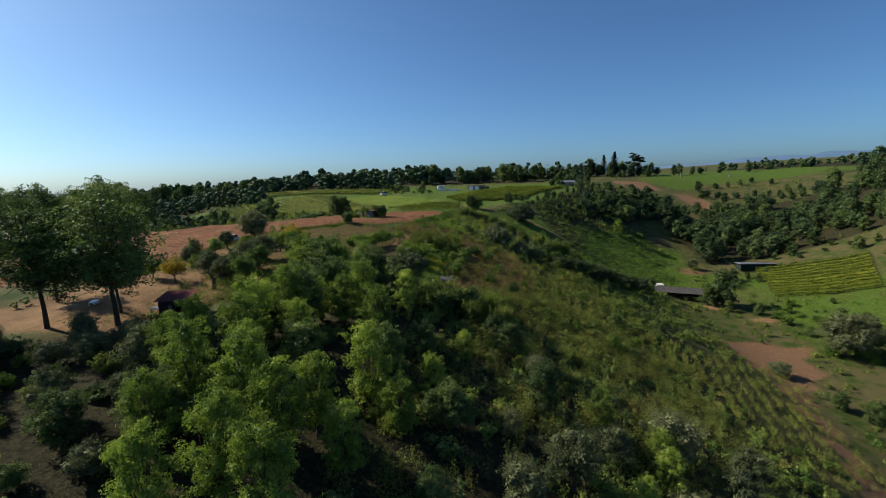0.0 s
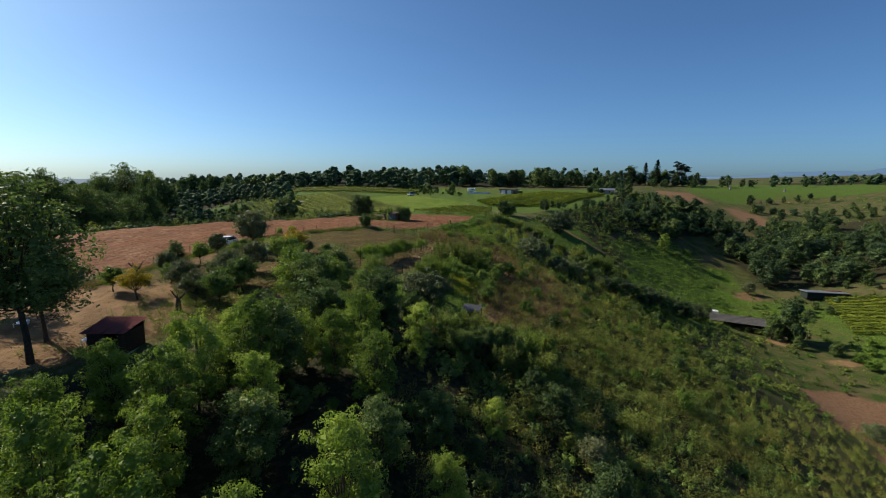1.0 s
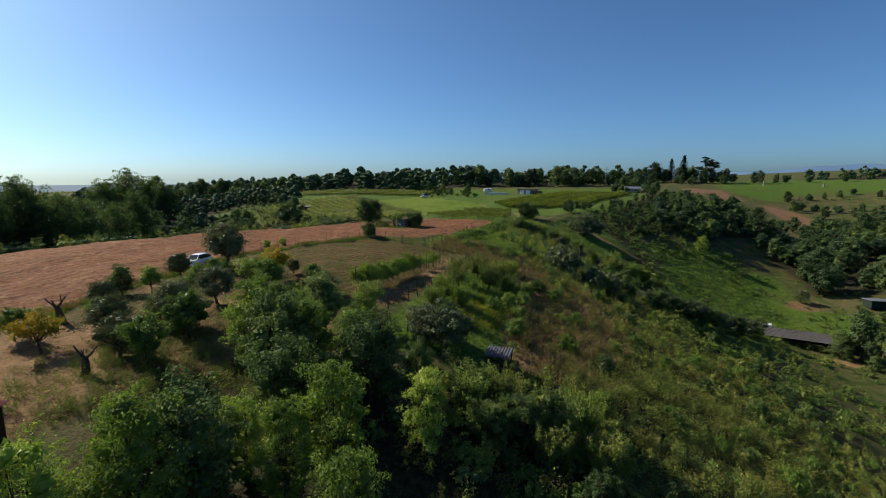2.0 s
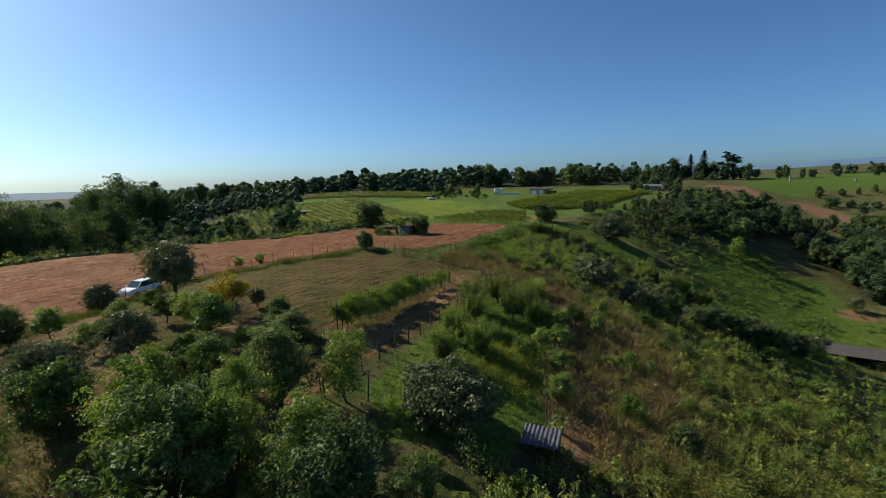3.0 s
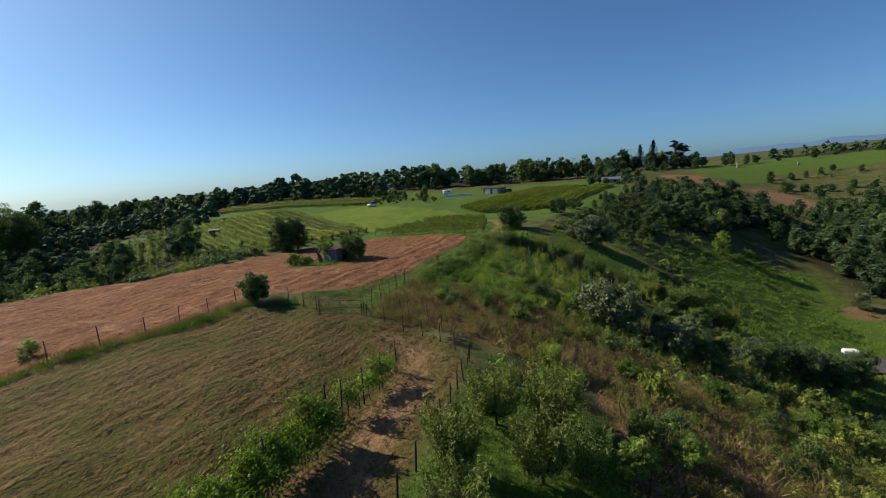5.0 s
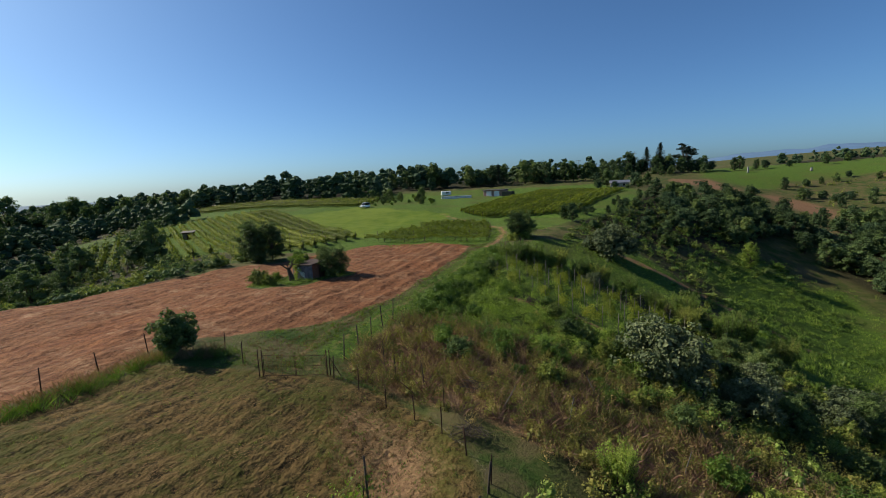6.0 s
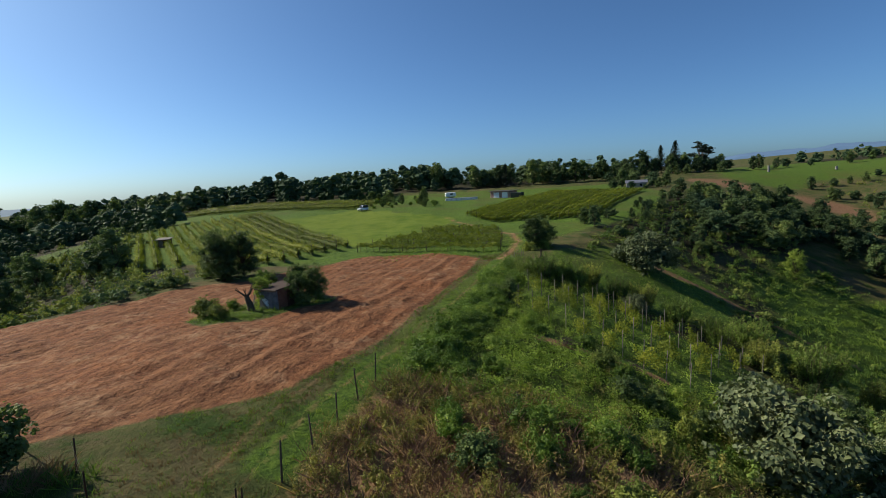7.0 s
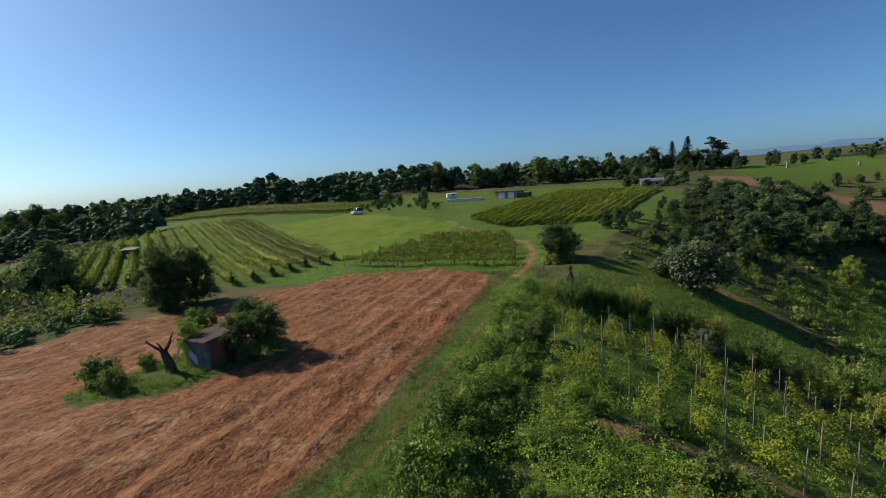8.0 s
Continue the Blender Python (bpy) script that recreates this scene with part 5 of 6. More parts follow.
strew("meadow_tufts", "uneven tall meadow grass in the valley", "grass", [tuft(crng, 40, 1.4, 0.5, 0.07), tuft(crng, 36, 1.6, 0.4, 0.07)], places_in(88, 1800, 8, 150, 90, 220, lambda x, y: cover(x, y)[0][..., 0] * (inside(x, y, [(-2, 240), (48, 240), (48, 90), (-2, 90)]) < 0)), M_GRASS, 0.5, 1.2)
meadow_spots = places_in(96, 640, 36, 140, 88, 214, lambda x, y: np.maximum(ease(-4, 6, inside(x, y, HILLSIDE)), 0.8 * ease(-4, 6, inside(x, y, MEADOW))) * (0.2 + 0.8 * ease(-0.1, 0.5, np.sin(0.21 * x + 0.1 * y) * np.sin(0.17 * y - 0.1 * x))) * (inside(x, y, [(62, 140), (84, 132), (88, 150), (70, 158)]) < 0) * (inside(x, y, [(98, 136), (128, 122), (148, 152), (116, 176)]) < 0))
strew("meadow_bushes", "low rough green growth dotting the valley meadow", "bushes", THICKET + BUSHES, meadow_spots, M_CREEPER, 0.35, 1.1)
wood(("shrub", "dark", "fruit"), 23, [(-40, 268), (-30, 262), (-8, 252), (-4, 262), (-14, 290), (-40, 300)], 34, 3.0, 0.5, 1.0)
hill_spots = places_in(97, 800, -205, -70, 150, 306, lambda x, y: np.maximum(0.9 * ease(-4, 4, inside(x, y, PALE_MEADOW)), 0.35 * ease(-3, 3, inside(x, y, [(-58, 140), (-56, 172), (-84, 204), (-110, 206), (-120, 160), (-80, 130)]))) * (0.12 + 0.88 * ease(0.0, 0.5, np.sin(0.16 * x + 0.05 * y) * np.sin(0.13 * y - 0.07 * x) + 0.15)))
strew("hill_scrub", "low scrub dotting the pale grassy hill behind the hay field", "scrub", BUSHES + THICKET[:2], hill_spots[::2], M_SCRUB, 0.4, 1.2)
strew("hill_bushes", "fresh green bushes on the hill behind the hay field", "bushes", BUSHES, hill_spots[1::2], M_VALLEYTREE, 0.4, 1.1)
wood(("mid", "dark", "olive"), 21, [(98, 150), (104, 168), (116, 182), (150, 168), (168, 150), (150, 150), (122, 172), (110, 150)], 18, 4.0, 0.35, 0.75)
wood(("shrub", "brier"), 22, [(84, 96), (88, 112), (96, 138), (118, 122), (134, 132), (118, 110), (100, 92)], 26, 3.0, 0.7, 1.6)
strew("valley_scrub", "rough scrub and bushes across the valley", "scrub", BUSHES + THICKET, places_in(84, 850, 60, 250, 60, 330, valley_wild), M_SCRUB, 0.4, 1.3)
ridge_spots = places_in(85, 850, -125, -36, 80, 225, lambda x, y: (inside(x, y, HAYFIELD) < -1.5) * (inside(x, y, CROP) < -3) * (1 - 0.3 * ease(-3, 3, inside(x, y, PALE_MEADOW))) * ease(36, 50, edge_x(y) - x) * (inside(x, y, [(-30, 164), (-22, 190), (-60, 246), (-100, 246), (-76, 190), (-52, 166)]) < 0))
strew("ridge_scrub", "bushes and brambles falling away behind the hay field", "scrub", BUSHES, ridge_spots[::2], M_VALLEYTREE, 0.7, 1.8)
strew("ridge_bushes", "light green bushes behind the hay field", "bushes", BUSHES, ridge_spots[1::2], M_SCRUB, 0.7, 1.7)
strew("wood_floor", "low bushes under the near trees", "scrub", BUSHES, places_in(86, 300, -48, 30, 12, 60, lambda x, y: (inside(x, y, ORCHARD) < 0) * (inside(x, y, [(-44, 40), (-24, 40), (-20, 56), (-44, 60)]) < 0) * 1.0), M_DARK, 0.5, 1.0)
ORCHARD_WEEDS = places_in(87, 800, -42, -12, 42, 84, lambda x, y: (inside(x, y, ORCHARD) > 0) * ease(70, 58, y) * 0.8 * ease(-34, -28, x))
strew("orchard_weeds", "straggling weeds under the orchard trees", "weeds", WEEDS + THICKET, ORCHARD_WEEDS, M_SCRUB, 0.3, 0.8)
DRY = [(2, 66), (0.5, 78), (5, 92), (6, 100), (-1, 104.5), (-8, 108.5), (-12, 111), (-12.2, 115.5), (-11.0, 120), (-9.0, 125), (-3, 124), (6, 120), (15, 113), (21, 104), (18, 84), (10, 68)]
TWIGS = [tuft(crng, 26, 0.55, 1.05, 0.018), tuft(crng, 30, 0.7, 0.8, 0.018), tuft(crng, 22, 0.4, 1.3, 0.016)]
dry_spots = places_in(72, 1000, -12, 42, 60, 125, lambda x, y: ease(-1, 1.5, inside(x, y, DRY)))
strew("dry_brush", "brown dry twigs and dead weeds on the bank", "weeds", TWIGS, dry_spots, M_TWIG, 0.5, 1.15)
strew("dry_weeds", "brown and yellow-green weeds on the bank", "weeds", WEEDS, places_in(93, 1900, -12, 42, 60, 125, lambda x, y: ease(-1, 1.5, inside(x, y, DRY))), M_WEED, 0.6, 1.25)
young_spots = places_in(73, 1700, -12, 42, 60, 125, lambda x, y: ease(-0.5, 1.5, inside(x, y, DRY)) * (0.5 + 0.5 * ease(-0.2, 0.5, np.sin(0.9 * x + 0.35 * y) * np.sin(0.8 * y - 0.2 * x))))
strew("young_growth", "yellow-green young bushes among the dry stalks", "bushes", THICKET, young_spots[::2], M_YOUNG, 0.45, 1.0)
strew("bank_bushes", "small yellow-green bushes on the dry bank", "bushes", BUSHES, young_spots[1::2], M_YOUNG, 0.25, 0.55)
GREEN_BANK = [(6, 62), (14, 86), (20, 106), (30, 114), (44, 104), (42, 78), (28, 58), (14, 54)]
green_spots = places_in(98, 1300, 4, 46, 52, 116, lambda x, y: ease(-1, 2, inside(x, y, GREEN_BANK)) * (0.35 + 0.65 * ease(-0.3, 0.4, np.sin(0.6 * x + 0.2 * y) * np.sin(0.5 * y - 0.3 * x))))
strew("bank_weeds", "yellow-green weeds standing thick on the slope", "weeds", THICKET, green_spots[::2], M_YOUNG, 0.5, 1.0)
strew("bank_greens", "green weeds and seedlings standing thick on the slope", "weeds", THICKET + BUSHES, green_spots[1::2], M_SCRUB, 0.4, 0.9)
strew("creepers", "bright green creepers and brambles over the bank", "creepers", CREEP, places_in(74, 1250, -12, 24, 114, 162, lambda x, y: ease(-0.5, 1.5, inside(x, y, CREEPBANK)) * ease(0.5, 1.3, off_line(x, y, SLIP)) * (1 - 0.7 * ease(-1, 1, inside(x, y, VINEBANK))) * (0.15 + 0.85 * ease(-0.35, 0.35, np.sin(0.55 * x + 0.2 * y) * np.sin(0.4 * y - 0.3 * x) + 0.15))), M_BRIGHT, 0.5, 1.35)
strew("bank_thicket", "tall green weeds rising out of the creepers", "weeds", THICKET, places_in(90, 260, -8, 24, 116, 160, lambda x, y: ease(0, 2, inside(x, y, CREEPBANK)) * (inside(x, y, VINEBANK) < 0) * (off_line(x, y, SLIP) > 1.0)), M_BRIGHT, 0.4, 0.9)
strew("lawn_weeds", "tall fresh weeds in the lawn under the pruned trees", "weeds", WEEDS + THICKET[3:], places_in(94, 1300, -12, 6, 64, 102, lambda x, y: ease(-0.5, 1.0, inside(x, y, BEDS))), M_BRIGHT, 0.3, 0.75)
GRASS = [tuft(crng, 10, 0.16, 0.20, 0.022), tuft(crng, 9, 0.2, 0.28, 0.022)]
strew("lush_grass", "lush green grass beside the lane and in the beds", "grass", GRASS, places_in(75, 7000, -16, 46, 64, 190, lambda x, y: cover(x, y)[0][..., 0]), M_GRASS)
TALL = [tuft(crng, 18, 0.3, 0.72, 0.022), tuft(crng, 16, 0.35, 0.55, 0.022)]
HEDGE = [(-41.5, 60), (-39.2, 74), (-37.2, 86.5), (-32.6, 96.4), (-28.0, 102.8), (-24.6, 111.4), (-20.8, 112.6)]
strew("fence_grass", "tall uncut grass under the wire fence", "grass", TALL, places_in(76, 1300, -44, -18, 56, 116, lambda x, y: ease(0.8, 0.3, off_line(x - 0.7, y, HEDGE))), M_CREEPER, 0.6, 1.2)
strew("fence_straw", "dry straw-coloured grass along the fence", "grass", TALL, places_in(77, 2300, -44, -18, 56, 116, lambda x, y: ease(1.0, 0.4, off_line(x + 0.3, y, HEDGE))), M_STRAWGRASS, 0.6, 1.15)
STRAW = [straw(crng, 12, 0.3, 0.45, 0.025), straw(crng, 11, 0.38, 0.5, 0.025), straw(crng, 13, 0.24, 0.35, 0.022)]


def windrow(x, y):
    w = x * math.cos(radians(17)) - y * math.sin(radians(17))
    return cover(x, y)[0][..., 2] * (0.35 + 0.65 * ease(-0.1, 0.7, np.sin(w * 2.6 + 0.8 * np.sin(y * 0.3))))


strew("cut_hay", "reddish cut hay lying in loose windrows", "hay", STRAW, places_in(78, 8000, -62, 2, 60, 176, windrow), M_STRAW, 0.5, 1.0, turn=radians(73))
for x, y, k in ((-35.9, 96.7, 0.62), (-35.2, 100.6, 0.58), (-34.2, 99.0, 0.3)):
    grow("robinia", x, y, k * 0.72, stretch=0.5, label="small yellow-green sapling beside the hay field fence")
strew("verge_tufts", "uneven short grass along the lane and by the gate", "grass", GRASS, places_in(91, 5200, -24, 8, 104, 172, lambda x, y: (cover(x, y)[0].max(-1) < 0.4) * ease(7, 3, off_line(x, y, LANE)) * (0.25 + 0.75 * ease(-0.2, 0.4, np.sin(0.8 * x + 0.3 * y) * np.sin(0.5 * y - 0.6 * x)))), M_GRASS, 0.4, 1.0)
strew("verge_straw", "bleached dry grass along the lane and by the gate", "grass", GRASS, places_in(92, 2600, -24, 8, 104, 172, lambda x, y: (cover(x, y)[0].max(-1) < 0.4) * ease(6, 2, off_line(x, y, LANE))), M_DRYGRASS, 0.4, 0.9)
strew("track_grass", "thin trodden dry grass on the worn track", "grass", GRASS, places_in(96, 1500, -18, -2, 68, 108, lambda x, y: np.maximum(ease(-1, 1, inside(x, y, WORN)), 0.7 * ease(2.2, 1.2, off_line(x, y, TRACK)))), M_DRYGRASS, 0.4, 0.95)
strew("track_greens", "small green weeds on the worn track", "weeds", GRASS, places_in(97, 700, -18, -2, 68, 108, lambda x, y: np.maximum(ease(-1, 1, inside(x, y, WORN)), 0.7 * ease(2.2, 1.2, off_line(x, y, TRACK)))), M_GRASS, 0.35, 0.8)
strew("mown_tufts", "short brown and green mown grass tufts", "grass", [tuft(crng, 9, 0.2, 0.13, 0.03), straw(crng, 9, 0.25, 0.3, 0.03)], places_in(79, 5500, -40, -9, 44, 112, lambda x, y: cover(x, y)[0][..., 1]), M_DRYGRASS, 0.5, 1.0, turn=radians(73))
strew("mown_green", "short green grass among the mown stalks", "grass", GRASS, places_in(80, 1500, -40, -9, 44, 112, lambda x, y: cover(x, y)[0][..., 1] * 0.6), M_GRASS, 0.3, 0.6)
strew("yellow_flowers", "yellow flowering weeds in the lawn", "flowers", [clump(crng, 14, 0.4, 0.5, 0.09, 0.9)], places_in(81, 620, -8, 8, 66, 98, lambda x, y: ease(-1, 2, inside(x, y, [(-5, 74), (-3.4, 84), (0.6, 84.6), (1.8, 80), (1.4, 76), (-2, 72)]))), M_FLOWER)
strew("island_grass", "rough grass round the old hut", "grass", TALL, places_in(82, 260, -30, -15, 131, 146, lambda x, y: ease(-0.3, 0.8, inside(x, y, ISLAND))), M_CREEPER, 0.4, 0.8)


# ---- vines ----
POST_ME = {}


def post_mesh(height, radius, material):
    key = (height, radius, material.name)
    if key not in POST_ME:
        POST_ME[key] = mesh_of("post", *tube_arrays([(0, 0, -0.3), (0, 0, height * 0.5), (0.02, 0.01, height - 0.02), (0.02, 0.01, height)], [radius, radius, radius * 0.9, radius * 0.5], 7), material, True)
    return POST_ME[key]


def vine_row(x0, y0, x1, y1, group, high=1.7, thick=0.45, per_metre=16, leaf=0.30, post_gap=9.0, material=None, seed=0, bare=0.45, post_mat=None, gaps=0.0, label="trellised row of green vines on posts"):
    """A trellis row: posts, wires and a rough hedge of vine leaves on short stems."""
    rng = np.random.default_rng(seed)
    ob = thing("vine_row", label, "vine row", pose(x0, y0, gz(x0, y0)), group)
    o = np.array([x0, y0, gz(x0, y0)])
    length = math.hypot(x1 - x0, y1 - y0)
    way = np.array([x1 - x0, y1 - y0]) / length
    n = int(length * per_metre)
    s = rng.uniform(0, length, n)
    if gaps:
        s = s[rng.random(n) > gaps * (0.5 + 0.5 * np.sin(s * 1.9 + seed + 1.2 * np.sin(0.7 * s)))]
        n = len(s)
    wob = 0.75 + 0.25 * np.sin(s * 3.1 + seed) * np.sin(s * 1.3 + 2 * seed)
    side = rng.normal(size=n) * thick * 0.5 * wob
    up = bare + (high * wob + 0.1 * high * rng.normal(size=n) - bare) * rng.random(n) ** 0.6
    x, y = x0 + way[0] * s - way[1] * side, y0 + way[1] * s + way[0] * side
    c = np.stack([x, y, ground_z(x, y) + up], -1) - o
    d = np.stack([-way[1] * np.sign(side), way[0] * np.sign(side), 0.4 + 0 * s], -1)
    v, f = leaves(c, d, leaf, rng, 0.85)
    if not gaps:
        t = np.linspace(0, 1, int(length / 1.2) + 2)
        mx, my = x0 + (x1 - x0) * t, y0 + (y1 - y0) * t
        core = np.stack([mx, my, ground_z(mx, my) + bare + (high - bare) * 0.48 + rng.uniform(-0.12, 0.12, len(t))], -1) - o
        v, f = joined([(v, f), tube_arrays(core, min(0.4, thick * 0.5) * rng.uniform(0.6, 1.15, len(t)), 6)])
    part("foliage", mesh_of("foliage", v, f, material or M_VINE), None, ob)
    k = max(1, int(round(length / post_gap)))
    for i in range(k + 1):
        px, py = x0 + (x1 - x0) * i / k, y0 + (y1 - y0) * i / k
        part("post", post_mesh(high + (0.45 if post_mat else 0.2), 0.038 if post_mat else 0.05, post_mat or M_POST), None, ob, place=pose(px - x0, py - y0, gz(px, py) - o[2], 0, rng.uniform(-2, 2), 40 * i))
    line = [[(x0 + (x1 - x0) * t - o[0], y0 + (y1 - y0) * t - o[1], gz(x0 + (x1 - x0) * t, y0 + (y1 - y0) * t) + h - o[2]) for t in np.linspace(0, 1, k + 1)] for h in (high * 0.55, high * 0.95)]
    part("wire", bars("wire", line, 0.006, M_WIRE, 4), None, ob)
    if bare >= 0.7:
        key = ("stem", high)
        if key not in POST_ME:
            POST_ME[key] = mesh_of("stem", *tube_arrays([(0, 0, -0.1), (0.05, 0, high * 0.3), (0, 0.04, high * 0.62)], [0.035, 0.028, 0.02], 5), M_BARK, True)
        for t in np.arange(0.6, length, 1.3):
            px, py = x0 + way[0] * t, y0 + way[1] * t
            part("stem", POST_ME[key], None, ob, place=pose(px - x0, py - y0, gz(px, py) - o[2], 0, 0, 70 * t))
    return ob


# the single tall row beside the garden track
vine_row(-15.8, 77.5, -11.3, 91.0, "garden vines", 2.55, 1.5, 1750, 0.145, 4.6, M_BRIGHT, 5, 0.85, gaps=0.18, label="tall leafy vine row on wooden posts beside the track")
vine_row(-10.9, 92.4, -8.6, 99.4, "garden vines", 2.2, 1.1, 620, 0.145, 2.4, M_BRIGHT, 9, 0.8, gaps=0.95, label="patchy young vine row on wooden posts")
# the big vineyard beyond the hay field
U, N = (-0.55, 0.835), (-0.835, -0.55)
for k in range(20):
    s0 = max(-1.8 * k, -13) if k < 10 else 4 + 4.2 * (k - 10)
    s1 = 86 - 0.4 * k
    bx, by = -25 + N[0] * 3.0 * k, 188 + N[1] * 3.0 * k
    vine_row(bx + U[0] * s0, by + U[1] * s0, bx + U[0] * s1, by + U[1] * s1, "vineyard on the ridge", 1.9, 1.0, 105, 0.24, 9.0, M_VINE, k, 0.25)
for k in range(9):
    vine_row(-37 + 0.6 * k, 263 + 3.0 * k, -128 + 0.4 * k, 306 + 3.0 * k, "vines behind the green field", 2.2, 1.7, 62, 0.34, 12, M_VINE, 30 + k, 0.2)
for k in range(7):
    vine_row(-21.6 + 2.3 * k, 180.6 + 4.2 * k, min(4.6 + 0.7 * k, 7), 174.2 + 4.3 * k, "vines above the hay field", 1.75, 1.6, 130, 0.24, 4.5, M_VINE, 40 + k, 0.95, gaps=0.3)
for k in range(17):
    near = 13 * min(1, k / 6)
    vine_row(2 + 2.3 * k - 0.545 * near, 227.5 - 0.3 * k - 0.838 * near, 44 + 1.8 * k, 292 - 1.1 * k, "vineyard below the farm", 1.7, 1.7, 60, 0.29, 11, M_VINE, 60 + k, 0.25)
for k in range(11):
    vine_row(104 + 1.2 * k, 141 + 2.8 * k, 125 + 1.6 * k, 128.5 + 2.2 * k, "vineyard in the valley", 1.6, 1.7, 44, 0.36, 8, M_VINE, 80 + k, 0.2)
for k, (a, b, c, d) in enumerate(((4.2, 146.4, 17.5, 133.4), (8.4, 147.4, 22.0, 136.4), (12.6, 148.0, 26.0, 139.0), (2.0, 140.6, 13.6, 129.6))):
    vine_row(a, b, c, d, "young vines on the slope", 2.15, 1.0, 430, 0.14, 1.7, M_VINE, 90 + k, 0.35, M_CANE, 1.6, "young yellow-green vines tied to grey stakes")


# ---- fences and the gate ----
def wire_fence(label, pts, gap, high, radius, material, wires=3, group=""):
    """Posts along a line on the ground, with wires between them."""
    total = [math.hypot(b[0] - a[0], b[1] - a[1]) for a, b in zip(pts, pts[1:])]
    cum = np.concatenate([[0], np.cumsum(total)])
    n = max(1, int(round(cum[-1] / gap)))
    rng = random.Random(int(cum[-1] * 10))
    ts = [cum[-1] * i / n for i in range(n + 1)]
    xy = [(float(np.interp(t, cum, [p[0] for p in pts])), float(np.interp(t, cum, [p[1] for p in pts]))) for t in ts]
    o = (xy[0][0], xy[0][1], gz(*xy[0]))
    ob = thing("wire_fence", label, "fence", pose(*o), group)
    for x, y in xy:
        part("post", post_mesh(high, radius, material), None, ob, place=pose(x - o[0], y - o[1], gz(x, y) - o[2], rng.uniform(-5, 5), rng.uniform(-5, 5), rng.uniform(0, 360)))
    for w in range(wires):
        h = high * (0.25 + 0.68 * w / max(1, wires - 1))
        part("wire", bars("wire", [[(x - o[0], y - o[1], gz(x, y) - o[2] + h) for x, y in xy]], 0.004, M_WIRE, 4), None, ob)
    return ob


wire_fence("wire fence on thin rusty posts along the hay field", [(-41.6, 60), (-39.6, 74), (-37.8, 86.5), (-33.2, 96.6), (-28.8, 103.2), (-26.2, 110.6), (-24.2, 114.2), (-20.9, 113.4), (-18.4, 110.9)], 3.1, 1.5, 0.035, M_RUST)
wire_fence("wire fence on rusty posts beside the overgrown bank", [(-12.4, 110.2), (-10.4, 108.8), (-7.3, 106.6), (-5.0, 104.2), (-3.4, 101.0)], 2.3, 1.5, 0.035, M_RUST, 1)
wire_fence("leaning stake fence along the grassy lane", [(-12.4, 113.4), (-11.2, 118.2), (-9.9, 123.1)], 2.4, 1.9, 0.045, M_POST)
wire_fence("dark wooden post fence between track and garden", [(-13.8, 68.6), (-11.7, 73.8), (-9.6, 79.2), (-7.7, 85.3), (-6.3, 89.4), (-4.4, 96.6), (-3.6, 100.4)], 2.05, 1.55, 0.055, M_POST, 2)
wire_fence("grey wire mesh fence at the end of the lane", [(3.4, 158.4), (5.0, 162.2), (6.4, 165.8), (7.8, 169.4)], 1.8, 1.6, 0.04, M_CANE, 7)
wire_fence("thin post fence below the lawn trees", [(0.6, 70.0), (1.2, 76.0), (2.8, 82.0), (4.8, 90.0), (6.2, 97.0)], 2.6, 1.6, 0.03, M_POST, 3)
wire_fence("dark garden posts in the long grass", [(-15.4, 66.0), (-11.9, 68.9), (-8.7, 68.6), (-7.6, 72.0)], 3.2, 1.7, 0.05, M_POST, 1)


def field_gate():
    """Two welded tube leaves between paired posts."""
    a, b = Vector((-16.75, 109.35, 0)), Vector((-12.75, 110.65, 0))
    way = (b - a).normalized()
    z0 = gz(a.x, a.y)
    ob = thing("field_gate", "closed rusty tubular steel farm gate with wire infill", "gate", pose(a.x, a.y, z0))
    for t in (0, 0.22, 4.05, 4.24):
        p = way * t
        part("post", post_mesh(1.75, 0.035, M_RUST), None, ob, place=pose(p.x, p.y, gz(a.x + p.x, a.y + p.y) - z0))
    for s, e in ((0.3, 2.1), (2.16, 3.98)):
        zs, ze = gz(*(a + way * s).xy) - z0, gz(*(a + way * e).xy) - z0
        P, Q = way * s, way * e
        lines = [[(P.x, P.y, zs + h), (Q.x, Q.y, ze + h)] for h in (0.1, 0.72, 1.4)] + [[(P.x, P.y, zs + 0.06), (P.x, P.y, zs + 1.44)], [(Q.x, Q.y, ze + 0.06), (Q.x, Q.y, ze + 1.44)]]
        leaf = part("gate_leaf", bars("gate_leaf", lines, 0.014, M_RUST, 6), None, ob)
        net = [[(P.x + (Q.x - P.x) * k / 7, P.y + (Q.y - P.y) * k / 7, zs + (ze - zs) * k / 7 + 0.1), (P.x + (Q.x - P.x) * k / 7, P.y + (Q.y - P.y) * k / 7, zs + (ze - zs) * k / 7 + 1.4)] for k in range(1, 7)]
        part("wire_mesh", bars("wire_mesh", net, 0.004, M_WIRE, 4), None, leaf)
    p = way * 4.24
    part("brace", bars("brace", [[(p.x + 0.05, p.y, gz(a.x + p.x, a.y + p.y) - z0 + 1.2), (p.x + 0.75, p.y - 0.25, gz(a.x + p.x, a.y + p.y) - z0)]], 0.03, M_RUST), None, ob)


field_gate()


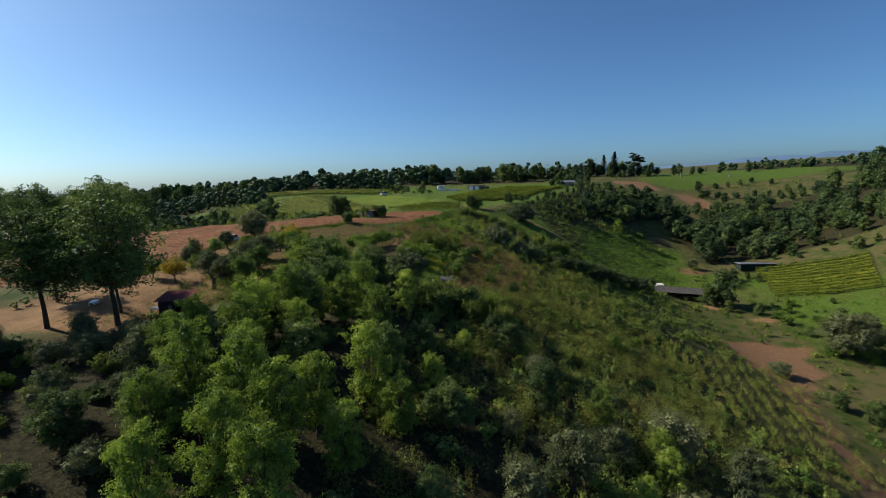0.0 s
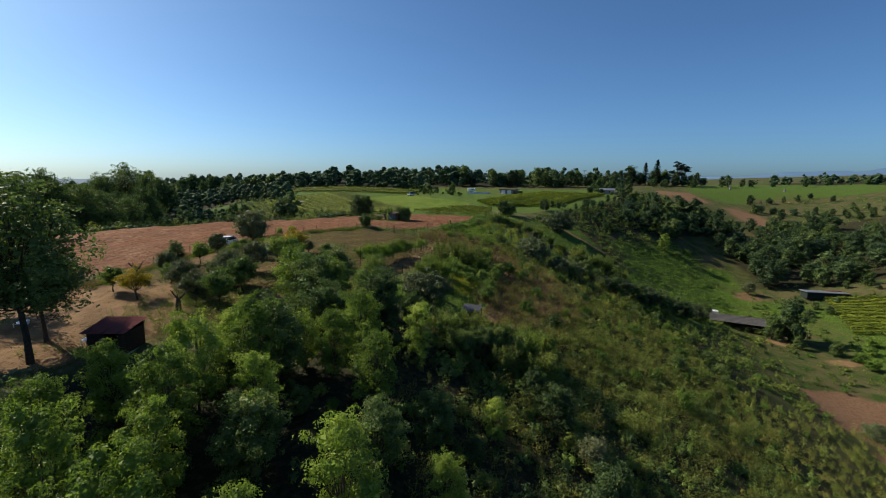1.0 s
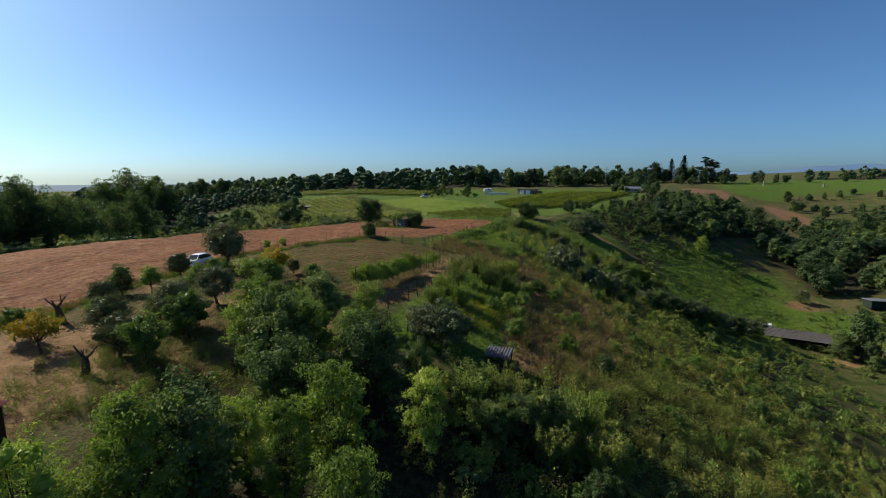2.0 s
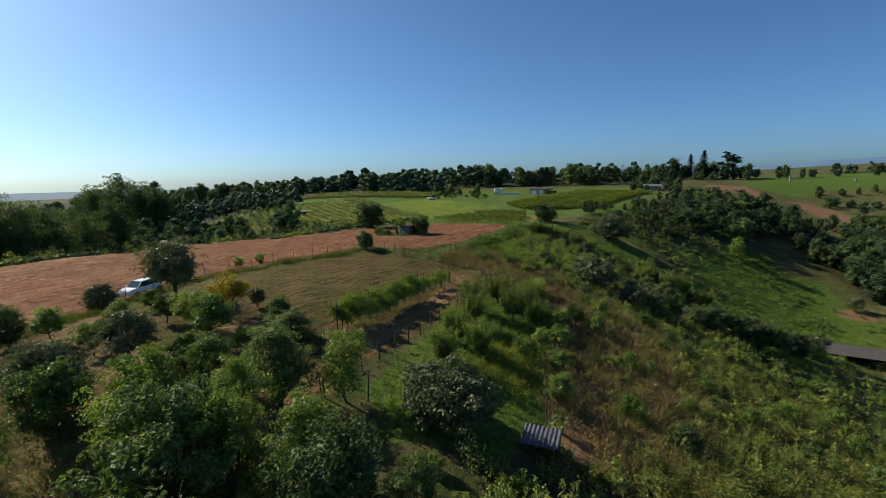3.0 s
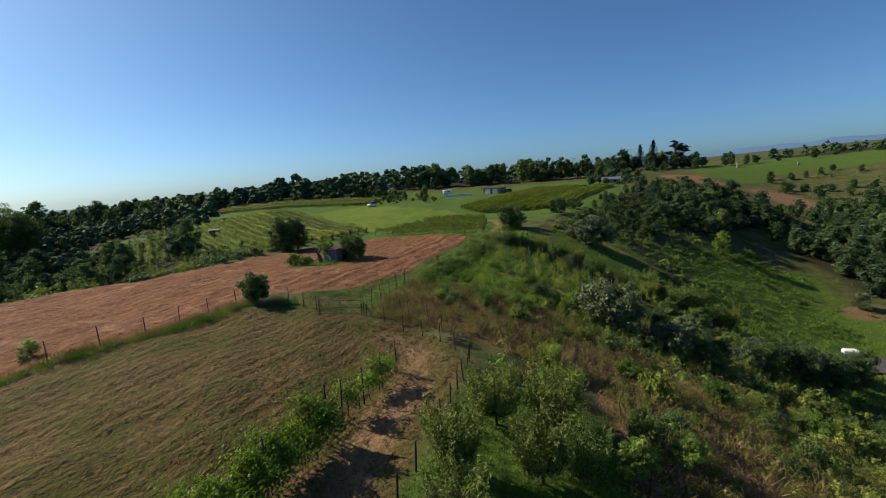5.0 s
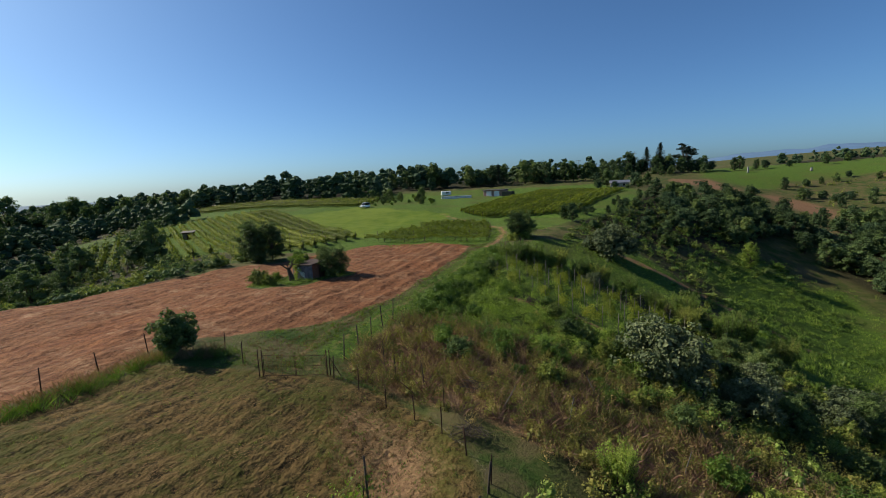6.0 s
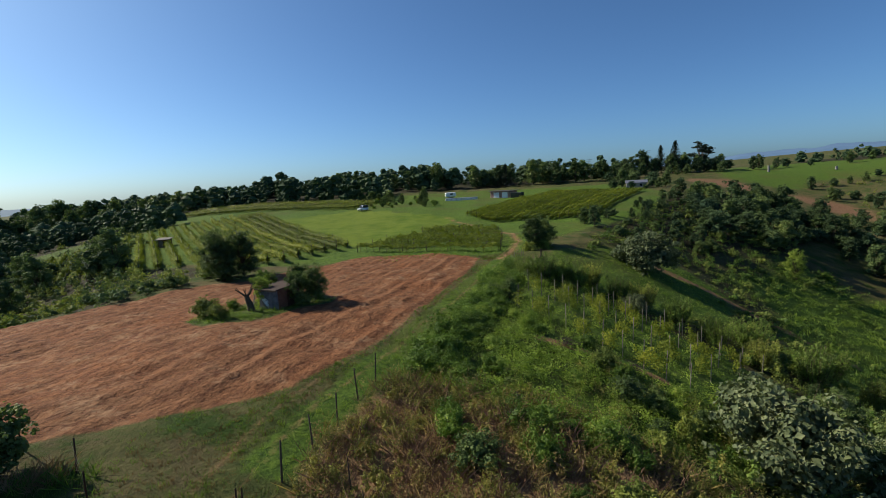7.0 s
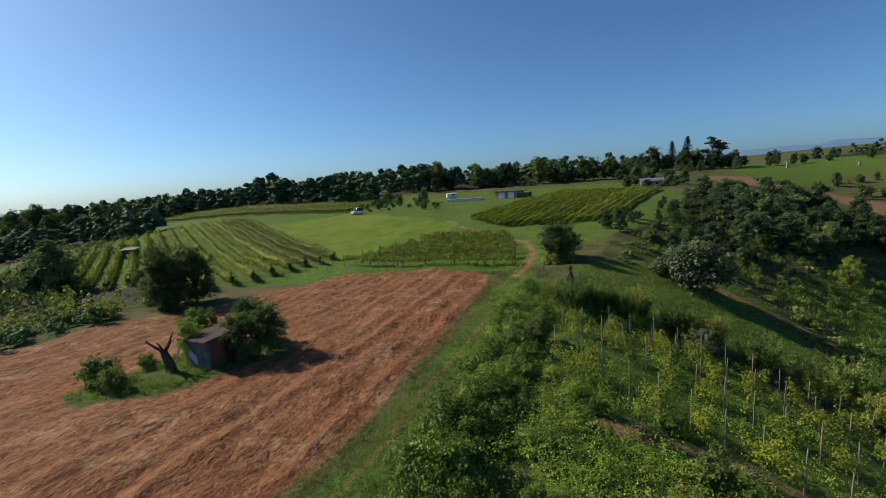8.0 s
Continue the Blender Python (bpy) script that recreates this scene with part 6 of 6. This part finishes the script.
# ---- buildings ----
def sheet_roof(w, d, slope, wave=0.075, high=0.02):
    """A corrugated sheet with thickness, falling along y."""
    nx = int(w / wave * 2)
    xs = np.linspace(-w / 2, w / 2, nx + 1)
    z = high * np.cos(xs / wave * np.pi)
    v = []
    for y in (-d / 2, d / 2):
        for off in (0, -0.015):
            v += [(x, y, zz + off + y * slope) for x, zz in zip(xs, z)]
    m = nx + 1
    f = []
    for k in range(nx):
        f += [(k, k + 1, 2 * m + k + 1, 2 * m + k), (m + k + 1, m + k, 3 * m + k, 3 * m + k + 1), (m + k, m + k + 1, k + 1, k), (2 * m + k, 2 * m + k + 1, 3 * m + k + 1, 3 * m + k)]
    return np.array(v), np.array(f)


def red_shed():
    ob = thing("garden_shed", "brown wooden garden shed with a red sheet-metal roof", "shed", pose(-27.15, 46.9, gz(-27.2, 46.2) - 0.1, 0, 0, 6) @ Matrix.Scale(0.75, 4))
    part("floor_slab", block(3.9, 3.6, 0.18, (0, 0, 0)), M_STONE, ob)
    for i in range(10):
        if i not in (5, 6, 7):
            part("board", block(0.36, 0.05, 2.1, (-1.66 + 0.37 * i, -1.55, 0.18), 0.01), M_BOARD, ob)
    part("back_wall", block(3.7, 0.08, 2.5, (0, 1.55, 0.18)), M_BOARD, ob)
    for x in (-1.8, 1.8):
        part("side_wall", block(0.08, 3.05, 2.15, (x, 0, 0.18)), M_BOARD, ob)
    part("door", block(0.8, 0.05, 1.9, (-1.25, -1.6, 0.2), 0.01), M_BOARD, ob, "pale weathered plank door")
    part("door_handle", block(0.03, 0.06, 0.14, (-0.95, -1.66, 1.1), 0.01), M_RUST, ob.children[-1])
    part("window_frame", block(0.5, 0.06, 0.6, (-0.35, -1.6, 1.2), 0.01), M_CANE, ob)
    part("roof", mesh_of("roof", *sheet_roof(4.3, 4.0, 0.13, 0.11, 0.03), M_REDROOF), None, ob, "faded dark red corrugated roof", place=pose(0, -0.1, 2.75))
    for x in (-1.5, 0, 1.5):
        part("beam", block(0.1, 4.0, 0.12, (x, -0.1, 2.5)), M_BOARD, ob)


red_shed()


def old_hut():
    """Small block hut: plastered front, dark brick door side, felt roof with an overhang."""
    ob = thing("old_hut", "small derelict grey hut with a flat felt roof", "hut", pose(-21.9, 140.26, gz(-21.6, 139.4) - 0.12, 0, 0, -28))
    w, d, h = 2.5, 2.8, 2.0
    part("wall", block(w, 0.16, h, (0, -d / 2 + 0.08, 0), 0.02), M_HUTWALL, ob, "grey plastered wall with pale scrawls")
    part("wall", block(w, 0.16, h, (0, d / 2 - 0.08, 0), 0.02), M_HUTWALL, ob)
    part("wall", block(0.16, d - 0.33, h, (-w / 2 + 0.08, 0, 0), 0.02), M_HUTWALL, ob)
    part("wall", block(0.16, d - 0.33, h, (w / 2 - 0.08, 0, 0), 0.02), M_HUTBRICK, ob, "dark brick side wall")
    roof = part("roof", block(w + 0.45, d + 0.5, 0.11, (0, 0, 0), 0.03, pose(0, 0, h + 0.07, 3, -2, 0)), M_FELT, ob, "brown-grey felt roof")
    part("fascia", block(w + 0.5, 0.04, 0.17, (0, -d / 2 - 0.27, h - 0.05), 0.01), M_POST, roof)
    door = part("door", block(0.06, 0.85, 1.7, (w / 2 + 0.02, 0.3, 0.05), 0.01), M_BOARD, ob, "dark wooden door")
    part("door_handle", block(0.05, 0.03, 0.12, (w / 2 + 0.07, 0.0, 0.95), 0.01), M_RUST, door)
    rng = random.Random(4)
    for k in range(8):
        pts = [(-1.15 + 1.2 * t + rng.uniform(-0.1, 0.1), -d / 2 - 0.012, 1.5 - 1.0 * t + 0.3 * math.sin(7 * t + k) + rng.uniform(-0.1, 0.1)) for t in np.linspace(0, 0.95, 6)]
        part("scrawl", bars("scrawl", [pts], 0.025, M_WHITE, 4), None, ob, "pale painted scrawl")
    part("plank", block(0.12, 2.4, 0.05, (0, 0, 0), 0.01, pose(-w / 2 - 0.3, -d / 2 - 0.4, 0.8, 0, 0, 0) @ pose(0, 0, 0, 52, 0, 30)), M_CANE, ob, "grey plank leaning on the wall")


old_hut()


def broken_tree(x, y, s, lean, label):
    ob = thing("dead_tree", label, "dead tree", pose(x, y, gz(x, y) - 0.1, 0, lean, 30) @ Matrix.Scale(s, 4))
    part("trunk", mesh_of("trunk", *tube_arrays([(0, 0, -0.2), (0.03, 0, 0.6), (-0.05, 0.05, 1.2), (-0.1, 0.05, 1.7)], [0.40, 0.31, 0.26, 0.2], 9), M_BARK, True), None, ob)
    for a, b, c, d in ((-0.9, 0.2, 2.5, 0.085), (0.55, -0.3, 2.3, 0.09), (0.7, 0.5, 2.6, 0.06), (-0.25, -0.4, 2.4, 0.06)):
        part("limb", mesh_of("limb", *tube_arrays([(-0.08, 0.05, 1.55), (a * 0.5, b * 0.5, 1.55 + (c - 1.55) * 0.45), (a, b, c)], [d * 1.5, d, d * 0.55], 7), M_BARK, True), None, ob)
        part("twig", bars("twig", [[(a * 0.6, b * 0.6, 1.6 + (c - 1.6) * 0.55), (a * 1.2 + 0.3, b - 0.3, c + 0.2)]], 0.018, M_BARK), None, ob)


broken_tree(-24.0, 138.4, 1.0, -7, "broken bare tree stump leaning beside the hut")
broken_tree(-27.4, 54.5, 0.85, 8, "bare dead fruit tree on the dry grass")
broken_tree(-37.2, 62.6, 0.9, -5, "bare dead fruit tree in the orchard")


def farm_building():
    z = gz(21, 285)
    ob = thing("farm_building", "low farm building with pink panels and a dark flat roof", "building", pose(21, 286, z - 0.2, 0, 0, -28))
    part("wall", block(9.5, 6, 2.9, (-0.5, 0, 0), 0.05), M_PINK, ob)
    roof = part("roof", block(11, 7.2, 0.25, (-0.2, 0, 2.9), 0.05), M_BARNROOF, ob)
    part("gutter", block(11, 0.12, 0.12, (-0.2, -3.68, 2.92), 0.02), M_CANE, roof)
    for x in (-2.6, 1.1):
        part("panel", block(2.4, 0.08, 2.3, (x, -3.05, 0.2), 0.02), M_WHITE, ob, "pale door panel")
    for x in (-4.4, -0.8, 3.2):
        part("post", block(0.18, 0.18, 2.9, (x, -3.4, 0), 0.02), M_CANE, ob)
    part("netting", block(4.6, 3.4, 2.2, (6.4, -3.0, 0), 0.08), M_NET, ob, "dark green shade netting lean-to")


farm_building()


def low_tunnel():
    ob = thing("raised_pool", "long low white raised pool with metal sides", "pool", pose(2.8, 283, gz(2.8, 283) - 0.1, 0, 0, -6))
    part("wall", block(13, 4.2, 1.1, (0, 0, 0), 0.12), M_WHITE, ob)
    part("rim", block(13.3, 4.5, 0.12, (0, 0, 1.1), 0.03), M_SHEET, ob)
    for x in np.linspace(-6, 6, 7):
        part("stanchion", block(0.12, 0.1, 1.1, (x, -2.16, 0), 0.02), M_SHEET, ob)
    ob = thing("caravan", "small white caravan parked by the pool", "caravan", pose(-1.5, 297, gz(-1.5, 297), 0, 0, 8))
    part("body", block(4.6, 2.2, 1.9, (0, 0, 0.5), 0.25), M_WHITE, ob)
    part("window", block(1.3, 0.06, 0.6, (0.4, -1.09, 1.4), 0.05), M_GLASS, ob)
    for x in (-0.5, 0.5):
        wheel(ob, x, -0.95, 0.3, 0.3)


def wheel(parent, x, y, z, r):
    bm = bmesh.new()
    bmesh.ops.create_cone(bm, cap_ends=True, segments=20, radius1=r, radius2=r, depth=0.2, matrix=pose(x, y, z, 90, 0, 0))
    bmesh.ops.bevel(bm, geom=[e for e in bm.edges if len(e.link_faces) == 2 and e.calc_face_angle(0) > 1], offset=0.03, segments=2, affect="EDGES")
    w = part("wheel", bm, M_TYRE, parent)
    bm = bmesh.new()
    side = -1 if y < 0 else 1
    bmesh.ops.create_cone(bm, cap_ends=True, segments=16, radius1=r * 0.62, radius2=r * 0.55, depth=0.05, matrix=pose(x, y + side * 0.1, z, 90, 0, 0))
    part("rim", bm, M_RIM, w)


low_tunnel()


def loft(sections, material, parent, name, label=""):
    """A hull skinned over cross-sections: each (x, half width low, half width top, z low, z top)."""
    bm = bmesh.new()
    rings = []
    for x, wl, wt, zl, zt in sections:
        zm = zl + (zt - zl) * 0.62
        pts = [(-wl, zl), (-wl * 1.02, zm), (-wt, zt), (wt, zt), (wl * 1.02, zm), (wl, zl)]
        rings.append([bm.verts.new((x, y, z)) for y, z in pts])
    for a, b in zip(rings, rings[1:]):
        for k in range(6):
            bm.faces.new((a[k], a[(k + 1) % 6], b[(k + 1) % 6], b[k]))
    bm.faces.new(rings[0][::-1])
    bm.faces.new(rings[-1])
    bmesh.ops.recalc_face_normals(bm, faces=bm.faces)
    bmesh.ops.bevel(bm, geom=bm.edges[:], offset=0.035, segments=2, affect="EDGES")
    return part(name, bm, material, parent, label)


def car(name, label, x, y, turn, long=4.0, high=1.47, box=False):
    ob = thing(name, label, "van" if box else "car", pose(x, y, gz(x, y), 0, 0, turn))
    h, q = high, long / 4.0
    body = loft([(-1.98 * q, 0.62, 0.56, 0.34, 0.72), (-1.82 * q, 0.80, 0.72, 0.24, 0.86), (-0.9 * q, 0.85, 0.78, 0.20, 0.93), (0.6 * q, 0.86, 0.80, 0.20, 0.95), (1.75 * q, 0.84, 0.76, 0.22, 0.98), (1.98 * q, 0.74, 0.68, 0.32, 0.9)], M_CARPAINT, ob, "body")
    tail = 1.9 if box else 1.72
    loft([(-1.02 * q, 0.74, 0.70, 0.88, 0.93), (-0.35 * q, 0.77, 0.60, 0.90, h - 0.06), (0.4 * q, 0.78, 0.62, 0.91, h - 0.02), (1.25 * q, 0.77, 0.62, 0.91, h - 0.07), (tail * q, 0.74, 0.66, 0.92, h - 0.3 if not box else h - 0.08)], M_GLASS, ob, "window_band", "dark tinted glass band")
    loft([(-0.38 * q, 0.57, 0.55, h - 0.07, h - 0.03), (0.4 * q, 0.62, 0.6, h - 0.05, h + 0.01), (1.35 * q, 0.6, 0.58, h - 0.1, h - 0.03)], M_CARPAINT, ob, "roof", "white roof panel")
    for sx in (-1.24, 1.2):
        for sy in (-0.76, 0.76):
            wheel(ob, sx * q, sy, 0.31, 0.31)
    for sy in (-0.55, 0.55):
        part("headlight", block(0.12, 0.3, 0.14, (-1.84 * q, sy, 0.62), 0.04), M_LAMPLENS, ob)
        part("tail_light", block(0.08, 0.16, 0.3, (1.92 * q, sy, 0.66), 0.03), M_REDLENS, ob)
    for sy in (-0.9, 0.9):
        part("mirror", block(0.1, 0.16, 0.12, (-0.72 * q, sy, 0.92), 0.03), M_CARPAINT, ob)
    for sy in (-0.66, 0.66):
        part("pillar", bars("pillar", [[(-1.0 * q, sy * 1.1, 0.92), (-0.36 * q, sy * 0.9, h - 0.05)]], 0.03, M_CARPAINT), None, ob)
        part("pillar", bars("pillar", [[(0.35 * q, sy * 1.17, 0.93), (0.38 * q, sy * 0.94, h - 0.04)]], 0.03, M_CARPAINT), None, ob)
    part("number_plate", block(0.02, 0.5, 0.11, (-1.99 * q, 0, 0.42), 0.005), M_WHITE, ob)
    return ob


car("parked_car", "white hatchback parked on the hay field edge", -39.0, 83.8, 86)
car("parked_van", "white van parked beside the green field", -33.6, 257.5, 58, 4.6, 1.95, True)


def small_hut():
    ob = thing("vineyard_hut", "small dark wooden hut standing among the vines", "hut", pose(-76.5, 211, gz(-76.5, 211) - 0.2, 0, 0, 10))
    part("wall", block(2.6, 2.2, 2.3, (0, 0, 0), 0.03), M_BOARD, ob)
    part("roof", block(3.4, 3.0, 0.14, (0, 0, 2.3), 0.03, pose(0, 0, 0, 5, 0, 0)), M_CANE, ob, "grey sheet roof")
    part("door", block(0.9, 0.06, 1.8, (-0.6, -1.12, 0.1), 0.01), M_CANE, ob)
    part("post", block(0.1, 0.1, 2.3, (1.5, -1.35, 0), 0.01), M_POST, ob)


small_hut()


def valley_barn():
    """A long open-fronted shelter dug into the foot of the slope."""
    x, y = 74.5, 146.0
    ob = thing("cattle_barn", "long low dark barn with an open front in the valley", "barn", pose(x, y, gz(x, y) - 0.4, 0, 0, -24))
    part("back_wall", block(16, 0.25, 2.4, (0, 2.4, 0), 0.03), M_BOARD, ob)
    for px in (-7.8, 7.8):
        part("side_wall", block(0.25, 4.6, 2.3, (px, 0, 0), 0.03), M_BOARD, ob)
    for px in np.linspace(-7.4, 7.4, 7):
        part("post", block(0.16, 0.16, 2.2, (float(px), -2.3, 0), 0.02), M_POST, ob)
    part("rail", block(15.6, 0.08, 0.12, (0, -2.35, 0.9), 0.02), M_POST, ob)
    part("roof", mesh_of("roof", *sheet_roof(17, 6.2, 0.10, 0.13, 0.03), M_BARNROOF), None, ob, "dark corrugated roof", place=pose(0, 0, 2.55))
    ob = thing("water_trough", "white plastic tank beside the barn", "tank", pose(73.4, 153.4, gz(73.4, 153.4) + 0.05, 0, 0, -24))
    part("tank_body", block(2.6, 1.3, 1.5, (0, 0, 0), 0.2), M_WHITE, ob)
    part("lid", block(0.6, 0.6, 0.12, (0.4, 0, 1.5), 0.04), M_WHITE, ob)
    ob = thing("valley_shed", "grey-green shed with a reddish roof edge", "shed", pose(117.5, 170.5, gz(117.5, 170.5) - 0.3, 0, 0, -8))
    part("wall", block(12, 4, 2.2, (0, 0, 0), 0.04), M_NET, ob)
    part("roof", block(12.8, 5, 0.2, (0, 0, 2.2), 0.04, pose(0, 0, 0, -4, 0, 0)), M_SHEET, ob, "dull metal roof")
    part("ridge_cap", block(5, 0.6, 0.12, (3.5, 1.6, 2.42), 0.03), M_REDROOF, ob)


valley_barn()


# ---- small things ----
def sun_lounger(x, y, turn):
    ob = thing("sun_lounger", "white plastic sun lounger with raised back", "lounger", pose(x, y, gz(x, y) + 0.02, 0, 0, turn))
    part("bed", block(0.62, 1.25, 0.06, (0, 0.2, 0.3), 0.02), M_WHITE, ob)
    part("backrest", block(0.62, 0.85, 0.05, (0, 0.42, 0), 0.02, pose(0, -0.42, 0.33, 128, 0, 0) @ pose(0, 0, 0, 0, 0, 180)), M_WHITE, ob)
    for sx in (-0.26, 0.26):
        for sy in (-0.35, 0.75):
            part("leg", block(0.06, 0.08, 0.3, (sx, sy, 0), 0.01), M_WHITE, ob)


sun_lounger(-38.4, 50.2, 200)


def garden_table(x, y):
    ob = thing("garden_table", "small white garden table in the shade", "table", pose(x, y, gz(x, y), 0, 0, 15))
    part("tabletop", block(1.1, 0.8, 0.05, (0, 0, 0.7), 0.02), M_WHITE, ob)
    for sx in (-0.45, 0.45):
        for sy in (-0.3, 0.3):
            part("leg", block(0.05, 0.05, 0.7, (sx, sy, 0), 0.01), M_WHITE, ob)


garden_table(-29.6, 47.2)


def stick_tepee(x, y):
    rng = random.Random(2)
    ob = thing("stick_pile", "dark cone of bean sticks leaning together", "stick pile", pose(x, y, gz(x, y)))
    for k in range(26):
        a = k * 2.4
        r = rng.uniform(0.45, 0.75)
        part("stick", bars("stick", [[(math.cos(a) * r, math.sin(a) * r, -0.05), (rng.uniform(-0.1, 0.1), rng.uniform(-0.1, 0.1), 1.7), (-math.cos(a) * 0.15, -math.sin(a) * 0.15, rng.uniform(2.0, 2.4))]], 0.025, M_POST), None, ob)


stick_tepee(8.7, 160.2)


def sheet_cover(x, y, turn, tilt):
    z = gz(x, y)
    ob = thing("corrugated_cover", "low lean-to of grey corrugated sheets in the weeds", "lean-to", pose(x, y, z, 0, 0, turn))
    part("sheet", mesh_of("sheet", *sheet_roof(2.3, 1.7, tilt, 0.13, 0.035), M_OLDSHEET), None, ob, place=pose(0, 0, 1.0))
    for sx in (-1.0, 1.0):
        for sy in (-0.7, 0.7):
            part("prop", block(0.08, 0.08, 1.0 + sy * tilt, (sx, sy, -0.02), 0.01), M_POST, ob)


sheet_cover(0.1, 67.8, -16, 0.2)


def barrel(x, y):
    bm = bmesh.new()
    bmesh.ops.create_cone(bm, cap_ends=True, segments=20, radius1=0.34, radius2=0.34, depth=0.95, matrix=Matrix.Translation((0, 0, 0.475)))
    bmesh.ops.bevel(bm, geom=[e for e in bm.edges if e.calc_face_angle(0) > 1], offset=0.05, segments=2, affect="EDGES")
    ob = thing("water_barrel", "teal plastic water barrel under the olive tree", "barrel", pose(x, y, gz(x, y)))
    part("drum", bm, M_BLUE, ob)
    part("hoop", mesh_of("hoop", *tube_arrays([(0.345 * math.cos(a), 0.345 * math.sin(a), 0.62) for a in np.linspace(0, 6.2, 20)], [0.018] * 20, 5), M_BLUE), None, ob)


barrel(-30.6, 80.2)
barrel(-30.0, 80.9)


def brush_heap(x, y):
    rng = random.Random(6)
    ob = thing("brush_heap", "heap of cut brushwood at the track's end", "brush heap", pose(x, y, gz(x, y)))
    lines = []
    for k in range(70):
        a, b = rng.uniform(0, 6.28), rng.uniform(0, 1.0)
        c = Vector((math.cos(a) * b * 1.1, math.sin(a) * b * 0.8, rng.uniform(0.05, 0.7) * (1.1 - b)))
        d = Vector((rng.uniform(-1, 1), rng.uniform(-1, 1), rng.uniform(-0.15, 0.5))) * 0.55
        lines.append([tuple(c - d), tuple(c + Vector((0, 0, 0.05))), tuple(c + d)])
    part("brushwood", bars("brushwood", lines, 0.014, M_POST, 4), None, ob)


brush_heap(-4.2, 104.6)
brush_heap(1.5, 100.2)
brush_heap(4.6, 132.2)
brush_heap(7.2, 131.2)
brush_heap(9.4, 130.4)
brush_heap(-1.2, 121.6)
brush_heap(-3.6, 110.6)


def leaning_pole(x, y, high, tilt, turn, material):
    ob = thing("leaning_pole", "bare pole leaning in the weeds", "pole", pose(x, y, gz(x, y) - 0.2, tilt, 0, turn))
    part("shaft", mesh_of("shaft", *tube_arrays([(0, 0, 0), (0.01, 0, high * 0.5), (0, 0, high)], [0.035, 0.032, 0.02], 6), material, True), None, ob)


for x, y, h, a, b, mt in ((2.0, 95.6, 2.4, -24, 60, M_CANE), (-8.6, 111.6, 2.0, 6, 0, M_POST), (-6.6, 110.2, 2.1, -8, 40, M_POST), (-2.0, 108.2, 2.2, 28, 60, M_CANE), (2.0, 108.0, 2.0, 20, 130, M_CANE), (5.5, 112.2, 2.2, -26, 60, M_CANE),
                          (8.0, 106.0, 2.0, 14, 20, M_CANE), (9.5, 100.5, 2.1, -12, 80, M_CANE), (3.6, 104.8, 2.2, 38, 10, M_CANE), (12.0, 110.0, 2.0, -30, 30, M_CANE), (-9.6, 113.6, 2.1, 4, 0, M_POST), (-5.4, 107.2, 2.2, 3, 0, M_RUST)):
    leaning_pole(x, y, h, a, b, mt)


def power_pole(x, y, high):
    ob = thing("power_pole", "slim utility pole with a crossarm on the skyline", "utility pole", pose(x, y, gz(x, y) - 0.3))
    part("shaft", mesh_of("shaft", *tube_arrays([(0, 0, 0), (0, 0, high * 0.5), (0, 0, high)], [0.16, 0.13, 0.09], 7), M_CANE, True), None, ob)
    for h in (high - 0.4, high - 1.4):
        part("crossarm", block(3.4, 0.12, 0.12, (0, 0, h), 0.02), M_CANE, ob)


power_pole(131, 398, 15)
power_pole(84, 372, 12)


def stone_pillar(x, y, high):
    ob = thing("stone_pillar", "weathered pale stone pillar on the hilltop meadow", "pillar", pose(x, y, gz(x, y) - 0.2))
    part("base", block(1.2, 1.2, 0.6, (0, 0, 0), 0.08), M_STONE, ob)
    part("column", block(0.8, 0.8, high - 0.9, (0, 0, 0.6), 0.08), M_STONE, ob)
    part("cap", block(1.1, 1.1, 0.3, (0, 0, high - 0.3), 0.08), M_STONE, ob)


stone_pillar(192, 372, 3.8)
stone_pillar(226, 364, 2.0)


def farm_house():
    ob = thing("farmhouse", "small house with a low tiled roof among trees", "house", pose(80, 296, gz(80, 296) - 0.3, 0, 0, -20))
    part("wall", block(8, 5, 2.8, (0, 0, 0), 0.05), M_STONE, ob)
    for s in (-1, 1):
        part("roof", block(9, 3.2, 0.16, (0, 0, 0), 0.04, pose(0, s * 1.45, 3.0, s * -20, 0, 0)), M_SHEET, ob)
    for x in (-2.4, 1.8):
        w = part("window", block(0.9, 0.08, 1.1, (x, -2.52, 1.0), 0.02), M_GLASS, ob)
        part("sill", block(1.1, 0.2, 0.06, (x, -2.6, 0.94), 0.01), M_WHITE, w)


farm_house()
